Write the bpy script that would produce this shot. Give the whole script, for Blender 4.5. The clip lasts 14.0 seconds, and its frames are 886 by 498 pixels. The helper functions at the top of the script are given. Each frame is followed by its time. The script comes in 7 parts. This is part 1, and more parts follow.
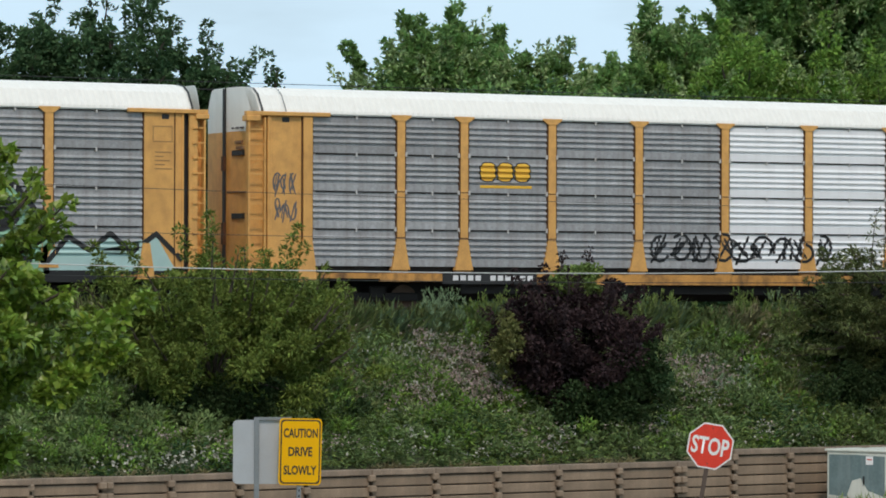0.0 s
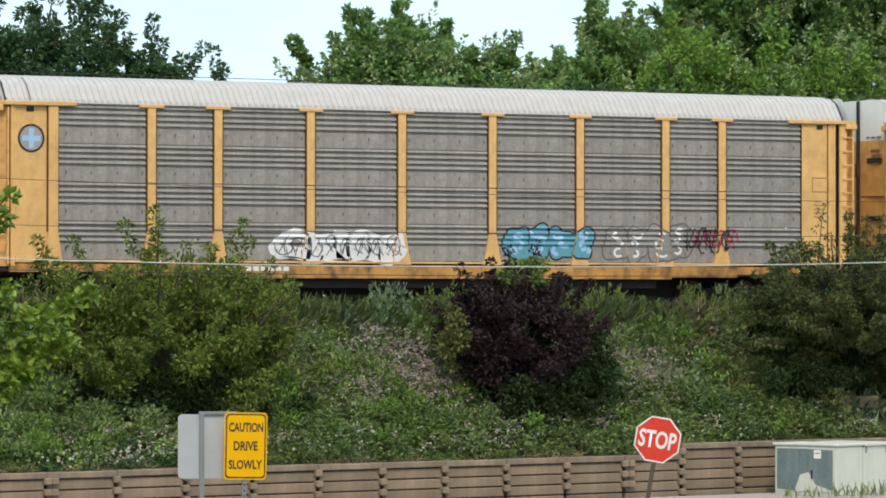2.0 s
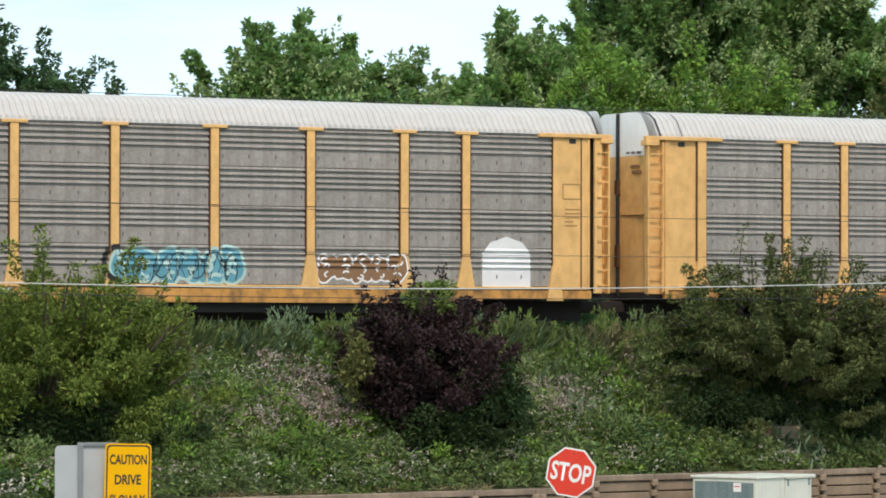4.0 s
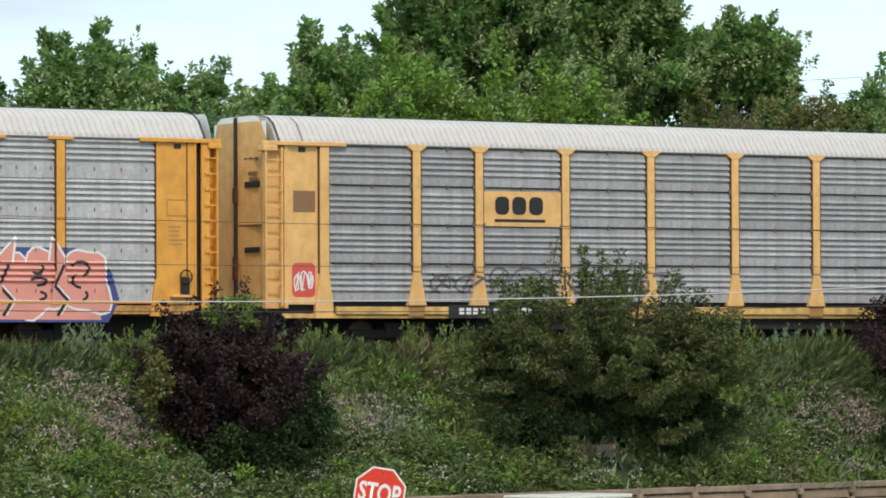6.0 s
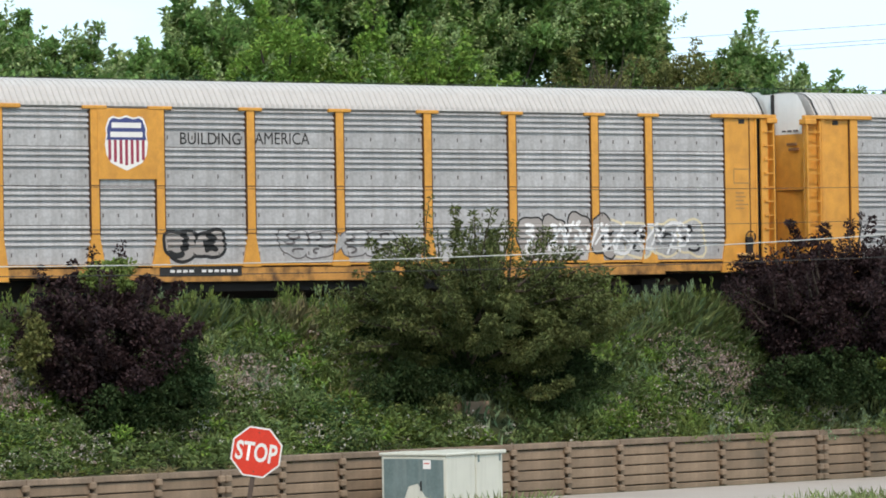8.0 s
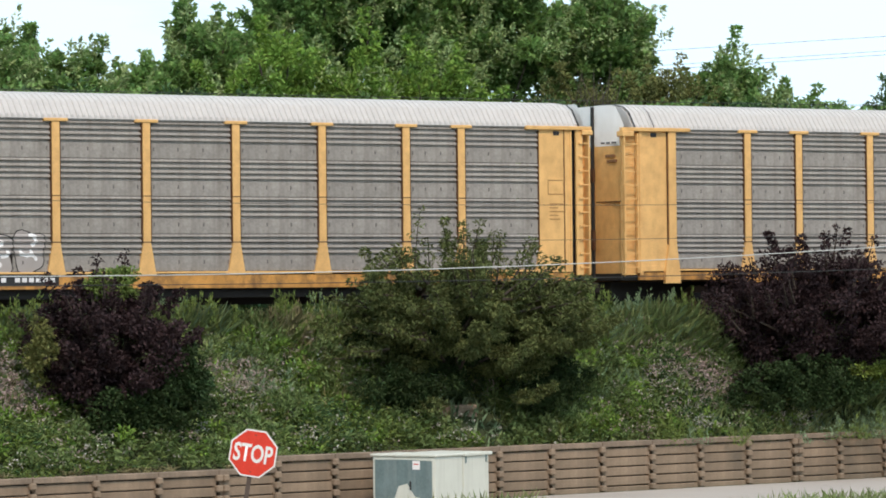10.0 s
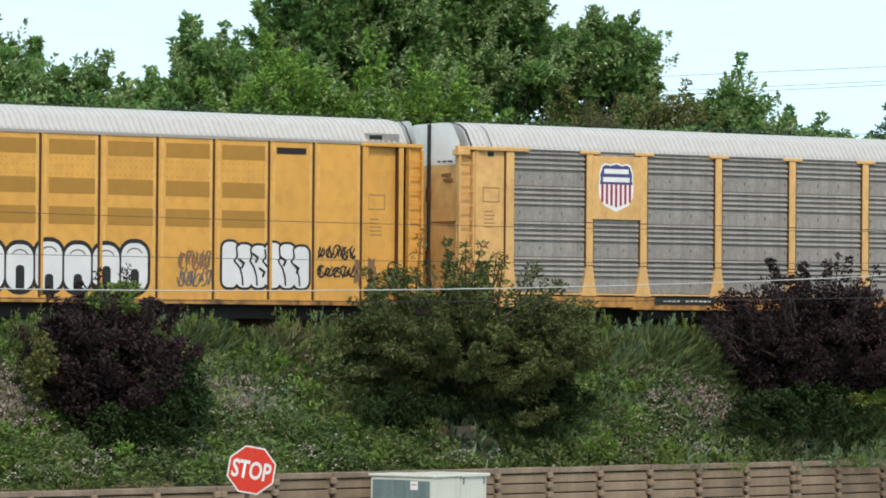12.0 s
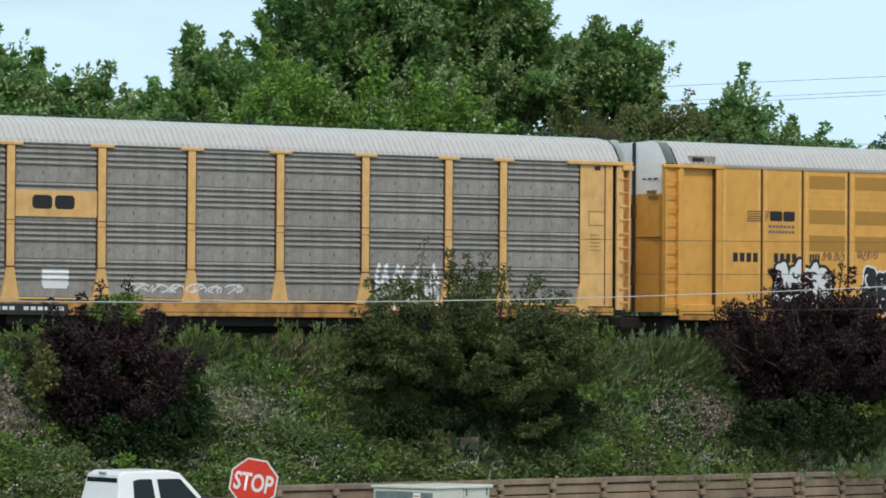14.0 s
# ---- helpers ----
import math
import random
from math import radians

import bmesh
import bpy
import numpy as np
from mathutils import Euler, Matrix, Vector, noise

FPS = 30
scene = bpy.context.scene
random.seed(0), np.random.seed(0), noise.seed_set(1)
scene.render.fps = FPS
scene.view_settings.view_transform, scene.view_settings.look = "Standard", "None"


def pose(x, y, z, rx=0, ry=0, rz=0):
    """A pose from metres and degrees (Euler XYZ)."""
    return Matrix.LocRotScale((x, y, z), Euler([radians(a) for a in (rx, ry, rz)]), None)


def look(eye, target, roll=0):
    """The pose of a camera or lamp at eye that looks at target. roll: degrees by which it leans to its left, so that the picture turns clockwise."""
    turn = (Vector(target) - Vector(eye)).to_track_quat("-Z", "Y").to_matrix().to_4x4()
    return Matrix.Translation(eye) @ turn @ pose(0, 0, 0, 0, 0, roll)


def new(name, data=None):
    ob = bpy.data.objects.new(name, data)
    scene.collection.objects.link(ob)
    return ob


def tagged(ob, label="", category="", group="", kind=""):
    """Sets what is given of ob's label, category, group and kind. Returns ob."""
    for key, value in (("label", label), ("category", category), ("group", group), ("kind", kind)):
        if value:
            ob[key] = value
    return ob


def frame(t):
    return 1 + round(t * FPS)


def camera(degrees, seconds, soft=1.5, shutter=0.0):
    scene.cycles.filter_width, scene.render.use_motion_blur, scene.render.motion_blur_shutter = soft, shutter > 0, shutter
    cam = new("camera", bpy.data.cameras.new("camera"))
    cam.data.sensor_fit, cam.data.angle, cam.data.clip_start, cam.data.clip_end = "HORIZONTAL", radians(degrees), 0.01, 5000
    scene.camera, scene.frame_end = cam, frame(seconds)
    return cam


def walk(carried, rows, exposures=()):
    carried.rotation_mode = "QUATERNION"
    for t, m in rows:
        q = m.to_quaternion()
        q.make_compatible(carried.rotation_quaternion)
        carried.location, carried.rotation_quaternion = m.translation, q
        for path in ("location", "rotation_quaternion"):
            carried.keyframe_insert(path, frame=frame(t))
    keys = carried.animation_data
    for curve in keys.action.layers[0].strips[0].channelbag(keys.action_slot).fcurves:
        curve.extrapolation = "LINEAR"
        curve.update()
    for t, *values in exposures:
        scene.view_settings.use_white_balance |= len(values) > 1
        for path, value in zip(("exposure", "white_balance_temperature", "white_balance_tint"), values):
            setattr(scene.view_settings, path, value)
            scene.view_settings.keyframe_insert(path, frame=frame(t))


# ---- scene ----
cam = camera(12.0, 14.0, soft=1.8)
EYE = 5.3
PATH = [  # seconds, x, y, z from the eye height, heading to the right of +y, pitch, roll
    (0.0, 0.15, 0.48, -0.030, 27.499, 0.694, 0.176),
    (0.5, 0.15, 0.50, -0.010, 27.634, 0.544, 0.190),
    (1.0, 0.05, 0.27, 0.030, 27.833, 0.422, 0.120),
    (1.5, -0.00, 0.00, -0.062, 28.001, 0.499, 0.007),
    (2.0, 0.36, 0.79, -0.094, 28.204, 0.651, 0.050),
    (4.5, 3.73, 6.52, -0.306, 29.931, 1.176, 0.077),
    (5.0, 4.35, 7.59, -0.377, 30.543, 1.280, 0.032),
    (5.5, 4.73, 8.27, -0.368, 31.271, 1.339, -0.062),
    (6.0, 5.03, 8.70, -0.419, 32.063, 1.388, -0.248),
    (6.5, 5.09, 8.73, -0.389, 32.884, 1.194, -0.463),
    (7.0, 5.12, 8.79, -0.409, 33.482, 0.948, -0.662),
    (7.5, 5.23, 9.02, -0.418, 33.674, 0.878, -0.776),
    (8.0, 4.30, 7.42, -0.367, 33.737, 0.791, -0.926),
    (10.5, 1.88, 3.45, -0.124, 33.794, 0.842, -0.354),
    (11.0, 1.88, 3.46, -0.175, 33.782, 0.954, 0.012),
    (11.5, 1.85, 3.39, -0.164, 33.760, 1.010, 0.297),
    (12.0, 1.90, 3.51, -0.194, 33.758, 1.083, 0.430),
    (12.5, 1.91, 3.50, -0.133, 33.746, 1.083, 0.423),
    (13.0, 1.94, 3.58, -0.153, 33.760, 1.127, 0.379),
    (13.5, 1.91, 3.50, -0.092, 33.769, 1.125, 0.389),
    (14.0, 2.03, 3.68, -0.143, 33.715, 1.208, 0.376),
]


def stand(x, y, z, heading, pitch, roll):
    return pose(x, y, EYE + z, 0, 0, -heading) @ pose(0, 0, 0, 90 + pitch) @ pose(0, 0, 0, 0, 0, roll)


EXPOSURES = [  # seconds, stops, kelvin, tint
    (0.0, -0.50, 6750, 18), (0.6, -0.36, 6950, 19), (1.2, -0.10, 7050, 20), (2.0, -0.08, 7050, 19), (5.0, 0.04, 7100, 20),
    (6.0, -0.06, 7100, 20), (6.5, -0.18, 7050, 20), (7.0, -0.10, 7000, 19),
    (7.5, -0.05, 7000, 20), (11.0, 0.0, 7050, 22), (12.5, -0.18, 6800, 16), (14.0, -0.38, 6650, 16)]
walk(cam, [(t, stand(*row)) for t, *row in PATH], EXPOSURES)

# ---- light ----
SUN_UP, SUN_AROUND = 50.0, 201.0   # elevation; compass angle of the sun, clockwise from +y
world = bpy.data.worlds.new("sky")
scene.world = world
world.use_nodes = True
wn, wl = world.node_tree.nodes, world.node_tree.links
wn.clear()
w_out = wn.new("ShaderNodeOutputWorld")
w_bg = wn.new("ShaderNodeBackground")
w_sky = wn.new("ShaderNodeTexSky")
w_sky.sky_type = 'NISHITA'
w_sky.sun_disc = False
w_sky.sun_elevation = radians(SUN_UP)
w_sky.sun_rotation = radians(SUN_AROUND)
w_sky.air_density, w_sky.dust_density = 1.0, 2.0
w_co = wn.new("ShaderNodeTexCoord")
w_map = wn.new("ShaderNodeMapping")
w_map.inputs["Scale"].default_value = (2.0, 2.0, 9.0)
w_noise = wn.new("ShaderNodeTexNoise")
w_noise.inputs["Scale"].default_value = 2.2
w_noise.inputs["Detail"].default_value = 6.0
w_ramp = wn.new("ShaderNodeValToRGB")
w_ramp.color_ramp.elements[0].position, w_ramp.color_ramp.elements[1].position = 0.12, 0.50
w_mix = wn.new("ShaderNodeMixRGB")
w_mix.inputs["Color2"].default_value = (9.9, 14.2, 16.6, 1)
wl.new(w_co.outputs["Generated"], w_map.inputs["Vector"])
wl.new(w_map.outputs[0], w_noise.inputs["Vector"])
wl.new(w_noise.outputs["Fac"], w_ramp.inputs[0])
wl.new(w_ramp.outputs[0], w_mix.inputs["Fac"])
wl.new(w_sky.outputs[0], w_mix.inputs["Color1"])
wl.new(w_mix.outputs[0], w_bg.inputs["Color"])
w_bg.inputs["Strength"].default_value = 0.085
wl.new(w_bg.outputs[0], w_out.inputs[0])

sun = new("sun", bpy.data.lights.new("sun", "SUN"))
sun.data.energy, sun.data.angle, sun.data.color = 2.25, radians(7), (1.0, 0.87, 0.72)
_a, _e = radians(SUN_AROUND), radians(SUN_UP)
sun.matrix_basis = look((0, 0, 60), Vector((0, 0, 60)) - Vector((math.sin(_a) * math.cos(_e), math.cos(_a) * math.cos(_e), math.sin(_e))))


# ---- materials ----
def material(name, colour, rough=0.7, metal=0.0, vary=0.12, scale=3.0, fine=40.0, bump=0.15, bump_scale=60.0,
             streak=0.0, dirt=(0.12, 0.10, 0.08), island=0.0, obj=0.0, translucent=0.0, stretch=(1, 1, 1), run=(5.0, 5.0, 0.35)):
    """A painted or natural surface: two scales of tone, dirt running down, fine relief."""
    m = bpy.data.materials.new(name)
    m.use_nodes = True
    n, k = m.node_tree.nodes, m.node_tree.links
    b = n["Principled BSDF"]
    b.inputs["Roughness"].default_value, b.inputs["Metallic"].default_value = rough, metal
    co = n.new("ShaderNodeTexCoord")
    mp = n.new("ShaderNodeMapping")
    mp.inputs["Scale"].default_value = stretch
    k.new(co.outputs["Object"], mp.inputs["Vector"])
    big, small = n.new("ShaderNodeTexNoise"), n.new("ShaderNodeTexNoise")
    big.inputs["Scale"].default_value, small.inputs["Scale"].default_value = scale, fine
    big.inputs["Detail"].default_value, small.inputs["Detail"].default_value = 4, 3
    for x in (big, small):
        k.new(mp.outputs[0], x.inputs["Vector"])
    add = n.new("ShaderNodeMath")
    add.operation = 'ADD'
    k.new(big.outputs["Fac"], add.inputs[0])
    k.new(small.outputs["Fac"], add.inputs[1])
    rng = n.new("ShaderNodeMapRange")
    rng.inputs["From Min"].default_value, rng.inputs["From Max"].default_value = 0.6, 1.4
    rng.inputs["To Min"].default_value, rng.inputs["To Max"].default_value = 1 - vary, 1 + vary
    k.new(add.outputs[0], rng.inputs["Value"])
    value = rng.outputs[0]
    for amount, which in ((island, "island"), (obj, "obj")):
        if not amount:
            continue
        src = n.new("ShaderNodeNewGeometry").outputs["Random Per Island"] if which == "island" else n.new("ShaderNodeObjectInfo").outputs["Random"]
        r2 = n.new("ShaderNodeMapRange")
        r2.inputs["To Min"].default_value, r2.inputs["To Max"].default_value = 1 - amount, 1 + amount
        k.new(src, r2.inputs["Value"])
        mul = n.new("ShaderNodeMath")
        mul.operation = 'MULTIPLY'
        k.new(value, mul.inputs[0])
        k.new(r2.outputs[0], mul.inputs[1])
        value = mul.outputs[0]
    hsv = n.new("ShaderNodeHueSaturation")
    hsv.inputs["Color"].default_value = (*colour, 1)
    k.new(value, hsv.inputs["Value"])
    colour_out = hsv.outputs[0]
    if island:
        hue = n.new("ShaderNodeMapRange")
        hue.inputs["To Min"].default_value, hue.inputs["To Max"].default_value = 0.485, 0.515
        wn2 = n.new("ShaderNodeTexWhiteNoise")
        wn2.noise_dimensions = '1D'
        k.new(n.new("ShaderNodeNewGeometry").outputs["Random Per Island"], wn2.inputs["W"])
        k.new(wn2.outputs["Value"], hue.inputs["Value"])
        k.new(hue.outputs[0], hsv.inputs["Hue"])
    if streak:
        sm = n.new("ShaderNodeMapping")
        sm.inputs["Scale"].default_value = run
        k.new(co.outputs["Object"], sm.inputs["Vector"])
        sn = n.new("ShaderNodeTexNoise")
        sn.inputs["Scale"].default_value, sn.inputs["Detail"].default_value = 1.6, 5
        k.new(sm.outputs[0], sn.inputs["Vector"])
        sr = n.new("ShaderNodeMapRange")
        sr.inputs["From Min"].default_value, sr.inputs["From Max"].default_value = 0.42, 0.75
        sr.inputs["To Max"].default_value = streak
        k.new(sn.outputs["Fac"], sr.inputs["Value"])
        mx = n.new("ShaderNodeMixRGB")
        mx.inputs["Color2"].default_value = (*dirt, 1)
        k.new(sr.outputs[0], mx.inputs["Fac"])
        k.new(colour_out, mx.inputs["Color1"])
        colour_out = mx.outputs[0]
    k.new(colour_out, b.inputs["Base Color"])
    if bump:
        bn, bp = n.new("ShaderNodeTexNoise"), n.new("ShaderNodeBump")
        bn.inputs["Scale"].default_value, bn.inputs["Detail"].default_value = bump_scale, 4
        bp.inputs["Strength"].default_value, bp.inputs["Distance"].default_value = bump, 0.02
        k.new(mp.outputs[0], bn.inputs["Vector"])
        k.new(bn.outputs["Fac"], bp.inputs["Height"])
        k.new(bp.outputs[0], b.inputs["Normal"])
    if translucent:
        tr, mixs = n.new("ShaderNodeBsdfTranslucent"), n.new("ShaderNodeMixShader")
        mixs.inputs[0].default_value = translucent
        k.new(colour_out, tr.inputs["Color"])
        k.new(b.outputs[0], mixs.inputs[1])
        k.new(tr.outputs[0], mixs.inputs[2])
        k.new(mixs.outputs[0], n["Material Output"].inputs["Surface"])
    return m


def dull(*args, **named):
    m = material(*args, **named)
    m.node_tree.nodes["Principled BSDF"].inputs["Specular IOR Level"].default_value = 0.2
    return m


def leafy(name, colour, island=0.4, translucent=0.3, vary=0.3, scale=0.5, rough=0.75):
    return dull(name, colour, rough=rough, vary=vary, scale=scale, fine=6.0, bump=0, island=island, translucent=translucent)


YELLOW = material("rack yellow paint", (0.72, 0.375, 0.105), 0.55, vary=0.2, scale=0.7, streak=0.5, dirt=(0.42, 0.2, 0.06), bump=0.12, run=(2.2, 2.2, 1.7))
YELLOW_PALE = material("sun-bleached rack yellow paint", (0.78, 0.46, 0.17), 0.6, vary=0.2, scale=0.7, streak=0.55, dirt=(0.5, 0.26, 0.09), bump=0.12, run=(2.2, 2.2, 1.7))
YELLOW_NEW = material("bright rack yellow paint", (0.74, 0.345, 0.055), 0.5, vary=0.2, scale=0.7, streak=0.5, dirt=(0.46, 0.2, 0.04), bump=0.12, run=(2.2, 2.2, 1.7))
YELLOW_BOX = material("box rack yellow paint", (0.76, 0.38, 0.075), 0.55, vary=0.16, scale=0.6, streak=0.4, dirt=(0.5, 0.24, 0.05), bump=0.12, run=(2.2, 2.2, 1.7))
YELLOW_STRIP = material("pale yellow edge strip paint", (0.80, 0.45, 0.12), 0.55, vary=0.2, scale=0.8, streak=0.55, dirt=(0.48, 0.23, 0.07), bump=0.12, run=(2.2, 2.2, 1.7))
SILL = material("grimy yellow sill paint", (0.56, 0.27, 0.065), 0.65, vary=0.28, scale=1.4, streak=0.95, dirt=(0.07, 0.04, 0.025), bump=0.08, run=(2.2, 2.2, 1.6))
SILL_PALE = material("chalky yellow sill paint", (0.70, 0.44, 0.14), 0.65, vary=0.22, scale=1.2, streak=0.7, dirt=(0.16, 0.10, 0.05), bump=0.08, run=(2.0, 2.0, 1.6))
OCHRE = material("ochre screen patch", (0.42, 0.21, 0.035), 0.7, vary=0.1, bump=0.1)
GALV = material("weathered galvanised steel", (0.36, 0.36, 0.365), 0.55, 0.15, vary=0.3, scale=1.6, fine=14.0, streak=0.6, dirt=(0.24, 0.22, 0.2), obj=0.15, bump=0.05)
GALV_DULL = material("brown-grey galvanised steel", (0.310, 0.286, 0.258), 0.6, 0.1, vary=0.3, scale=1.6, fine=14.0, streak=0.6, dirt=(0.20, 0.175, 0.15), obj=0.06, bump=0.05)
GALV_BRIGHT = material("bright galvanised steel", (0.475, 0.470, 0.470), 0.5, 0.15, vary=0.3, scale=1.6, fine=14.0, streak=0.6, dirt=(0.33, 0.31, 0.30), obj=0.08, bump=0.05)
GALV_WHITE = material("new pale steel panel", (0.86, 0.86, 0.86), 0.5, 0.05, vary=0.06, scale=0.9, streak=0.1, dirt=(0.4, 0.38, 0.36), bump=0.03)
ROOF_CREAM = material("cream white roof", (0.82, 0.80, 0.74), 0.6, vary=0.06, streak=0.12, dirt=(0.55, 0.5, 0.42), bump=0.03)
ROOF_GREY = material("pale galvanised roof", (0.535, 0.51, 0.485), 0.5, 0.1, vary=0.10, streak=0.2, dirt=(0.42, 0.41, 0.4), bump=0.03)
WHITE = material("white paint", (0.87, 0.86, 0.83), 0.55, vary=0.06, streak=0.08, dirt=(0.4, 0.38, 0.34), bump=0.03)
BLACK = material("black paint", (0.02, 0.02, 0.02), 0.6, vary=0.2, bump=0.05)
RIVET = material("rust-stained rivet heads", (0.42, 0.22, 0.055), 0.8, vary=0.3, bump=0)
RUST_DARK = material("dark rusty seam and edge shade", (0.085, 0.035, 0.012), 0.8, vary=0.2, bump=0)
BOLT = material("dull bolt heads", (0.14, 0.13, 0.125), 0.7, vary=0.1, bump=0)
# grimy steel, and the flat dark that stands for shade in gaps
DARK = material("dark grimy steel and gap shade", (0.017, 0.014, 0.012), 0.8, vary=0.3, scale=2, bump=0.2)
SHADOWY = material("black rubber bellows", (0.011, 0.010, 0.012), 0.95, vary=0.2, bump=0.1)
SPRAYS = {}


def spray(name, c):
    if name not in SPRAYS:
        SPRAYS[name] = material(name + " spray paint", c, 0.6, vary=0.12, scale=1.5, bump=0.03)
    return SPRAYS[name]


MINT, INK, SKYBLUE = spray("mint", (0.21, 0.40, 0.27)), spray("black", (0.013, 0.013, 0.013)), spray("sky blue", (0.32, 0.55, 0.75))
SALMON, CHALK, NAVY = spray("salmon", (0.72, 0.30, 0.24)), spray("chalk white", (0.75, 0.75, 0.75)), spray("navy", (0.05, 0.07, 0.22))
TEAL, CRIMSON, LEMON = spray("teal", (0.10, 0.33, 0.42)), spray("crimson", (0.35, 0.04, 0.08)), spray("lemon", (0.75, 0.68, 0.16))
GREYINK, RED, GOLD = spray("faded black", (0.12, 0.11, 0.11)), spray("red", (0.62, 0.09, 0.07)), spray("golden yellow", (0.80, 0.45, 0.04))
CREAM_INK = spray("cream", (0.70, 0.62, 0.42))
GREYTAN = spray("faded grey-tan", (0.36, 0.33, 0.31))
OLD_OCHRE = spray("dark ochre", (0.40, 0.21, 0.07))
AQUA, BROWN = spray("pale aqua", (0.40, 0.58, 0.55)), spray("brown", (0.25, 0.13, 0.06))

SIGN_YELLOW = dull("reflective yellow sheeting", (0.92, 0.47, 0.0), 0.4, vary=0.04, bump=0)
SIGN_RED = dull("faded red sign sheeting", (0.76, 0.06, 0.035), 0.45, vary=0.12, scale=5, bump=0.02)
SIGN_WHITE = material("white sign sheeting", (0.82, 0.80, 0.78), 0.45, vary=0.04, bump=0)
ALU = material("bare aluminium sign back", (0.50, 0.52, 0.54), 0.5, 0.3, vary=0.08, bump=0.03)
POST_STEEL = material("galvanised sign post", (0.27, 0.29, 0.30), 0.5, 0.4, vary=0.12, bump=0.05)
POST_RUST = material("brown rusted post", (0.10, 0.07, 0.055), 0.8, vary=0.2, bump=0.15)
CONCRETE = material("tan concrete retaining block", (0.235, 0.172, 0.117), 0.9, vary=0.42, scale=1.6, streak=0.35, dirt=(0.15, 0.115, 0.085), obj=0.12, bump=0.3, bump_scale=30)
CAP = material("weathered concrete cap", (0.22, 0.165, 0.118), 0.9, vary=0.5, scale=1.4, streak=0.3, obj=0.12, bump=0.3, bump_scale=30)
ROAD = material("sun-bleached asphalt", (0.40, 0.36, 0.32), 0.9, vary=0.12, scale=0.4, fine=60, bump=0.3, bump_scale=90)
SOIL = material("grassy embankment soil", (0.045, 0.06, 0.022), 0.95, vary=0.4, scale=0.6, fine=8, bump=0.4, bump_scale=20)
BALLAST = material("grey ballast", (0.17, 0.155, 0.14), 0.95, vary=0.35, scale=3, fine=25, bump=0.8, bump_scale=18)
RAIL = material("rusty rail steel", (0.13, 0.08, 0.055), 0.6, 0.5, vary=0.2)
BARK = material("grey-brown bark", (0.065, 0.05, 0.038), 0.9, vary=0.3, scale=4, bump=0.5, bump_scale=25, stretch=(1, 1, 0.3))
CAB_DARK = material("faded grey-green cabinet paint", (0.13, 0.19, 0.19), 0.6, vary=0.2, scale=2.2, fine=14, streak=0.3, dirt=(0.28, 0.33, 0.32), bump=0.05)
CAB_PALE = material("pale grey-green cabinet paint", (0.60, 0.615, 0.54), 0.55, vary=0.1, scale=1.5, streak=0.2, dirt=(0.3, 0.3, 0.25), bump=0.04)
WIRE_PALE = material("weathered aluminium cable", (0.6, 0.6, 0.58), 0.5, 0.2, vary=0.05, bump=0)
WIRE_DARK = material("dark insulated cable", (0.035, 0.035, 0.035), 0.6, vary=0.05, bump=0)
CAR_WHITE = material("white car paint", (0.80, 0.80, 0.80), 0.25, vary=0.02, bump=0)
GLASS = dull("dark tinted glass", (0.015, 0.022, 0.022), 0.15, vary=0.05, bump=0)
RUBBER = material("tyre rubber", (0.02, 0.02, 0.02), 0.85, vary=0.2)

L_MAPLE = leafy("maple leaves", (0.190, 0.325, 0.105), translucent=0.42)
L_DEEP = leafy("deep green leaves", (0.070, 0.140, 0.058))
L_LIGHT = leafy("light green leaves", (0.190, 0.320, 0.065))
L_OLIVE = leafy("olive green leaves", (0.185, 0.200, 0.070))
L_BUSH = leafy("fresh shrub leaves", (0.188, 0.262, 0.074))
L_SHRUB = leafy("shrub leaves", (0.150, 0.205, 0.042), translucent=0.15)
L_NEAR = material("bright broad leaves", (0.212, 0.315, 0.046), rough=0.36, vary=0.3, scale=0.5, fine=6.0, bump=0, island=0.4, translucent=0.25)
L_PURPLE = leafy("purple-brown leaves", (0.043, 0.025, 0.027), translucent=0.12)
L_THORN = leafy("dark olive leaves", (0.125, 0.155, 0.055), translucent=0.12)
L_HERB = leafy("meadow leaves", (0.165, 0.240, 0.088), scale=0.35, vary=0.4)
L_GRASS = leafy("meadow grass blades", (0.270, 0.345, 0.140), scale=0.3)
L_STRAW = leafy("dry grass stalks", (0.400, 0.370, 0.215), scale=0.3)
L_GREY = leafy("silver-green weed leaves", (0.215, 0.310, 0.175), scale=0.3)
L_PALE = leafy("pale young maple leaves", (0.330, 0.430, 0.195))
# leaf green darkened to stand for the shade in and under the shrubs
L_SHADE = leafy("shade-dark green leaves", (0.032, 0.060, 0.020), translucent=0.12)
F_WHITE = leafy("white blossoms", (0.470, 0.455, 0.390), island=0.2, translucent=0.2, vary=0.1)
F_PINK = leafy("pale pink blossoms", (0.430, 0.335, 0.305), island=0.25, translucent=0.2, vary=0.1)


# ---- building helpers ----
RAIL_TOP = 4.85                # height of the rail above the street
TRACK_Y = 104.5                # centre line of the track, which runs along x
SPEED = 25.2                   # metres a second, along +x


def link(name, bm, mat, parent=None, label="", smooth=False):
    """One bmesh as one mesh object under parent."""
    me = bpy.data.meshes.new(name)
    bm.to_mesh(me)
    bm.free()
    me.materials.append(mat)
    if smooth:
        me.polygons.foreach_set("use_smooth", [True] * len(me.polygons))
    ob = new(name, me)
    if parent is not None:
        ob.parent = parent
    if label:
        ob["label"] = label
    return ob


part = link


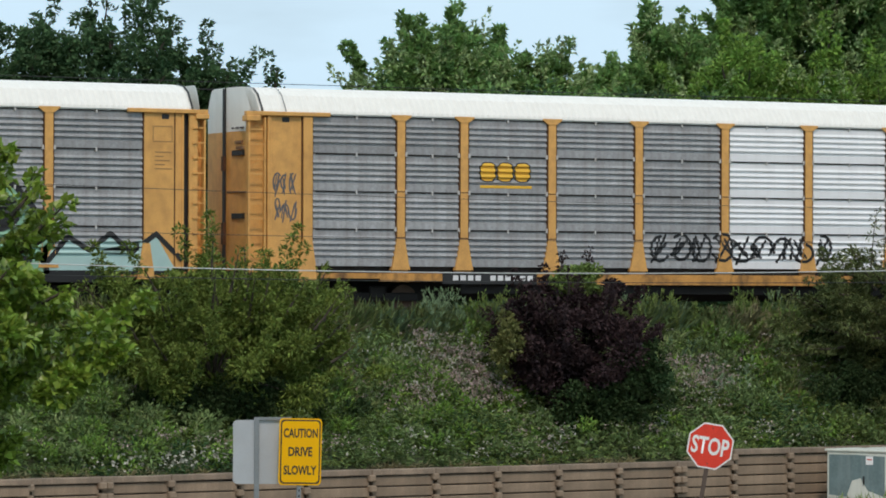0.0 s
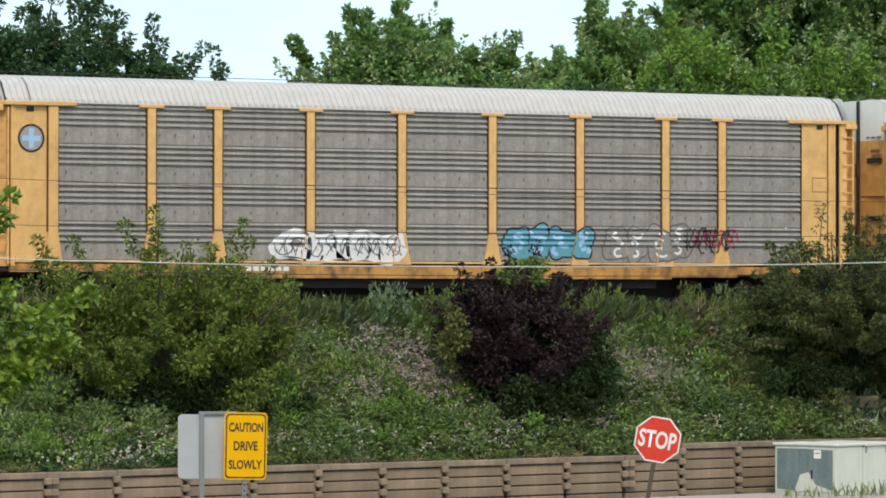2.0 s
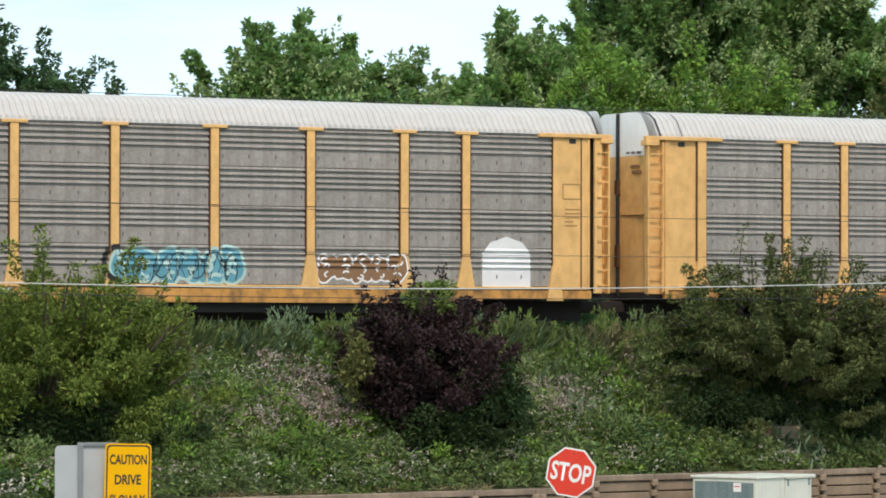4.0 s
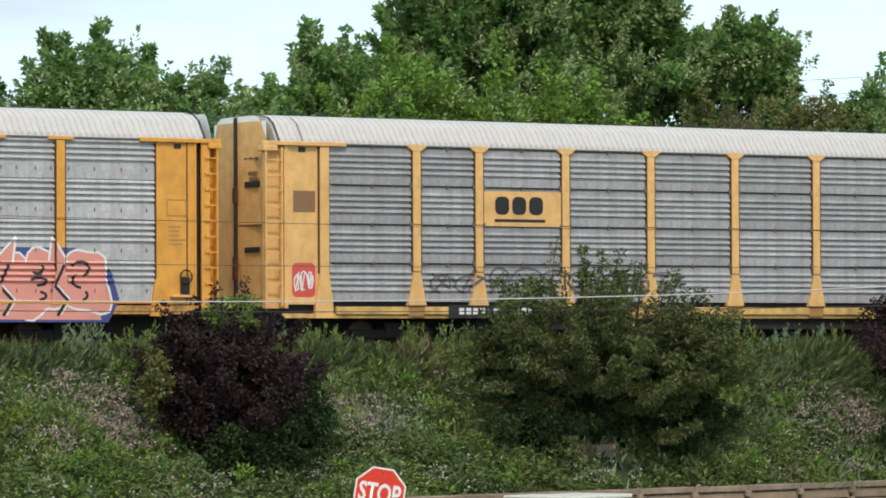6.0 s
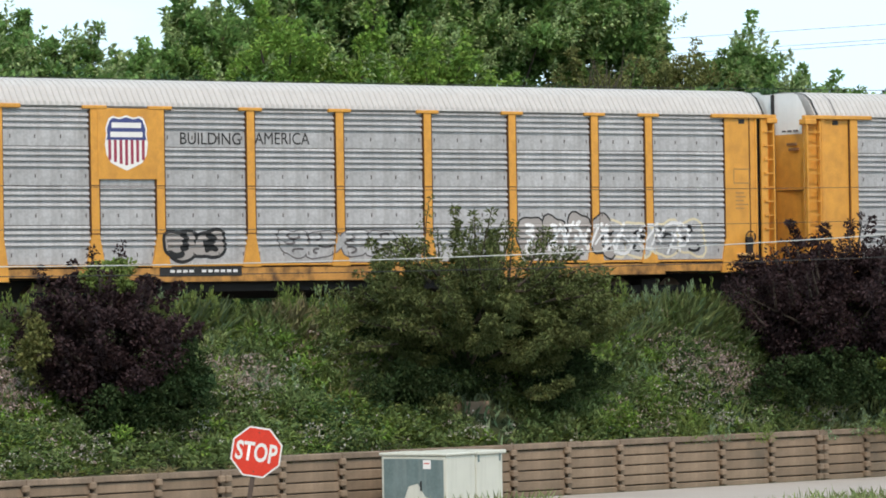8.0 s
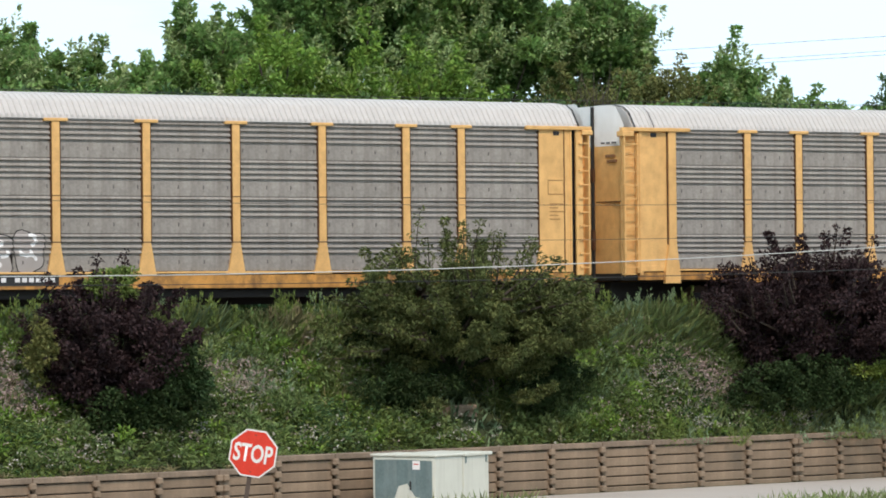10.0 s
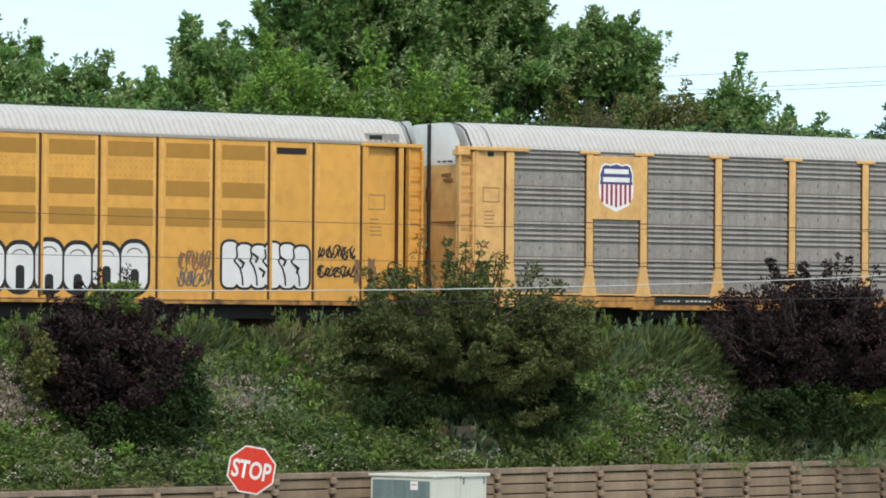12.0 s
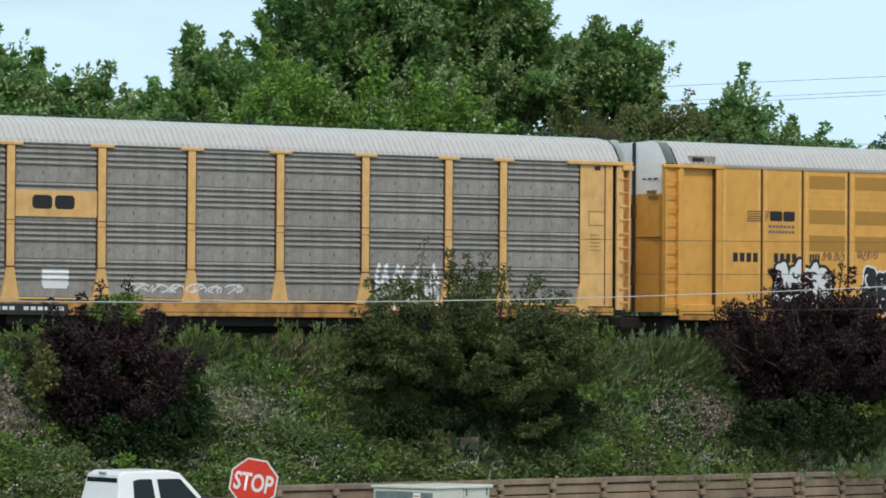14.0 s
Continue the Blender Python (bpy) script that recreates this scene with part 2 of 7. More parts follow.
def box(bm, x0, x1, y0, y1, z0, z1, bevel=0.0):
    vs = [bm.verts.new(p) for p in ((x0, y0, z0), (x1, y0, z0), (x1, y1, z0), (x0, y1, z0), (x0, y0, z1), (x1, y0, z1), (x1, y1, z1), (x0, y1, z1))]
    fs = [bm.faces.new([vs[i] for i in f]) for f in ((0, 3, 2, 1), (4, 5, 6, 7), (0, 1, 5, 4), (1, 2, 6, 5), (2, 3, 7, 6), (3, 0, 4, 7))]
    if bevel:
        edges = list({e for f in fs for e in f.edges})
        bmesh.ops.bevel(bm, geom=edges, offset=bevel, segments=1, affect='EDGES', profile=0.5)
    return bm


def slab(bm, outline, y0, y1):
    """A flat outline in x, z pushed through from y0 (front) to y1."""
    a = [bm.verts.new((x, y0, z)) for x, z in outline]
    b = [bm.verts.new((x, y1, z)) for x, z in outline]
    n = len(a)
    bm.faces.new(a)
    bm.faces.new(b[::-1])
    for i in range(n):
        bm.faces.new((a[i], b[i], b[(i + 1) % n], a[(i + 1) % n]))
    bmesh.ops.recalc_face_normals(bm, faces=bm.faces)
    return bm


def tube(bm, points, radii, sides=8):
    """A round bar along points with a radius at each."""
    rings = []
    for i, p in enumerate(points):
        p = Vector(p)
        d = (Vector(points[min(i + 1, len(points) - 1)]) - Vector(points[max(i - 1, 0)])).normalized()
        u = d.orthogonal().normalized()
        v = d.cross(u)
        r = radii[i] if not isinstance(radii, (int, float)) else radii
        rings.append([bm.verts.new(p + r * (math.cos(2 * math.pi * k / sides) * u + math.sin(2 * math.pi * k / sides) * v)) for k in range(sides)])
    for a, b in zip(rings, rings[1:]):
        for k in range(sides):
            bm.faces.new((a[k], a[(k + 1) % sides], b[(k + 1) % sides], b[k]))
    bm.faces.new(rings[0][::-1])
    bm.faces.new(rings[-1])
    return bm


def shared(key, mat, make, store={}):
    """Mesh data made once for each key and material."""
    if (key, mat.name) not in store:
        bm = bmesh.new()
        make(bm)
        me = bpy.data.meshes.new(key if isinstance(key, str) else key[0])
        bm.to_mesh(me)
        bm.free()
        me.materials.append(mat)
        store[(key, mat.name)] = me
    return store[(key, mat.name)]


def piece(name, key, mat, make, parent, at=(0, 0, 0), label=""):
    ob = new(name, shared(key, mat, make))
    ob.parent = parent
    ob.location = at
    if label:
        ob["label"] = label
    return ob


# ---- ground, street and track ----
def wall_line(x):
    """Front face of the retaining wall."""
    return 94.0 + 0.165 * max(-14.0, min(x - 50.0, 34.0))


def bank_height(x, y):
    """Height of the embankment's surface."""
    y0 = wall_line(x) + 0.3
    s = max(0.0, min(1.0, (y - y0) / (101.2 - y0)))
    return 1.05 + 3.35 * (0.9 * s + 0.1 * s * s) + 0.12 * noise.noise((x * 0.35, y * 0.35, 0))


def build_ground():
    xs = [-3000, -800, -300, -100, -40, 0] + [10 + i for i in range(0, 110)] + [130, 170, 250, 400, 900, 3000]
    bm = bmesh.new()
    rows = []
    for x in xs:
        w = wall_line(x)
        col = [(-3000, 0), (-300, 0), (0, 0), (50, 0), (80, 0), (w + 0.1, 0), (w + 0.2, 1.0)]
        for i in range(1, 11):
            y = w + 0.3 + (101.2 - w - 0.3) * i / 10
            col.append((y, bank_height(x, y)))
        col += [(101.9, 4.5), (107.1, 4.5), (108.5, 4.2), (112, 4.0), (125, 4.0), (160, 4.0), (400, 4.0), (3000, 4.0)]
        rows.append([bm.verts.new((x, y, z)) for y, z in col])
    for a, b in zip(rows, rows[1:]):
        for i in range(len(a) - 1):
            bm.faces.new((a[i], b[i], b[i + 1], a[i + 1]))
    tagged(link("ground", bm, SOIL, smooth=True), "overgrown green embankment and verge below the track", "ground", kind="structure")
    bm = bmesh.new()
    cols = []
    for x in [-400, -100, 0] + list(range(20, 100, 4)) + [130, 400]:
        cols.append([bm.verts.new((x, y, 0.01)) for y in (84.5, wall_line(x) - 0.35)])
    for a, b in zip(cols, cols[1:]):
        bm.faces.new((a[0], b[0], b[1], a[1]))
    tagged(link("road", bm, ROAD), "pale sun-bleached asphalt street along the retaining wall", "road", kind="structure")
    bm = bmesh.new()
    prof = [(101.75, 4.46), (102.6, 4.66), (106.4, 4.66), (107.3, 4.46)]
    ends = [[bm.verts.new((x, y, z)) for y, z in prof] for x in (-450, 450)]
    for i in range(3):
        bm.faces.new((ends[0][i], ends[1][i], ends[1][i + 1], ends[0][i + 1]))
    tagged(link("track_bed", bm, BALLAST), "grey stone ballast bed under the rails", "track bed", kind="structure")
    for y in (TRACK_Y - 0.72, TRACK_Y + 0.72):
        bm = bmesh.new()
        for hw, z0, z1 in ((0.07, 4.70, 4.72), (0.012, 4.72, 4.81), (0.036, 4.81, RAIL_TOP)):
            box(bm, -450, 450, y - hw, y + hw, z0, z1)
        tagged(link("rail", bm, RAIL), "rusty steel rail with worn head on ballast", "rail", kind="structure")


build_ground()


def build_wall():
    """Tan concrete crib wall: stretchers between stacked header ends, with a cap."""
    wall = tagged(new("retaining_wall"), "tan stacked concrete crib retaining wall with stepped cap", "retaining wall", kind="structure")
    pitch = 1.935
    slope = math.degrees(math.atan(0.165))
    first = 36.87 - 2 * pitch
    for i in range(-4, 32):
        x0 = first + i * pitch
        x1 = x0 + pitch
        y0 = wall_line(x0)
        ang = slope if 36 <= x0 <= 83.5 else 0.0
        # the wall steps up by a course past the sign, then stays
        top = 1.06 if x0 < 57.6 else 1.34
        n = 4 if x0 < 57.6 else 5
        course = 0.265 
        run = pitch / math.cos(radians(ang))
        for c in range(n):
            z = top - 0.12 - (c + 1) * course
            h = course - 0.03
            ob = piece("block", ("block", round(run, 2)), CONCRETE, lambda bm: box(bm, 0.07, run - 0.03, 0.0, 0.22, 0, h, 0.018), wall)
            ob.matrix_basis = pose(x0, y0, z, 0, 0, ang)
            if c < n - 1 or n == 5:
                hd = piece("header_end", "header_end", CONCRETE, lambda bm: box(bm, -0.10, 0.10, -0.13, 0.2, 0, 0.17, 0.03), wall)
                hd.matrix_basis = pose(x0 + random.uniform(-.02, .02), y0, z + 0.12, 0, 0, ang)
                if i in (3, 12, 23):
                    hd = piece("header_end", "header_end", CONCRETE, lambda bm: box(bm, -0.10, 0.10, -0.13, 0.2, 0, 0.17, 0.03), wall)
                    hd.matrix_basis = pose(x0 + 0.21, y0 + 0.03, z + 0.12, 0, 0, ang)
        cp = piece("cap", ("cap", round(run, 2)), CAP, lambda bm: box(bm, 0.0, run - 0.012, -0.07, 0.35, 0, 0.15, 0.02), wall)
        cp.matrix_basis = pose(x0, y0, top - 0.12, 0, random.uniform(-.3, .3), ang)
    bm = bmesh.new()
    cols = []
    for x in [25.25, 36, 40, 50, 60, 70, 78, 84, 93]:
        w = wall_line(x)
        cols.append([bm.verts.new(p) for p in ((x, w + 0.10, -0.05), (x, w + 0.10, 0.98), (x, w + 0.3, 0.98), (x, w + 0.3, -0.05))])
    for a, b in zip(cols, cols[1:]):
        for k in range(3):
            bm.faces.new((a[k], b[k], b[k + 1], a[k + 1]))
    part("backing", bm, DARK, wall)


build_wall()


# ---- the train ----
FRONT = -1.5                   # the near side of a car, from its centre line
PANEL_FOOT, PANEL_TOP = 1.33, 5.41
POSTS = (4.62, 6.57, 9.33, 12.12, 14.95, 17.75, 20.55, 22.43)
EDGES = (1.93, *POSTS, 25.13)
BODY = 26.95


def profile(style):
    """Depth of the corrugated side, as (height, inset) from foot to top."""
    out = []
    rows = 4
    h = (PANEL_TOP - PANEL_FOOT) / rows
    for r in range(rows):
        z = PANEL_FOOT + r * h
        if style == "even":
            foot, p, deep = 0.20, 0.152, 0.060
        else:
            foot, p, deep = 0.40, 0.146, 0.068
        out += [(z + 0.01, 0.03), (z + foot * h, 0.03)]
        p *= h
        for i in range(4):
            # a shaded groove, the rib's lower edge and face, and its slope back
            a = z + (foot + 0.012) * h + i * p
            out += [(a, deep), (a + 0.36 * p, deep), (a + 0.46 * p, 0.0), (a + 0.60 * p, 0.0), (a + 0.96 * p, 0.5 * deep)]
        if style == "even":
            out += [(z + 0.83 * h, 0.03), (z + 0.985 * h, 0.03)]
    return out


PROFILES = {"even": profile("even"), "banded": profile("banded"), "flat": [(0.9, 0.0), (5.4, 0.0)]}


def inset(style, z):
    pts = PROFILES[style]
    if z <= pts[0][0]:
        return pts[0][1]
    for (a, p), (b, q) in zip(pts, pts[1:]):
        if z <= b:
            return p + (q - p) * (z - a) / max(b - a, 1e-6)
    return pts[-1][1]


def side_panel(bm, width, row, style):
    h = (PANEL_TOP - PANEL_FOOT) / 4
    lo = PANEL_FOOT + row * h
    lv = [(z, y) for z, y in PROFILES[style] if lo - 1e-4 <= z < lo + h - 1e-4]
    gap = 0.034 if style == "even" else 0.014
    lv = [(lo + 0.004, lv[0][1])] + [p for p in lv if p[0] < lo + h - gap] + [(lo + h - gap, lv[-1][1])]
    cols = [[bm.verts.new((x, y, z - lo)) for z, y in lv] for x in (0.0, width)]
    for i in range(len(lv) - 1):
        bm.faces.new((cols[0][i], cols[1][i], cols[1][i + 1], cols[0][i + 1]))
    back = [bm.verts.new((x, 0.12, z)) for x in (0.0, width) for z in (0.004, h - gap)]
    bm.faces.new((back[0], back[1], back[3], back[2]))
    bm.faces.new((cols[0][-1], cols[1][-1], back[3], back[1]))
    bm.faces.new((cols[0][0], back[0], back[2], cols[1][0]))


def flared_post(bm):
    slab(bm, [(-0.29, 1.24), (0.29, 1.24), (0.25, 1.36), (0.115, 2.10), (0.115, 5.36), (-0.115, 5.36), (-0.115, 2.10), (-0.25, 1.36)], -0.035, 0.11)


def wide_cap(bm):
    box(bm, -0.36, 0.36, -0.06, 0.03, 5.36, 5.45, 0.012)


def small_cap(bm):
    slab(bm, [(-0.13, 5.30), (0.13, 5.30), (0.3, 5.42), (0.3, 5.46), (-0.3, 5.46), (-0.3, 5.42)], -0.05, 0.04)


def roof_mesh(bm, length, rib=0.02):
    """A corrugated roof: sloping shoulders and a nearly flat crown, with ribs across."""
    sec = [(-1.53, 5.44), (-1.50, 5.52), (-1.22, 5.92), (-0.95, 6.08), (-0.5, 6.16), (0, 6.19), (0.5, 6.16), (0.95, 6.08), (1.22, 5.92), (1.50, 5.52), (1.53, 5.44)]
    pitch = 0.18
    n = int(length / pitch)
    cols = []
    for i in range(n):
        for dx, lift in ((0.0, 0.0), (0.08, 0.0), (0.10, rib), (0.16, rib)):
            col = []
            for j, (y, z) in enumerate(sec):
                k = lift if 1 <= j <= len(sec) - 2 else 0.0
                col.append(bm.verts.new((i * pitch + dx, y * (1 + 0.5 * k), z + k)))
            cols.append(col)
    cols.append([bm.verts.new((length, y, z)) for y, z in sec])
    for a, b in zip(cols, cols[1:]):
        for j in range(len(sec) - 1):
            bm.faces.new((a[j], b[j], b[j + 1], a[j + 1]))
    bm.faces.new(cols[0])
    bm.faces.new(cols[-1][::-1])
    bmesh.ops.recalc_face_normals(bm, faces=bm.faces)


def ladder(bm, x0, x1, z0=1.2, z1=5.3):
    for x in (x0, x1):
        box(bm, x - 0.025, x + 0.025, FRONT - 0.09, FRONT + 0.02, z0, z1)
    z = z0 + 0.18
    while z < z1 - 0.1:
        box(bm, x0, x1, FRONT - 0.11, FRONT - 0.085, z - 0.014, z + 0.014)
        z += 0.40


def end_leaf(bm, s, half, z0, z1, bulge, x):
    """One leaf of the rounded end doors; s: -1 near, 1 far."""
    n = 6
    a = []
    for i in range(n + 1):
        y = s * (0.02 + (half - 0.02) * i / n)
        a.append((x - bulge * (1 - (y / half) ** 2), y))
    lo = [bm.verts.new((px, py, z0)) for px, py in a]
    hi = [bm.verts.new((px, py, z1)) for px, py in a]
    for i in range(n):
        f = (lo[i], lo[i + 1], hi[i + 1], hi[i])
        bm.faces.new(f if s > 0 else f[::-1])


def arch_top(bm, s, x, bulge, z0):
    """The white upper part of an end-door leaf with a rounded shoulder."""
    half = 1.38
    n = 8
    lo, hi = [], []
    for i in range(n + 1):
        y = 0.02 + (half - 0.02) * i / n
        top = 6.15 if y < 0.95 else 6.15 - 0.60 * ((y - 0.95) / 0.43) ** 1.5
        px = x - bulge * (1 - (y / half) ** 2)
        lo.append(bm.verts.new((px, s * y, z0)))
        hi.append(bm.verts.new((px, s * y, top)))
    for i in range(n):
        f = (lo[i], lo[i + 1], hi[i + 1], hi[i])
        bm.faces.new(f if s > 0 else f[::-1])


def bogie(car, x):
    b = part("bogie", box(bmesh.new(), x - 1.25, x + 1.25, -0.95, -0.80, 0.38, 0.62, 0.03), DARK, car)
    for dx in (-0.88, 0.88):
        bm = bmesh.new()
        bmesh.ops.create_cone(bm, cap_ends=True, segments=20, radius1=0.42, radius2=0.42, depth=1.56, matrix=Matrix.Translation((x + dx, 0, 0.42)) @ Matrix.Rotation(radians(90), 4, 'X'))
        part("wheelset", bm, RAIL, b)
    part("bolster", box(bmesh.new(), x - 0.25, x + 0.25, -1.0, 1.0, 0.45, 0.8, 0.03), DARK, b)


def underframe(car, length, sill, style, sill_lip, blocks=False):
    part("centre_sill", box(bmesh.new(), 0.3, length - 0.3, -0.45, 0.45, 0.40, 0.95), DARK, car)
    # dark skirt added to fill the view under the car with black
    part("brake_pipe", box(bmesh.new(), 6.6, length - 6.6, -1.30, -1.20, 0.60, 0.92), DARK, car)
    part("deck", box(bmesh.new(), 0.05, length - 0.05, -1.34, 1.40, 1.0, 1.2), DARK, car)
    part("coupler", box(bmesh.new(), -0.62, 0.35, -0.16, 0.16, 0.62, 0.95, 0.03), DARK, car)
    part("coupler", box(bmesh.new(), length - 0.35, length + 0.58, -0.16, 0.16, 0.62, 0.95, 0.03), DARK, car)
    open_top = style == "even"
    top = 1.15 if open_top else 1.22
    steps = ((0.6, 4.0, 1.00), (4.0, 6.2, 0.92), (6.2, length - 6.2, 0.86), (length - 6.2, length - 4.0, 0.92), (length - 4.0, length - 0.6, 1.00))
    if blocks:
        # short sill lengths between the feet of the posts
        part("sill_beam", box(bmesh.new(), 0.6, length - 0.6, FRONT + 0.06, FRONT + 0.12, 0.90, 1.02), sill, car)
        for a, b in zip(EDGES, EDGES[1:]):
            part("side_sill", box(bmesh.new(), a + 0.24, b - 0.24, FRONT - 0.008, FRONT + 0.10, 1.0, 1.20, 0.012), sill, car, "chalky yellow sill block")
    else:
        for a, b, z in steps:
            part("side_sill", box(bmesh.new(), a, b, FRONT - 0.008, FRONT + 0.10, z, top), sill, car, "grimy yellow side sill")
    # dark strip: the shade of the recess above the sill, put into colour
    part("sill_gap", box(bmesh.new(), 0.6, length - 0.6, FRONT + 0.14, FRONT + 0.17, 0.95, 1.34), DARK, car, "dark strip painted as shade in the recess above the sill")
    if not open_top:
        part("sill_lip", box(bmesh.new(), 1.95, length - 1.85, FRONT - 0.03, FRONT + 0.06, 1.262, 1.318, 0.01), sill_lip, car)
    # feet of the posts, their ochre darkened for the shade of the recess
    for x in POSTS:
        piece("post_foot", "post_foot", OLD_OCHRE, lambda bm: box(bm, -0.24, 0.24, 0.02, 0.12, 0.95, 1.25), car, (x, FRONT, 0))
    bm = bmesh.new()
    box(bm, 0.6, length - 0.6, 1.40, 1.47, 0.88, 1.32)
    part("side_sill", bm, sill, car)
    for x in (4.2, length - 4.2):
        bogie(car, x)


def ends(car, length, yellow, white_to, slots, head=WHITE):
    """The end doors of both ends, ladders, and the solid corner panels."""
    for x, bulge in ((0.15, 0.10), (length - 0.15, -0.10)):
        for s in (-1, 1):
            bm = bmesh.new()
            end_leaf(bm, s, 1.38, 1.1, white_to, bulge, x)
            leaf = part("end_door", bm, yellow, car, "rounded yellow end door")
            bm = bmesh.new()
            arch_top(bm, s, x, bulge, white_to)
            part("door_head", bm, head, leaf, "white upper end door")
            if slots and x < 1 and s < 0:
                for z in (2.6, 4.3):
                    part("slot", box(bmesh.new(), x - 0.11, x - 0.04, -1.12, -0.42, z, z + 0.14), BLACK, leaf)
            if x < 1 and s < 0:
                for y in (-1.06, -0.80, -0.54):
                    part("stencil_bar", box(bmesh.new(), x - 0.095, x - 0.02, y, y + 0.17, 5.02, 5.07), GREYINK, leaf)
                for z, y0 in ((4.62, -1.02), (4.47, -1.10)):
                    part("stencil_bar", box(bmesh.new(), x - 0.095, x - 0.02, y0, y0 + 0.44, z, z + 0.08), BROWN, leaf)
                part("weld_seam", box(bmesh.new(), x - 0.102, x - 0.01, -1.36, -0.1, 3.30, 3.325), RUST_DARK, leaf)
        side = 1 if x < 1 else -1
        seam = part("door_seam", box(bmesh.new(), x - side * 0.14 - 0.03, x - side * 0.14 + 0.05, -0.045, 0.045, 1.1, 6.13), BLACK, car, "black gap between the end doors")
        part("hinge", box(bmesh.new(), x - side * 0.16 - 0.03, x - side * 0.16 + 0.05, -0.085, 0.085, 3.9, 4.3), RUST_DARK, seam)
        part("hinge", box(bmesh.new(), x - side * 0.16 - 0.03, x - side * 0.16 + 0.05, -0.085, 0.085, 1.9, 2.5), RUST_DARK, seam)
    bm = bmesh.new()
    box(bm, 0.2, length - 0.2, -1.30, 1.40, 1.2, 1.35)
    box(bm, 0.6, length - 0.6, 1.41, 1.49, 1.3, 5.42)
    part("far_side", bm, GALV, car)
    sec = [(-1.55, 5.42), (-1.53, 5.53), (-1.24, 5.95), (-0.96, 6.115), (-0.5, 6.20), (0, 6.225), (0.5, 6.20), (0.96, 6.115), (1.24, 5.95), (1.53, 5.53)]
    for x in (0.40, length - 0.46):
        bm = bmesh.new()
        a = [bm.verts.new((x, y, z)) for y, z in sec]
        b = [bm.verts.new((x + 0.06, y, z)) for y, z in sec]
        for i in range(len(sec) - 1):
            bm.faces.new((a[i], b[i], b[i + 1], a[i + 1]))
        part("roof_end_strip", bm, BLACK, car, "black strip round the roof end")
    if length < 30:
        bm = bmesh.new()
        a = [bm.verts.new((1.12, y, z)) for y, z in sec]
        b = [bm.verts.new((1.145, y, z)) for y, z in sec]
        for i in range(len(sec) - 1):
            bm.faces.new((a[i], b[i], b[i + 1], a[i + 1]))
        part("roof_joint", bm, GREYINK, car)
    for x in (0.36, length - 0.50):
        part("end_frame", box(bmesh.new(), x, x + 0.14, -1.30, 1.30, 1.1, 5.5), DARK, car)


def corner_left(car, yellow):
    bm = bmesh.new()
    box(bm, 0.60, 1.66, FRONT + 0.03, FRONT + 0.09, 1.25, 5.36)
    box(bm, 0.05, 0.62, FRONT + 0.13, FRONT + 0.19, 1.15, 5.36)
    box(bm, 0.60, 0.72, FRONT - 0.02, FRONT + 0.19, 1.15, 5.36, 0.01)
    box(bm, 0.74, 1.64, FRONT + 0.012, FRONT + 0.05, 1.25, 1.42, 0.01)
    part("corner_panel", bm, yellow, car, "solid yellow corner panel")
    bm = bmesh.new()
    slab(bm, [(1.50, 0.9), (2.06, 0.9), (2.04, 1.30), (1.93, 2.05), (1.93, 5.36), (1.66, 5.36), (1.66, 2.05), (1.52, 1.30)], FRONT - 0.05, FRONT + 0.06)
    post = part("corner_post", bm, yellow, car)
    # dark strips draw the shadow line and grime along the post's edges
    for x in (1.645, 1.945):
        part("post_seal", box(bmesh.new(), x - 0.018, x + 0.018, FRONT - 0.01, FRONT + 0.05, 2.05, 5.36), RUST_DARK, post)
    part("notch", box(bmesh.new(), 1.05, 1.26, FRONT + 0.015, FRONT + 0.05, 5.20, 5.33), BLACK, car, "small dark opening")
    part("header_beam", box(bmesh.new(), -0.06, 2.45, FRONT - 0.09, FRONT + 0.06, 5.36, 5.47, 0.012), yellow, car)
    part("header_block", box(bmesh.new(), -0.06, 0.36, FRONT - 0.12, FRONT + 0.2, 5.20, 5.36, 0.02), yellow, car)
    bm = bmesh.new()
    ladder(bm, 0.03, 0.50)
    part("ladder", bm, yellow, car)


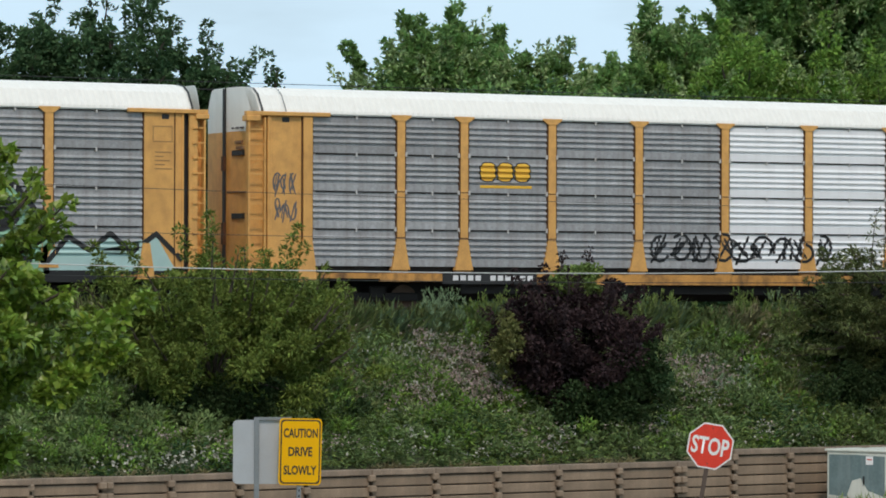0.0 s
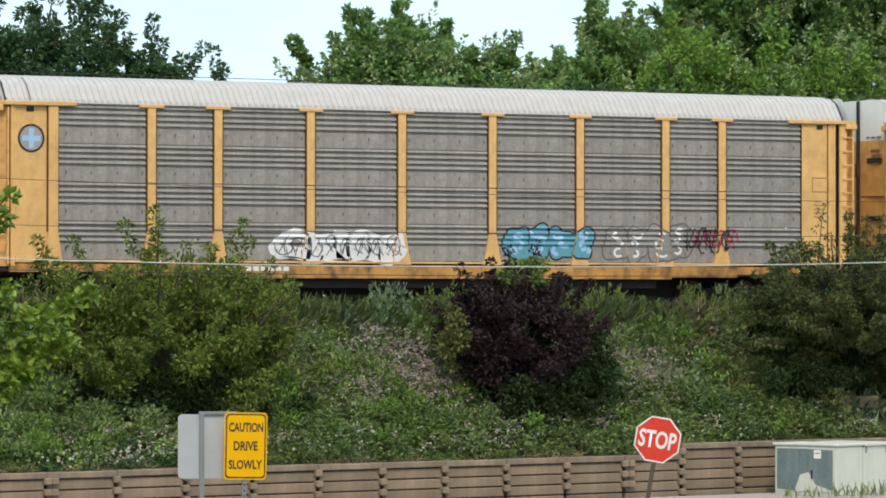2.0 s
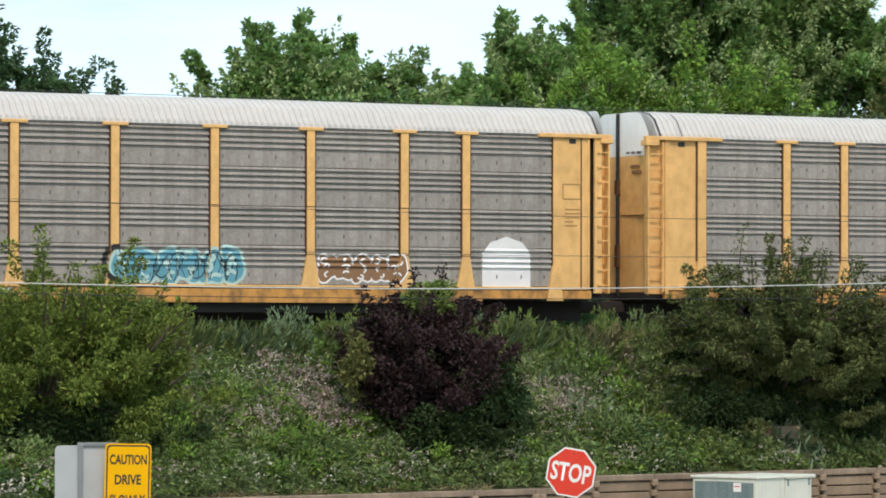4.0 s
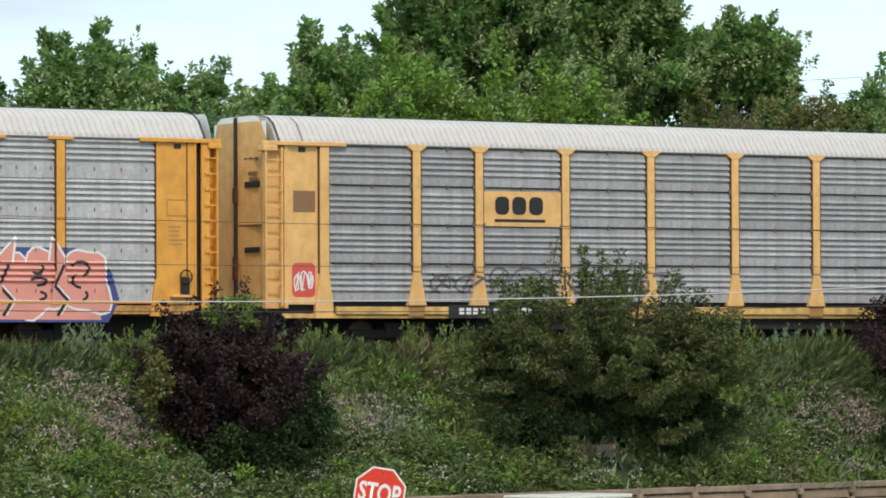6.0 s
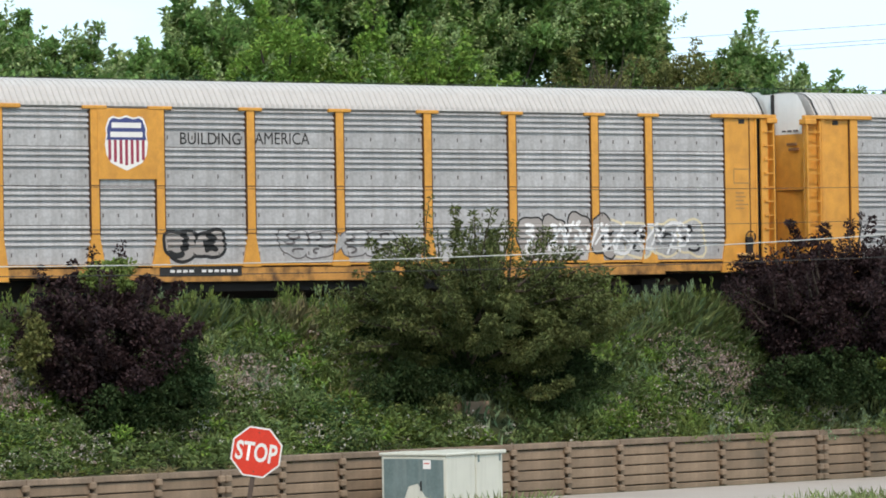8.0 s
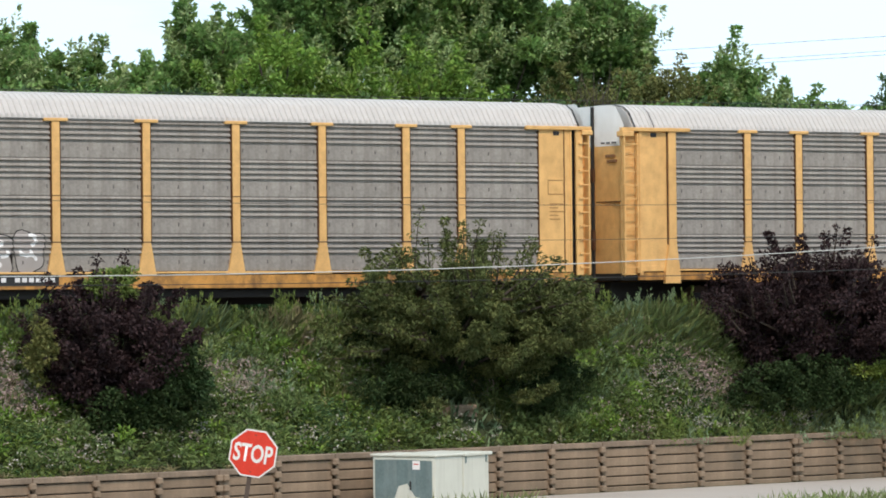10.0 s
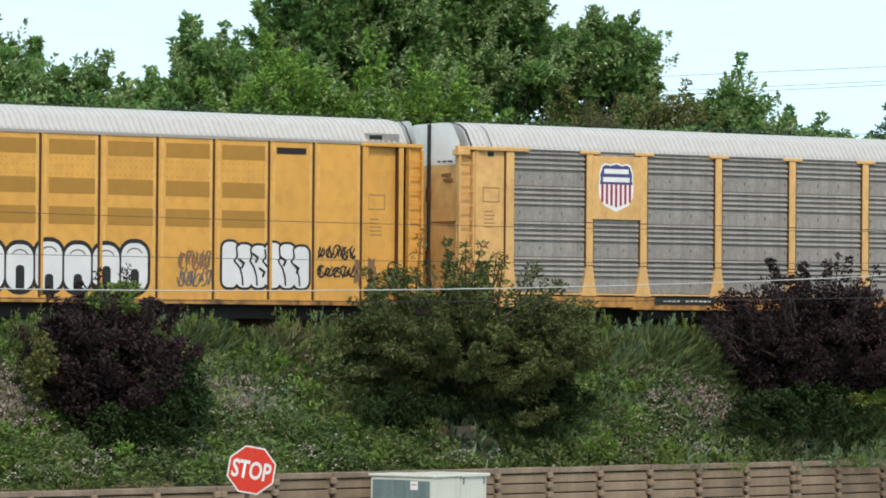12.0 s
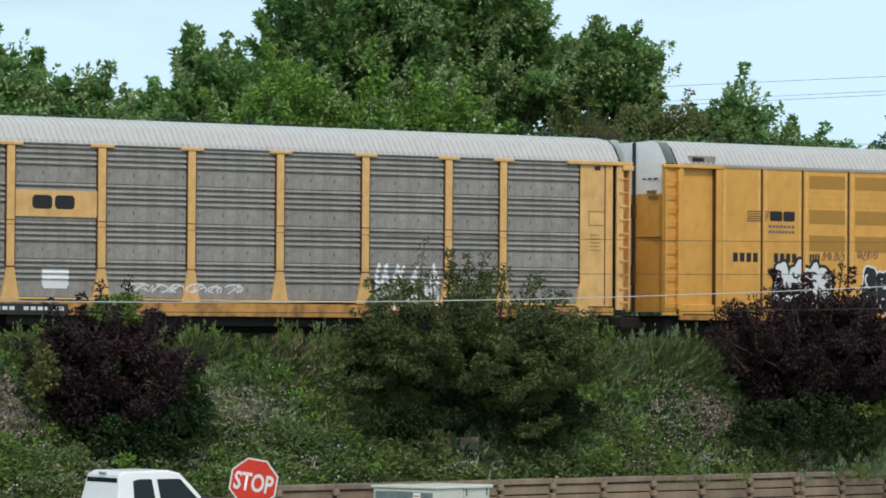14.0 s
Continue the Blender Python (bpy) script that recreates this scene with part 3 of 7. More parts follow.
def corner_right(car, yellow, length=BODY):
    bm = bmesh.new()
    box(bm, length - 1.80, length - 0.66, FRONT + 0.0, FRONT + 0.07, 1.25, 5.36)
    box(bm, length - 0.90, length - 0.84, FRONT - 0.02, FRONT + 0.05, 1.25, 5.36, 0.008)
    box(bm, length - 0.72, length - 0.66, FRONT - 0.03, FRONT + 0.05, 1.25, 5.36, 0.008)
    slab(bm, [(length - 2.0, 0.95), (length - 1.5, 0.95), (length - 1.55, 1.3), (length - 1.64, 1.9), (length - 1.84, 1.9)], FRONT - 0.04, FRONT + 0.03)
    panel = part("corner_panel", bm, yellow, car, "solid yellow corner panel")
    for x in (length - 1.83, length - 0.925):
        part("panel_seal", box(bmesh.new(), x - 0.016, x + 0.016, FRONT - 0.006, FRONT + 0.05, 1.3, 5.36), RUST_DARK, panel)
    part("notch", box(bmesh.new(), length - 1.30, length - 1.09, FRONT - 0.008, FRONT + 0.03, 5.20, 5.33), BLACK, panel, "small dark opening")
    # black strip set back in the slot to paint its shade
    part("gap_shadow", box(bmesh.new(), length - 0.66, length - 0.50, FRONT + 0.14, FRONT + 0.2, 1.25, 5.4), BLACK, car, "black strip painted as shade in the slot")
    part("header_beam", box(bmesh.new(), length - 2.3, length + 0.02, FRONT - 0.09, FRONT + 0.06, 5.36, 5.47, 0.012), yellow, car)
    part("header_block", box(bmesh.new(), length - 0.34, length + 0.04, FRONT - 0.12, FRONT + 0.1, 5.22, 5.36, 0.02), yellow, car)
    # a flat stile plate with rungs reaching over an open recess to the outer rail
    bm = bmesh.new()
    box(bm, length - 0.51, length - 0.27, FRONT - 0.03, FRONT + 0.05, 1.15, 5.36, 0.01)
    box(bm, length - 0.28, length - 0.06, FRONT + 0.16, FRONT + 0.20, 1.15, 5.36)
    box(bm, length - 0.10, length - 0.05, FRONT - 0.08, FRONT + 0.20, 1.15, 5.36, 0.008)
    z = 1.38
    while z < 5.2:
        box(bm, length - 0.40, length - 0.06, FRONT - 0.075, FRONT - 0.05, z - 0.014, z + 0.014)
        box(bm, length - 0.42, length - 0.38, FRONT - 0.08, FRONT - 0.02, z - 0.03, z + 0.03)
        z += 0.40
    part("ladder", bm, yellow, car)


def autorack(label, style, steel, yellow, roof, sill=None, white_to=4.95, slots=False, pale_from=99):
    car = tagged(new("autorack_car"), label, "freight car", group="autorack train")
    for i, (a, b) in enumerate(zip(EDGES, EDGES[1:])):
        h = (PANEL_TOP - PANEL_FOOT) / 4
        for r in range(4):
            w = round(b - a, 2)
            piece("side_panel", ("side_panel", w, r, style), GALV_WHITE if i >= pale_from else steel,
                  lambda bm: side_panel(bm, w, r, style), car, (a, FRONT, PANEL_FOOT + r * h))
    for x in POSTS:
        p = piece("side_post", "side_post", yellow, flared_post, car, (x, FRONT, 0))
        # shadow line and grime beside the post, drawn as dark strips
        for d in (-0.135, 0.135):
            piece("post_seal", "post_seal", RUST_DARK, lambda bm: box(bm, -0.02, 0.02, -0.012, 0.05, 2.1, 5.36), p, (d, 0, 0))
        for z in (2.12, 3.37):
            piece("post_joint", "post_joint", RUST_DARK, lambda bm: box(bm, -0.118, 0.118, -0.039, 0.0, -0.012, 0.012), p, (0, 0, z))
        piece("post_cap", "wide_cap" if style == "banded" else "small_cap", yellow, wide_cap if style == "banded" else small_cap, p)
        if style == "even":
            for k in (1, 2, 3):
                z = PANEL_FOOT + k * (PANEL_TOP - PANEL_FOOT) / 4
                for d in (-0.165, 0.165):
                    piece("bracket", "bracket", ROOF_GREY if roof is ROOF_CREAM else BOLT, lambda bm: box(bm, -0.03, 0.03, -0.02, 0.03, -0.06, 0.06), p, (d, 0, z))
    if style == "even":
        for a, b in zip(EDGES, EDGES[1:]):
            # row 4 is no joint: a dark strip painting the shade under the eave
            for k in (1, 2, 3, 4):
                z = PANEL_FOOT + k * (PANEL_TOP - PANEL_FOOT) / 4
                w = round(b - a - 0.27, 2)
                piece("seam", ("seam", w), DARK, lambda bm: box(bm, 0, w, 0.0, 0.05, -0.036, -0.002), car, (a + 0.135, FRONT, z))
                piece("bolt_plate", "bolt_plate", ROOF_GREY if roof is ROOF_CREAM else BOLT, lambda bm: box(bm, -0.025, 0.025, -0.012, 0.03, -0.09, 0.02), car, ((a + b) / 2, FRONT, z))
    else:
        def all_bolts(bm):
            for a, b in zip(EDGES, EDGES[1:]):
                for r in range(4):
                    z = PANEL_FOOT + r * (PANEL_TOP - PANEL_FOOT) / 4 + 0.25
                    for d in (0.25, (b - a) * 0.36, (b - a) * 0.64, b - a - 0.25):
                        box(bm, a + d - 0.016, a + d + 0.016, FRONT + 0.018, FRONT + 0.034, z - 0.05, z + 0.05)
        tagged(piece("bolts", "bolts", BOLT, all_bolts, car), kind="stuff")
    piece("roof", ("roof", 26.2), roof, lambda bm: roof_mesh(bm, 26.2, 0.008 if roof is ROOF_CREAM else 0.03), car, (0.36, 0, 0))
    part("eave_rail", box(bmesh.new(), 0.4, 26.5, FRONT + 0.0, FRONT + 0.07, 5.40, 5.50), roof if roof is ROOF_CREAM else GALV_DULL, car)
    ends(car, BODY, yellow, white_to, slots, ROOF_CREAM if roof is ROOF_CREAM else WHITE)
    corner_left(car, yellow)
    corner_right(car, yellow)
    underframe(car, BODY, sill or SILL, style, yellow, sill is not None)
    return car


def rivet_row(bm):
    for i in range(9):
        x = -0.66 + 0.165 * i
        box(bm, x - 0.014, x + 0.014, -0.008, 0.01, -0.012, 0.012)


def box_rack(label):
    """A yellow two-unit articulated rack car with flat sides, a rubber bellows between the units."""
    car = tagged(new("articulated_rack_car"), label, "freight car", group="autorack train")
    length = 42.0
    ribs_one = (2.17, 3.71, 5.26, 7.03, 8.81, 10.6, 12.36, 14.16, 15.96, 17.71, 19.5)
    ribs_two = (22.58, 24.34, 26.14, 27.98, 29.82, 31.62, 33.42, 35.2, 36.97, 38.42, 40.0)
    for ribs, a, b in ((ribs_one, 0.62, 20.5), (ribs_two, 21.45, 41.3)):
        edges = [a, *ribs, b]
        for u, v in zip(edges, edges[1:]):
            back = 0.13 if u == 0.62 or v == 41.3 else 0.0
            panel = part("side_panel", box(bmesh.new(), u, v, FRONT + back, FRONT + back + 0.06, 1.02, 5.43), YELLOW_BOX, car)
            if v - u > 1.7 and 5.2 < u < 37 and not 19 < u < 22.4:
                for z0, z1 in ((4.86, 5.26), (3.81, 4.23), (2.99, 3.46)):
                    part("screen_patch", box(bmesh.new(), u + 0.20, v - 0.20, FRONT - 0.006, FRONT + 0.02, z0, z1), OCHRE, panel, "darker ochre screen patch")
                for z in (4.74, 4.55, 4.33):
                    tagged(piece("rivets", "rivet_row", RIVET, rivet_row, panel, ((u + v) / 2, FRONT, z)), "row of rusty rivet heads", kind="stuff")
        for x in ribs:
            rib = piece("rib", "box_rib", YELLOW_BOX, lambda bm: box(bm, -0.035, 0.035, -0.035, 0.02, 1.02, 5.43, 0.008), car, (x, FRONT, 0))
            piece("seam", "box_seam", RUST_DARK, lambda bm: box(bm, -0.105, -0.035, -0.010, 0.02, 1.02, 5.43), rib)
            for d in (-0.175, 0.085):
                piece("edge_strip", "edge_strip", YELLOW_STRIP, lambda bm: box(bm, -0.05, 0.05, -0.002, 0.02, 1.03, 5.40), rib, (d + (0.015 if d < 0 else 0), 0, 0))
        part("sill", box(bmesh.new(), a, b, FRONT - 0.02, FRONT + 0.08, 0.88, 1.02, 0.01), SILL, car)
        part("eave_rail", box(bmesh.new(), a, b, FRONT - 0.03, FRONT + 0.05, 5.41, 5.49), GREYTAN, car)
        n = 19.9 if a < 2 else 20.0
        piece("roof", ("roof", n), ROOF_GREY, lambda bm: roof_mesh(bm, n, 0.03), car, (0.5 if a < 2 else 21.45, 0, 0))
    bm = bmesh.new()
    for i in range(9):
        x = 20.5 + i * 0.1
        sec = [(-1.50, 0.95), (-1.50, 5.5), (-1.2, 5.9), (-0.9, 6.08), (0, 6.18), (0.9, 6.08), (1.2, 5.9), (1.5, 5.5), (1.5, 0.95)]
        rings = []
        for dx, k in ((0, 0.92), (0.05, 1.02), (0.10, 0.92)):
            rings.append([bm.verts.new((x + dx, y * k, z * (0.97 + 0.03 * k))) for y, z in sec])
        for p, q in zip(rings, rings[1:]):
            for j in range(len(sec) - 1):
                bm.faces.new((p[j], q[j], q[j + 1], p[j + 1]))
    bmesh.ops.remove_doubles(bm, verts=bm.verts, dist=0.006)
    part("bellows", bm, SHADOWY, car, "black ribbed rubber bellows")
    ends(car, length, YELLOW_BOX, 4.6, False)
    part("header_beam", box(bmesh.new(), -0.06, 2.2, FRONT - 0.06, FRONT + 0.06, 5.36, 5.46, 0.012), YELLOW_BOX, car)
    part("header_beam", box(bmesh.new(), length - 2.1, length, FRONT - 0.06, FRONT + 0.06, 5.36, 5.46, 0.012), YELLOW_BOX, car)
    for a, b in ((0.03, 0.5), (length - 0.5, length - 0.06)):
        part("corner_panel", box(bmesh.new(), a - 0.02, b + 0.14 if a < 1 else b + 0.04, FRONT + 0.05, FRONT + 0.1, 1.02, 5.4), YELLOW_BOX, car)
        bm = bmesh.new()
        ladder(bm, a, b)
        part("ladder", bm, YELLOW_BOX, car)
    part("centre_sill", box(bmesh.new(), 0.3, 41.7, -1.2, 0.6, 0.50, 0.92), DARK, car)
    part("deck", box(bmesh.new(), 0.6, 41.4, -1.35, 1.35, 0.925, 1.0), DARK, car)
    part("coupler", box(bmesh.new(), -0.62, 0.35, -0.16, 0.16, 0.62, 0.95, 0.03), DARK, car)
    part("coupler", box(bmesh.new(), 41.6, 42.55, -0.16, 0.16, 0.62, 0.95, 0.03), DARK, car)
    for x in (3.6, 21.0, 38.4):
        bogie(car, x)
    for x0, x1 in ((0.56, 0.72), (1.92, 2.13), (40.04, 40.16), (41.18, 41.34)):
        post = part("corner_post", box(bmesh.new(), x0, x1, FRONT - 0.03, FRONT + 0.19, 1.02, 5.43, 0.01), YELLOW_BOX, car)
        # dark strip for the shadow line and grime at the post's edge
        part("post_seal", box(bmesh.new(), x0 - 0.03, x0, FRONT - 0.01, FRONT + 0.19, 1.05, 5.40), RUST_DARK, post)
    part("recess_shelf", box(bmesh.new(), 0.74, 1.90, FRONT + 0.02, FRONT + 0.14, 1.06, 1.34, 0.01), YELLOW_BOX, car)
    for x0, x1 in ((0.95, 1.9), (40.1, 41.2)):
        hatch = part("roof_hatch", box(bmesh.new(), x0, x1, FRONT - 0.02, FRONT + 0.30, 5.50, 5.74, 0.02), GALV_DULL, car, "grey hatch on the roof's shoulder")
        part("hatch_slot", box(bmesh.new(), x0 + 0.08, x0 + 0.5, FRONT - 0.028, FRONT + 0.02, 5.56, 5.68), DARK, hatch)
    part("vent", box(bmesh.new(), 37.15, 38.1, FRONT - 0.02, FRONT + 0.02, 5.07, 5.24), DARK, car, "dark louvred vent")
    return car


def place_car(car, start):
    TRAIN.append((car, start))


TRAIN = []
car_a = autorack("silver corrugated autorack with yellow posts and pale new panels", "even", GALV, YELLOW, ROOF_CREAM, slots=True, pale_from=5)
place_car(car_a, 47.59)
car_b = autorack("grey corrugated autorack with large mint-green spray lettering", "even", GALV, YELLOW, ROOF_CREAM, slots=True)
place_car(car_b, 19.45)
car_c = autorack("brown-grey corrugated autorack with blue and white spray lettering", "banded", GALV_DULL, YELLOW_PALE, ROOF_GREY)
place_car(car_c, -8.63)
car_d = autorack("brown-grey corrugated autorack with yellow posts", "banded", GALV_DULL, YELLOW_PALE, ROOF_GREY)
place_car(car_d, -36.3)
car_e = autorack("brown-grey autorack with shield badge and pale aqua spray", "banded", GALV_DULL, YELLOW_PALE, ROOF_GREY)
place_car(car_e, -64.41)
car_f = autorack("grey corrugated autorack with yellow name board", "even", GALV, YELLOW_PALE, ROOF_GREY, sill=SILL_PALE, white_to=6.0, slots=True)
place_car(car_f, -92.54)
car_g = autorack("bright silver autorack with shield badge and salmon spray lettering", "banded", GALV_BRIGHT, YELLOW_NEW, ROOF_GREY)
place_car(car_g, -120.81)
car_h = autorack("bright silver autorack with shield badge and faded white spray", "banded", GALV_BRIGHT, YELLOW_NEW, ROOF_GREY)
place_car(car_h, -148.88)
car_i = autorack("brown-grey corrugated autorack with yellow posts", "banded", GALV_DULL, YELLOW_PALE, ROOF_GREY)
place_car(car_i, -177.2)
car_j = autorack("brown-grey autorack with round blue badge on corner panel", "banded", GALV_DULL, YELLOW_PALE, ROOF_GREY)
place_car(car_j, -205.32)
car_k = autorack("brown-grey autorack with shield badge on a yellow board", "banded", GALV_DULL, YELLOW_PALE, ROOF_GREY)
place_car(car_k, -233.52)
car_n = autorack("brown-grey autorack with yellow name board and small spray tags", "banded", GALV_DULL, YELLOW_PALE, ROOF_GREY)
place_car(car_n, -304.87)


car_m = box_rack("yellow articulated rack car with black bellows and spray lettering")
place_car(car_m, -276.71)


# ---- paint on the cars ----
def half_post(z):
    return 0.115 if z > 2.1 else 0.115 + min(1.0, (2.1 - z) / 0.74) * 0.135


def surface(style, x, z):
    """How far the painted side stands at this place."""
    if style == "flat":
        return FRONT + (0.13 if 40.17 < x < 41.17 or 0.74 < x < 1.9 else 0.0)
    if z < 1.32:
        return FRONT - 0.012
    if x < 1.66:
        return FRONT + 0.03 - (0.05 if 0.6 < x < 0.72 else 0) - (0.018 if z < 1.43 else 0)
    if x < 1.95:
        return FRONT - 0.05
    if x > 25.13:
        return FRONT - (0.03 if x > 26.05 else 0)
    for p in POSTS:
        if abs(x - p) < half_post(z):
            return FRONT - 0.036
    return FRONT + inset(style, z)


def paint(car, style, name, flat, mat, layer=1, label="", plane=None):
    """Lays a flat bmesh in x, z onto the side of a car, following ribs and posts."""
    bmesh.ops.triangulate(flat, faces=flat.faces)
    if not flat.verts:
        return None
    zs = [v.co.z for v in flat.verts]
    xs = [v.co.x for v in flat.verts]
    if style != "flat":
        cuts = [((0, 0, z), (0, 0, 1)) for z, _ in PROFILES[style] if min(zs) < z < max(zs)] + [((0, 0, 1.32), (0, 0, 1))]
        for p in (*POSTS, 1.8, 25.13):
            for d in (-0.25, -0.18, -0.115, 0.115, 0.18, 0.25):
                if min(xs) < p + d < max(xs):
                    cuts.append(((p + d, 0, 0), (1, 0, 0)))
        for co, no in cuts:
            bmesh.ops.bisect_plane(flat, geom=flat.verts[:] + flat.edges[:] + flat.faces[:], plane_co=co, plane_no=no, dist=1e-5)
    verts, faces = [], []
    for f in flat.faces:
        c = f.calc_center_median()
        here = surface(style, c.x, c.z) if plane is None else plane
        deep = plane is None and style != "flat" and here > FRONT - 0.001 and 1.95 < c.x < 25.13 and c.z > 1.32
        base = len(verts)
        for v in f.verts:
            y = FRONT + inset(style, v.co.z) if deep else here
            verts.append((v.co.x, y - 0.0035 * layer + v.co.y, v.co.z))
        idx = list(range(base, len(verts)))
        faces.append(idx if f.normal.y < 0 else idx[::-1])
    flat.free()
    me = bpy.data.meshes.new(name)
    me.from_pydata(verts, [], faces)
    me.materials.append(mat)
    ob = new(name, me)
    ob.parent = car
    if label:
        ob["label"] = label
    if name.startswith("spray"):
        ob["kind"] = "stuff"
    return ob


def outline(*loops):
    bm = bmesh.new()
    for i, pts in enumerate(loops):
        bm.faces.new([bm.verts.new((x, -0.0001 * (i % 30), z)) for x, z in pts])
    return bm


def rect(x0, x1, z0, z1):
    return [(x0, z0), (x1, z0), (x1, z1), (x0, z1)]


def rounded(x0, x1, z0, z1, r=0.35, n=5):
    """A rectangle with round corners; r as a part of the shorter side."""
    r = r * min(x1 - x0, z1 - z0)
    pts = []
    for cx, cz, a in ((x1 - r, z0 + r, -90), (x1 - r, z1 - r, 0), (x0 + r, z1 - r, 90), (x0 + r, z0 + r, 180)):
        for i in range(n + 1):
            t = radians(a + 90 * i / n)
            pts.append((cx + r * math.cos(t), cz + r * math.sin(t)))
    return pts


def disc(x, z, r, rz=None, n=20):
    return [(x + r * math.cos(2 * math.pi * i / n), z + (rz or r) * math.sin(2 * math.pi * i / n)) for i in range(n)]


def stroke(points, w):
    """A thick line through points, as quads with round joints."""
    loops = []
    for (a, b), (c, d) in zip(points, points[1:]):
        l = math.hypot(c - a, d - b) or 1
        nx, nz = -(d - b) / l * w / 2, (c - a) / l * w / 2
        loops.append([(a - nx, b - nz), (c - nx, d - nz), (c + nx, d + nz), (a + nx, b + nz)])
    loops += [disc(x, z, w / 2, n=8) for x, z in points]
    return loops


def arc(x, z, r, a0, a1, rz=None, n=8):
    return [(x + r * math.cos(radians(a0 + (a1 - a0) * i / n)), z + (rz or r) * math.sin(radians(a0 + (a1 - a0) * i / n))) for i in range(n + 1)]


def lettering(text, x0, x1, z0, z1, fat=0.0, lean=0.0):
    """Letters of the built-in font, fitted into a box."""
    cu = bpy.data.curves.new("letters", 'FONT')
    cu.body, cu.offset, cu.resolution_u = text, fat, 3
    ob = bpy.data.objects.new("letters", cu)
    me = bpy.data.meshes.new_from_object(ob)
    bm = bmesh.new()
    bm.from_mesh(me)
    bpy.data.objects.remove(ob)
    bpy.data.curves.remove(cu)
    bpy.data.meshes.remove(me)
    lo = [min(v.co[i] for v in bm.verts) for i in (0, 1)]
    hi = [max(v.co[i] for v in bm.verts) for i in (0, 1)]
    for v in bm.verts:
        u, w = (v.co.x - lo[0]) / (hi[0] - lo[0]), (v.co.y - lo[1]) / (hi[1] - lo[1])
        v.co = (x0 + u * (x1 - x0) + lean * w * (z1 - z0), 0, z0 + w * (z1 - z0))
    return bm


def wobble(bm, amount=1.0):
    """Makes printed letters look drawn by hand."""
    for v in bm.verts:
        x, z = v.co.x, v.co.z
        v.co.x += amount * (0.05 * math.sin(4.1 * z + 1.3 * x) + 0.04 * math.sin(2.3 * x + 7.0 * z))
        v.co.z += amount * (0.06 * math.sin(3.1 * x) + 0.05 * math.sin(5.7 * x + 1.0))
    return bm


def bubble(car, style, text, x0, x1, z0, z1, fill, line, lean=0.0, fat=0.05, rim=0.06, shine=None):
    """Fat spray letters with a dark rim."""
    paint(car, style, "spray_rim", wobble(lettering(text, x0 - rim, x1 + rim, z0 - rim, z1 + rim, fat + 0.055, lean)), line, 1)
    paint(car, style, "spray_fill", wobble(lettering(text, x0, x1, z0, z1, fat, lean)), fill, 2)
    if shine:
        paint(car, style, "spray_shine", wobble(lettering(text, x0 + 0.04, x1 - 0.02, z0 + 0.10, z1 - 0.04, -0.018, lean)), shine, 3)


def scrawl(car, style, x0, x1, z0, z1, mat, n, w, seed, layer=2):
    """A thin spray tag of looping strokes."""
    rng = random.Random(seed)
    loops = []
    step = (x1 - x0) / n
    for i in range(n):
        cx = x0 + (i + 0.5) * step
        a = rng.uniform(0, 360)
        cz = (z0 + z1) / 2 + rng.uniform(-0.1, 0.1) * (z1 - z0)
        loops += stroke(arc(cx, cz, step * rng.uniform(0.35, 0.6), a, a + rng.uniform(150, 300), (z1 - z0) * rng.uniform(0.3, 0.5)), w)
        zig = [(cx + step * rng.uniform(-0.5, 0.5), z0 + (z1 - z0) * ((k % 2) * 0.6 + rng.uniform(0.05, 0.35))) for k in range(4)]
        loops += stroke(zig, w * 0.7)
        loops += stroke([(cx - step * 0.3, z0 + rng.uniform(0, 0.3) * (z1 - z0)), (cx + step * rng.uniform(0, 0.4), z1 - rng.uniform(0, 0.2) * (z1 - z0))], w * 0.9)
    paint(car, style, "spray_tag", outline(*loops), mat, layer)


def name_blocks(car, style, x0, x1, z0, z1, fill, rim, layer=3, plane=None):
    """A railway's name as three plain blocks and an underline."""
    w = (x1 - x0) / 3
    if rim:
        paint(car, style, "emblem_rim", outline(*[rounded(x0 + i * w - 0.02, x0 + (i + 0.9) * w + 0.02, z0 - 0.03, z1 + 0.03) for i in range(3)]), rim, layer, "", plane)
    for i in range(3):
        paint(car, style, "emblem_block", outline(rounded(x0 + i * w + 0.02, x0 + (i + 0.9) * w - 0.02, z0, z1)), fill, layer + 1, "", plane)
    paint(car, style, "emblem_bar", outline(rect(x0, x1, z0 - 0.20, z0 - 0.12)), fill, layer, "", plane)


def number_bars(car, style, x0, x1, z0, z1, mat, groups=(4, 6), layer=3):
    """A car number as plain bars."""
    n = sum(groups) + len(groups) - 1
    w = (x1 - x0) / n
    loops, i = [], 0
    for g in groups:
        loops += [rect(x0 + (i + k) * w + 0.12 * w, x0 + (i + k) * w + 0.84 * w, z0, z1) for k in range(g)]
        i += g + 1
    for pts in loops:
        paint(car, style, "number_bar", outline(pts), mat, layer)


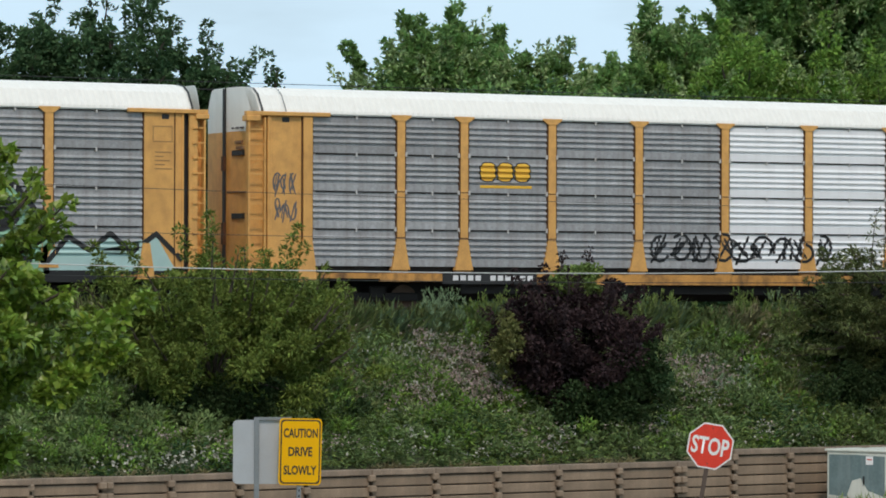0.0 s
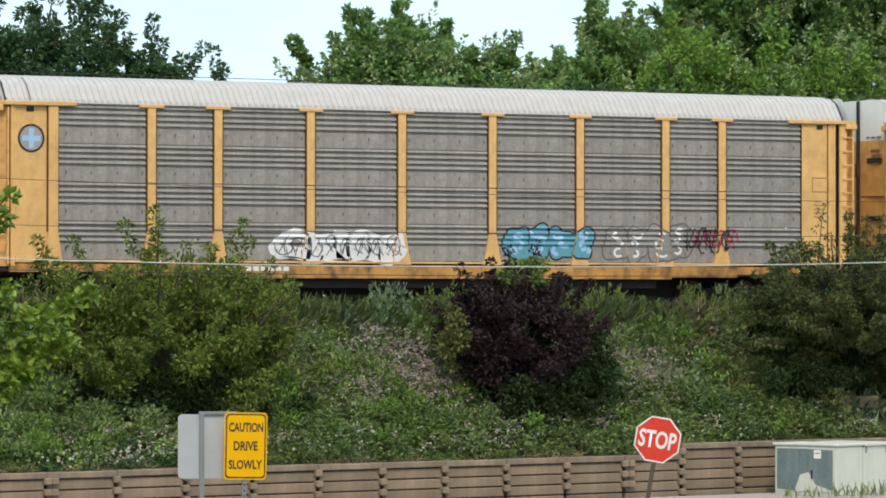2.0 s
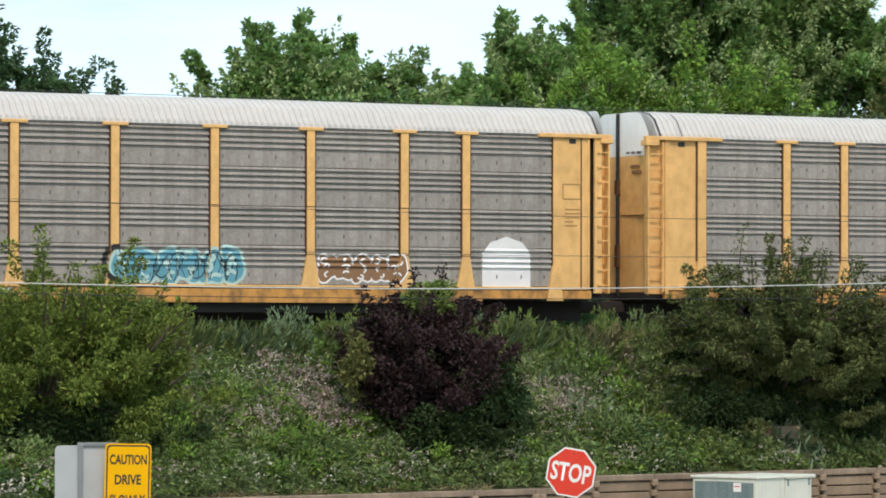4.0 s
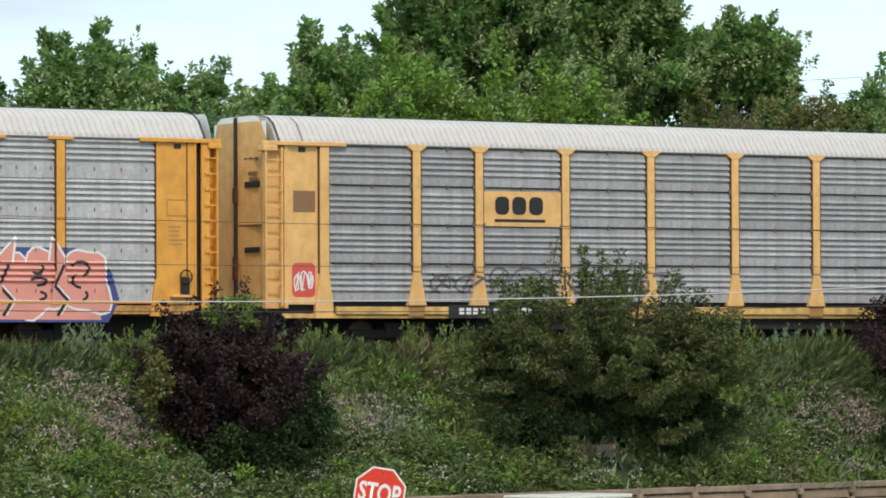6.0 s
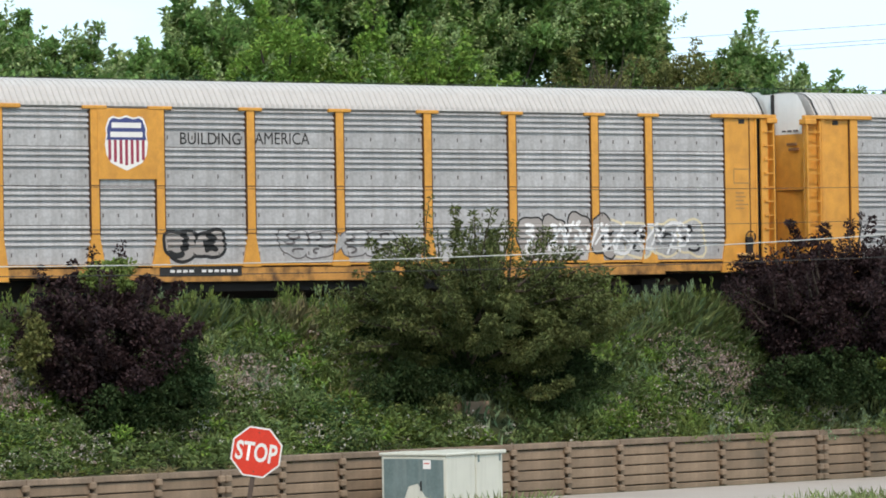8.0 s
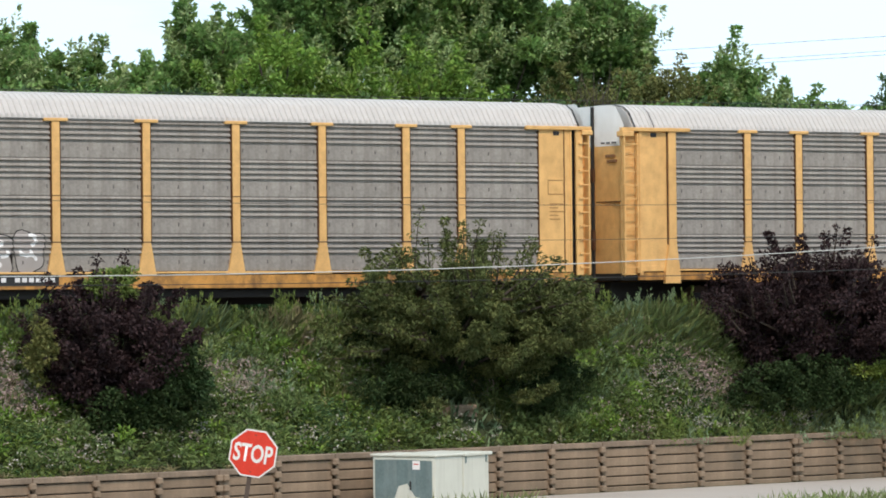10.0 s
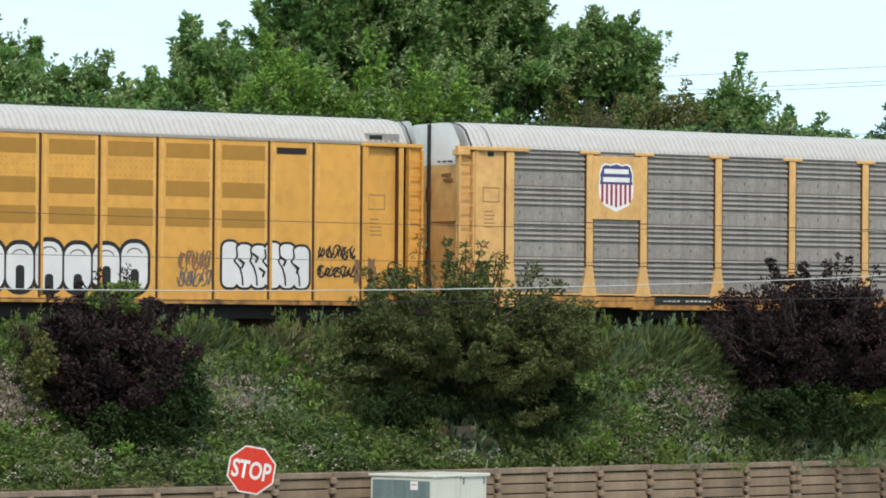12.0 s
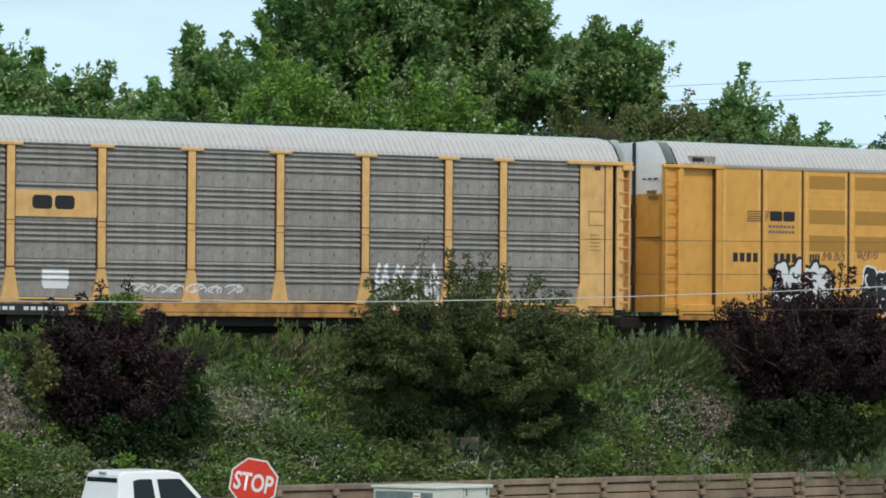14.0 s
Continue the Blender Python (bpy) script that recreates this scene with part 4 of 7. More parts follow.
def shield_board(car, style, zt=5.2, panel=None):
    """A yellow board between two posts with a blue, white and red striped shield."""
    x0, x1 = 4.70, 6.46
    z0 = zt - 1.72
    board = part("emblem_board", box(bmesh.new(), x0, x1, FRONT - 0.045, FRONT + 0.01, z0, zt + 0.12), panel or YELLOW_PALE, car, "yellow board with a shield badge")
    cx, w, top, bot = 5.55, 0.64, zt - 0.06, zt - 1.5
    half = [(0.0, bot), (0.22, bot + 0.09), (0.46, bot + 0.2), (0.60, bot + 0.42), (0.64, bot + 0.7), (0.60, bot + 0.95), (0.62, bot + 1.1), (0.52, top - 0.08), (0.40, top - 0.02), (0.22, top - 0.06), (0.0, top)]
    def shape(k, zoff):
        mid = (top + bot) / 2
        pts = [(cx + x * k, mid + (z - mid) * k) for x, z in half] + [(cx - x * k, mid + (z - mid) * k) for x, z in half[-2:0:-1]]
        return pts
    def plate(name, loops, mat, lift):
        bm = outline(*loops)
        for v in bm.verts:
            v.co.y = FRONT - 0.045 - lift
        part(name, bm, mat, board)
    plate("shield_rim", [shape(1.0, 0)], WHITE, 0.003)
    split = bot + 0.80
    up = [p for p in shape(0.93, 0)]
    plate("shield_field", [[(x, max(z, split)) for x, z in up if z >= split - 0.12]], NAVY, 0.006)
    for i in range(7):
        x = cx - 0.50 + i * 0.166
        low = bot + 0.14 + 0.32 * abs(x - cx) ** 1.2
        plate("shield_stripe", [rect(x - 0.042, x + 0.042, low, split)], CRIMSON, 0.006)
    for z, l in ((top - 0.26, 0.44), (top - 0.50, 0.48)):
        plate("shield_bar", [rect(cx - l, cx + l, z - 0.07, z + 0.07)], WHITE, 0.009)
    return board


def sill_plate(car, style, x0, x1, z0=0.87, z1=1.2, groups=(4, 6)):
    paint(car, style, "number_plate", outline(rect(x0, x1, z0, z1)), BLACK, 1, "black number panel")
    number_bars(car, style, x0 + 0.3, x1 - 0.1, z0 + 0.10, z1 - 0.08, CHALK, groups, 2)


def data_marks(car, style, x0, z0, seed, mat=None):
    """Small stencilled blocks of unreadable data on the corner panels."""
    rng = random.Random(seed)
    for i in range(5):
        w = rng.uniform(0.25, 0.5)
        paint(car, style, "stencil_bar", outline(rect(x0, x0 + w, z0 - i * 0.11, z0 - i * 0.11 + 0.035)), mat or OLD_OCHRE, 2)
    paint(car, style, "stencil_frame", outline(*stroke([(x0 - 0.05, z0 + 0.3), (x0 + 0.5, z0 + 0.3), (x0 + 0.5, z0 + 0.7), (x0 - 0.05, z0 + 0.7), (x0 - 0.05, z0 + 0.3)], 0.03)), mat or OLD_OCHRE, 2)


def blob_letters(car, style, x0, x1, z0, z1, count, fill, rim, line, seed, rim_w=0.09, line_w=0.05):
    """Swollen spray shapes side by side, each with a rim and a few inner strokes."""
    rng = random.Random(seed)
    step = (x1 - x0) / count
    for i in range(count):
        cx, cz = x0 + (i + 0.5) * step, (z0 + z1) / 2 + rng.uniform(-0.05, 0.05) * (z1 - z0)
        hx, hz = step * rng.uniform(0.50, 0.58), (z1 - z0) / 2 * rng.uniform(0.9, 1.04)
        f1, f2, f3 = rng.uniform(0, 6), rng.uniform(0, 6), rng.uniform(0, 6)
        shape = []
        for k in range(26):
            a = 2 * math.pi * k / 26
            r = (abs(math.cos(a)) ** 4 + abs(math.sin(a)) ** 4) ** -0.25
            r *= 0.93 + 0.09 * math.sin(2 * a + f1) + 0.09 * math.sin(3 * a + f2) + 0.06 * math.sin(5 * a + f3)
            shape.append((cx + hx * r * math.cos(a), cz + hz * r * math.sin(a)))
        lift = 0.12 * (i % 2)
        paint(car, style, "spray_rim", outline(*stroke(shape + shape[:1], 2 * rim_w)), rim, 1 + lift)
        paint(car, style, "spray_fill", outline(shape), fill, 2 + lift)
        loops = []
        for j in range(3):
            u, v = rng.uniform(-0.35, 0.35), (0.5, 0.0, -0.5)[j] + rng.uniform(-0.12, 0.12)
            a0 = rng.uniform(0, 360)
            loops += stroke(arc(cx + u * hx, cz + v * hz, hx * rng.uniform(0.2, 0.42), a0, a0 + rng.uniform(110, 250), hz * rng.uniform(0.10, 0.26), 6), line_w)
        paint(car, style, "spray_line", outline(*loops), line, 3 + lift)


# the silver car that leads
E_, B_, F_ = "even", "banded", "flat"
name_blocks(car_a, E_, 7.08, 8.71, 3.71, 4.2, GOLD, INK)
scrawl(car_a, E_, 0.80, 1.48, 3.2, 3.84, GREYINK, 3, 0.045, 1)
scrawl(car_a, E_, 0.80, 1.48, 2.5, 3.1, GREYINK, 3, 0.045, 2)
scrawl(car_a, E_, 12.5, 18.6, 1.46, 2.29, INK, 9, 0.085, 3)
sill_plate(car_a, E_, 5.9, 8.86, 0.86, 1.18)
# the mint-green lettering
name_blocks(car_b, E_, 7.07, 8.69, 3.70, 4.2, GOLD, INK)
paint(car_b, E_, "badge_ring", outline(disc(1.36, 2.43, 0.31)), NAVY, 1)
paint(car_b, E_, "badge_face", outline(disc(1.36, 2.43, 0.25)), SKYBLUE, 2)
scrawl(car_b, E_, 1.18, 1.54, 2.28, 2.6, CHALK, 3, 0.04, 8, 3)
for xa, xb in ((5.6, 7.95), (10.7, 12.25), (17.5, 19.2)):
    paint(car_b, E_, "stripe_blue", outline(rect(xa, xb, 2.17, 2.46)), SKYBLUE, 1)
    paint(car_b, E_, "stripe_gold", outline(rect(xa, xb, 1.93, 2.17)), GOLD, 1)
    paint(car_b, E_, "stripe_crimson", outline(rect(xa, xb, 1.45, 1.93)), CRIMSON, 1)
    paint(car_b, E_, "stripe_lemon", outline(rect(xa, xb, 1.08, 1.45)), LEMON, 1)
paint(car_b, E_, "spray_shade", outline(rect(7.0, 24.5, 0.86, 1.12)), INK, 1)
m_rim = [(12.1, 1.05), (12.1, 3.55), (13.6, 3.5), (14.9, 2.55), (16.1, 3.42), (17.62, 3.5), (17.62, 1.05), (15.9, 1.05), (15.9, 1.9), (14.95, 1.05), (14.4, 1.05), (13.6, 2.1), (13.6, 1.05)]
m_fill = [(12.3, 1.22), (12.3, 3.36), (13.35, 3.36), (14.85, 2.25), (16.2, 3.2), (17.42, 3.2), (17.42, 1.22), (16.3, 1.22), (16.3, 2.3), (15.1, 1.22), (14.75, 1.22), (13.3, 2.45), (13.2, 1.22)]
paint(car_b, E_, "spray_rim", outline(m_rim), INK, 2)
paint(car_b, E_, "spray_fill", outline(m_fill), MINT, 3)
r_fill = [(18.43, 3.38), (19.4, 2.35), (18.85, 1.13), (22.3, 1.13), (22.1, 1.62), (22.5, 2.0), (21.75, 2.15), (21.95, 2.75), (21.45, 3.3), (20.9, 3.42)]
paint(car_b, E_, "spray_rim", outline(*stroke(r_fill + r_fill[:1], 0.34)), INK, 2)
paint(car_b, E_, "spray_fill", outline(r_fill), MINT, 3)
paint(car_b, E_, "spray_hole", outline(disc(20.95, 2.66, 0.72, 0.52), disc(21.05, 1.42, 0.95, 0.2)), INK, 4)
paint(car_b, E_, "spray_spot", outline(disc(20.68, 2.52, 0.38, 0.28)), MINT, 5)
paint(car_b, E_, "spray_ring", outline(*stroke(arc(19.65, 2.42, 0.3, 0, 300, 0.28), 0.07), *stroke([(19.9, 2.02), (21.0, 1.96), (22.4, 2.02)], 0.08), *stroke([(19.5, 1.9), (19.9, 1.2)], 0.06)), INK, 4)
face_rim = [(7.55, 1.1), (7.65, 2.1), (7.75, 3.55), (10.4, 3.55), (10.55, 2.55), (11.0, 2.3), (10.95, 1.8), (10.35, 1.65), (10.3, 1.05)]
face_fill = [(7.85, 2.1), (7.95, 3.38), (10.2, 3.38), (10.25, 2.45), (10.75, 2.2), (10.7, 1.95), (7.95, 1.95)]
paint(car_b, E_, "spray_rim", outline(face_rim), INK, 2)
paint(car_b, E_, "spray_fill", outline(face_fill, *[rect(8.0 + i * 0.55, 8.42 + i * 0.55, 1.52, 1.9) for i in range(5)], *[rect(8.0 + i * 0.5, 8.36 + i * 0.5, 1.1, 1.4) for i in range(5)]), MINT, 3)
for x in (8.45, 9.0, 9.6):
    paint(car_b, E_, "spray_ring", outline(*stroke(arc(x, 2.85, 0.22, 0, 330, 0.32), 0.08), disc(x + 0.04, 2.75, 0.10, 0.16)), INK, 4)
star = [(2.0, 1.9), (2.35, 2.25), (1.95, 2.6), (2.55, 2.55), (2.75, 3.05), (2.95, 2.55), (3.4, 2.5), (3.05, 2.2), (3.2, 1.75), (2.7, 1.98)]
arrow = [(5.0, 2.0), (5.1, 2.75), (5.7, 3.0), (6.3, 2.85), (6.95, 2.35), (6.2, 2.05), (6.0, 2.3), (5.7, 2.35), (5.6, 1.95)]
foot_slab = [(1.6, 1.08), (2.2, 1.75), (3.3, 1.72), (5.0, 1.78), (6.3, 1.62), (6.6, 1.08)]
for shape, k in ((star, 0.10), (arrow, 0.10), (foot_slab, 0.08)):
    paint(car_b, E_, "spray_rim", outline(*stroke(shape + shape[:1], 2 * k)), INK, 1)
    paint(car_b, E_, "spray_fill", outline(shape), MINT, 2)
paint(car_b, E_, "spray_rim", outline(disc(4.25, 2.4, 1.02, 0.95, 28)), INK, 3)
paint(car_b, E_, "spray_fill", outline(disc(4.22, 2.38, 0.88, 0.80, 28)), MINT, 4)
paint(car_b, E_, "spray_hole", outline(disc(4.5, 2.35, 0.42, 0.5)), INK, 5)
paint(car_b, E_, "spray_spot", outline(disc(4.32, 2.38, 0.20, 0.34)), MINT, 6)
paint(car_b, E_, "spray_hole", outline(disc(5.95, 1.45, 0.4, 0.25), rect(3.9, 4.9, 1.2, 1.5)), INK, 3)
zig = [(22.3, 1.3), (23.0, 2.05), (23.6, 1.7), (24.2, 2.15), (24.8, 1.65), (25.5, 2.15), (26.2, 1.5)]
paint(car_b, E_, "spray_fill", outline([(22.2, 1.08), (22.5, 1.7), (23.0, 2.0), (23.6, 1.62), (24.2, 2.1), (24.8, 1.6), (25.5, 2.1), (26.0, 1.3), (25.9, 1.08)]), AQUA, 1)
paint(car_b, E_, "spray_ring", outline(*stroke(zig, 0.14), *stroke([(22.2, 1.12), (26.1, 1.12)], 0.1)), INK, 2)
# brown-grey car with three pieces
paint(car_c, B_, "badge_ring", outline(disc(1.19, 4.5, 0.38)), INK, 1)
paint(car_c, B_, "badge_face", outline(disc(1.19, 4.5, 0.32)), GREYTAN, 2)
paint(car_c, B_, "badge_cross", outline(rect(0.93, 1.45, 4.43, 4.57), rect(1.12, 1.26, 4.24, 4.76)), SKYBLUE, 3)
bubble(car_c, B_, "CRISIS", 8.2, 12.2, 1.36, 2.08, CHALK, CHALK, fat=0.09)
scrawl(car_c, B_, 8.3, 12.1, 1.42, 2.0, GREYINK, 8, 0.03, 11, 3)
blob_letters(car_c, B_, 15.4, 18.2, 1.38, 2.3, 4, TEAL, INK, SKYBLUE, 17, 0.05, 0.11)
blob_letters(car_c, B_, 18.6, 21.4, 1.36, 2.4, 4, GALV_DULL, GREYINK, CHALK, 18, 0.045, 0.07)
scrawl(car_c, B_, 21.4, 23.0, 1.7, 2.3, CRIMSON, 4, 0.06, 12, 1)
scrawl(car_c, B_, 21.2, 22.8, 1.6, 2.4, INK, 4, 0.05, 13, 2)
number_bars(car_c, B_, 6.23, 8.71, 1.05, 1.17, CHALK)
data_marks(car_c, B_, 25.55, 3.1, 14)
data_marks(car_b, E_, 25.45, 4.3, 15)
data_marks(car_d, B_, 25.5, 3.2, 16)
# shield cars
shield_board(car_e, B_, 5.2)
blob_letters(car_e, B_, 12.1, 15.8, 1.36, 2.22, 6, TEAL, AQUA, AQUA, 25, 0.08, 0.10)
paint(car_e, B_, "spray_line", outline(*stroke(arc(12.15, 1.85, 0.32, 80, 280, 0.42), 0.14)), INK, 4)
scrawl(car_e, B_, 12.2, 15.7, 1.34, 2.16, INK, 7, 0.03, 21, 3)
paint(car_e, B_, "spray_arch", outline([(22.95, 1.28), (22.95, 2.2), (23.2, 2.5), (23.7, 2.66), (24.2, 2.5), (24.45, 2.2), (24.45, 1.28)]), CHALK, 1)
blob_letters(car_e, B_, 18.0, 20.6, 1.40, 2.12, 5, BROWN, CHALK, CHALK, 24, 0.05, 0.05)
number_bars(car_e, B_, 7.04, 9.31, 1.06, 1.2, CHALK)
scrawl(car_e, B_, 0.9, 1.6, 1.4, 1.9, GREYINK, 3, 0.04, 22)
data_marks(car_e, B_, 25.5, 3.4, 23)
# name board
part("name_board", box(bmesh.new(), 6.72, 9.18, FRONT - 0.015, FRONT + 0.02, 3.35, 4.28), YELLOW_PALE, car_f, "yellow name board")
name_blocks(car_f, E_, 7.05, 8.67, 3.66, 4.14, INK, None, 1, FRONT - 0.016)
scrawl(car_f, E_, 5.0, 13.0, 1.5, 2.2, GREYINK, 9, 0.07, 31)
paint(car_f, E_, "spray_patch", outline(rounded(0.85, 1.55, 1.44, 2.33, 0.2)), RED, 1)
scrawl(car_f, E_, 0.9, 1.5, 1.6, 2.1, CHALK, 3, 0.035, 32)
paint(car_f, E_, "plate", outline(rect(0.89, 1.55, 3.64, 4.2)), BROWN, 1)
sill_plate(car_f, E_, 5.6, 8.4, 0.9, 1.25)
data_marks(car_f, E_, 25.5, 3.2, 33)
for car, seed in ((car_g, 41), (car_h, 51)):
    shield_board(car, B_, 5.26, YELLOW_NEW)
    paint(car, B_, "slogan", lettering("BUILDING", 7.2, 9.05, 4.46, 4.78, 0.004), INK, 2)
    paint(car, B_, "slogan", lettering("AMERICA", 9.48, 11.2, 4.48, 4.80, 0.0), INK, 2)
    data_marks(car, B_, 25.5, 3.2, seed)
paint(car_g, B_, "spray_ground", wobble(outline([(13.9, 0.9), (13.9, 2.3), (16.0, 2.66), (19.0, 2.6), (22.8, 2.64), (23.8, 2.2), (24.1, 1.4), (23.8, 0.9)])), NAVY, 1)
paint(car_g, B_, "spray_ground", wobble(outline([(14.1, 0.92), (14.2, 1.5), (15.6, 1.8), (18.0, 1.7), (21.0, 1.8), (23.4, 1.5), (23.6, 0.92)])), SALMON, 1.5)
blob_letters(car_g, B_, 14.2, 23.7, 1.02, 2.66, 8, SALMON, CHALK, INK, 29, 0.055, 0.07)
for x, lean in ((15.2, 0.2), (16.5, -0.1), (17.9, 0.25), (19.4, -0.15), (20.9, 0.3), (22.4, -0.2)):
    spike = [(x - 0.28, 2.35), (x + lean, 2.92), (x + 0.22, 2.3)]
    paint(car_g, B_, "spray_fill", outline(spike), SALMON, 3.4)
    paint(car_g, B_, "spray_line", outline(*stroke(spike, 0.06)), CHALK, 3.7)
    leg = [(x + 0.1, 2.2), (x - 0.15, 1.7), (x + 0.2, 1.35), (x - 0.05, 0.98)]
    paint(car_g, B_, "spray_line", outline(*stroke(leg, 0.08)), INK, 3.8)
    paint(car_g, B_, "spray_shine", outline(*stroke([(a + 0.09, b) for a, b in leg[1:]], 0.04)), CHALK, 3.9)
paint(car_g, B_, "spray_ground", wobble(outline([(9.1, 1.0), (9.3, 1.7), (9.9, 2.0), (10.6, 1.85), (11.4, 2.1), (12.3, 1.9), (13.2, 2.1), (13.9, 1.8), (14.0, 0.95)])), CRIMSON, 1)
for i in range(5):
    a = 9.2 + 0.93 * i
    zig = [(a, 2.2), (a + 0.35, 2.28), (a + 0.42, 2.1), (a + 0.82, 2.24), (a + 0.9, 1.75), (a + 0.62, 1.6), (a + 0.8, 1.1), (a + 0.5, 1.12), (a + 0.36, 1.5), (a + 0.2, 1.1), (a + 0.02, 1.14), (a + 0.16, 1.7)]
    paint(car_g, B_, "spray_fill", wobble(outline(zig)), NAVY if i % 2 else CRIMSON, 2)
    paint(car_g, B_, "spray_line", wobble(outline(*stroke(zig + zig[:1], 0.055))), CHALK, 3)
    paint(car_g, B_, "spray_shine", wobble(outline([(a + 0.3, 1.95), (a + 0.62, 1.98), (a + 0.5, 1.66), (a + 0.34, 1.62)])), CREAM_INK, 4)
paint(car_g, B_, "spray_fill", outline([(7.6, 1.2), (8.2, 1.5), (8.8, 1.9), (9.3, 1.3), (8.3, 1.05)]), AQUA, 2)
blob_letters(car_h, B_, 6.7, 8.5, 1.45, 2.15, 2, GREYTAN, INK, INK, 53, 0.09, 0.16)
blob_letters(car_h, B_, 10.2, 13.9, 1.45, 2.2, 4, GALV_BRIGHT, GREYINK, GREYINK, 54, 0.035, 0.06)
blob_letters(car_h, B_, 17.9, 21.2, 1.45, 2.6, 4, GREYTAN, INK, CHALK, 55, 0.05, 0.11)
blob_letters(car_h, B_, 20.6, 24.4, 1.42, 2.4, 4, GALV_BRIGHT, CREAM_INK, INK, 56, 0.07, 0.08)
scrawl(car_h, B_, 19.2, 23.8, 1.5, 2.4, CHALK, 5, 0.09, 52, 4)
sill_plate(car_h, B_, 6.5, 9.0, 1.0, 1.25)
# round badge car
paint(car_j, B_, "badge_ring", outline(disc(1.22, 4.58, 0.38)), INK, 1)
paint(car_j, B_, "badge_face", outline(disc(1.22, 4.58, 0.32)), GREYTAN, 2)
paint(car_j, B_, "badge_cross", outline(rect(0.96, 1.48, 4.51, 4.65), rect(1.15, 1.29, 4.32, 4.84)), SKYBLUE, 3)
blob_letters(car_j, B_, 6.1, 9.0, 1.3, 2.35, 3, GREYTAN, INK, CHALK, 68, 0.03, 0.10)
sill_plate(car_j, B_, 6.7, 9.4, 0.95, 1.25)
data_marks(car_j, B_, 0.95, 2.7, 61, BROWN)
data_marks(car_j, B_, 25.5, 3.2, 62)
scrawl(car_i, B_, 19.5, 23.5, 1.5, 2.1, GREYINK, 6, 0.04, 63)
data_marks(car_i, B_, 25.5, 3.3, 64)
shield_board(car_k, B_, 5.2)
scrawl(car_k, B_, 22.2, 24.4, 1.6, 2.1, CHALK, 5, 0.04, 65)
sill_plate(car_k, B_, 7.0, 9.2, 1.0, 1.22)
data_marks(car_k, B_, 0.95, 3.6, 66)
data_marks(car_k, B_, 25.5, 3.3, 67)
part("name_board", box(bmesh.new(), 6.72, 9.18, FRONT - 0.015, FRONT + 0.02, 3.47, 4.18), YELLOW_PALE, car_n, "yellow name board")
for a, b in ((7.22, 7.82), (7.9, 8.5)):
    paint(car_n, B_, "emblem_block", outline(rounded(a, b, 3.68, 4.05, 0.3)), INK, 1, "", FRONT - 0.016)
paint(car_n, B_, "paint_patch", outline(rect(7.55, 8.36, 1.56, 2.08)), CHALK, 1)
scrawl(car_n, B_, 18.05, 20.3, 1.0, 2.45, CHALK, 4, 0.10, 71)
scrawl(car_n, B_, 10.2, 13.8, 1.45, 1.75, CHALK, 6, 0.04, 72)
sill_plate(car_n, B_, 5.6, 8.33, 0.87, 1.15)
data_marks(car_n, B_, 25.5, 3.3, 73)
# the yellow articulated car
for i, (a, b) in enumerate(((7.42, 8.78), (9.05, 10.4), (10.87, 12.42), (12.69, 13.98), (14.54, 15.99), (16.26, 17.8), (18.04, 19.35))):
    grey = i == 1
    blob_letters(car_m, F_, a + 0.08, b - 0.08, 1.26, 2.48, 2, GREYTAN if grey else INK, CHALK, INK if grey else CHALK, 101 + i, 0.06, 0.06)
blob_letters(car_m, F_, 4.15, 6.35, 1.26, 2.62, 4, CHALK, INK, INK, 110, 0.09, 0.07)
blob_letters(car_m, F_, 21.6, 22.72, 1.65, 2.5, 3, CRIMSON, CHALK, CHALK, 112, 0.05, 0.05)
paint(car_m, F_, "spray_rim", wobble(outline(*stroke(arc(23.75, 2.15, 0.5, 20, 270, 0.22), 0.52), *stroke(arc(23.75, 1.6, 0.5, 90, -160, 0.28), 0.52))), INK, 1)
paint(car_m, F_, "spray_fill", wobble(outline(*stroke(arc(23.75, 2.15, 0.5, 20, 270, 0.22), 0.3), *stroke(arc(23.75, 1.6, 0.5, 90, -160, 0.28), 0.3))), CHALK, 2)
edges = [24.35 + 0.875 * i for i in range(11)]
for i, (a, b) in enumerate(zip(edges, edges[1:])):
    top = 2.46 + 0.05 * math.sin(2.3 * i)
    paint(car_m, F_, "spray_rim", outline(rounded(a - 0.06, b + 0.06, 1.08, top + 0.12, 0.45, 7)), INK, 1.2 + 0.1 * (i % 2))
    paint(car_m, F_, "spray_fill", outline(rounded(a + 0.03, b - 0.03, 1.2, top, 0.42, 7)), CHALK, 2)
    w = b - a
    paint(car_m, F_, "spray_hole", outline(rounded(a + 0.36 * w, b - 0.34 * w, 1.12, 1.75 + 0.15 * math.sin(i * 1.7), 0.45)), INK, 3)
    paint(car_m, F_, "spray_line", outline(*stroke(arc((a + b) / 2, top - 0.32, 0.24, 20, 160, 0.18), 0.035)), GREYINK, 3)
scrawl(car_m, F_, 34.0, 35.15, 1.35, 1.85, GREYINK, 5, 0.045, 81)
scrawl(car_m, F_, 34.05, 35.1, 1.8, 2.35, BROWN, 5, 0.06, 87)
lobes = [(35.42 + 0.46 * i, 35.42 + 0.46 * i + 0.5, 2.55 + 0.05 * math.cos(1.9 * i)) for i in range(6)]
paint(car_m, F_, "spray_rim", outline(*[rounded(a - 0.07, b + 0.07, 1.28, t + 0.07, 0.4, 6) for a, b, t in lobes]), INK, 1)
paint(car_m, F_, "spray_fill", outline(*[rounded(a, b, 1.35, t, 0.4, 6) for a, b, t in lobes]), CHALK, 2)
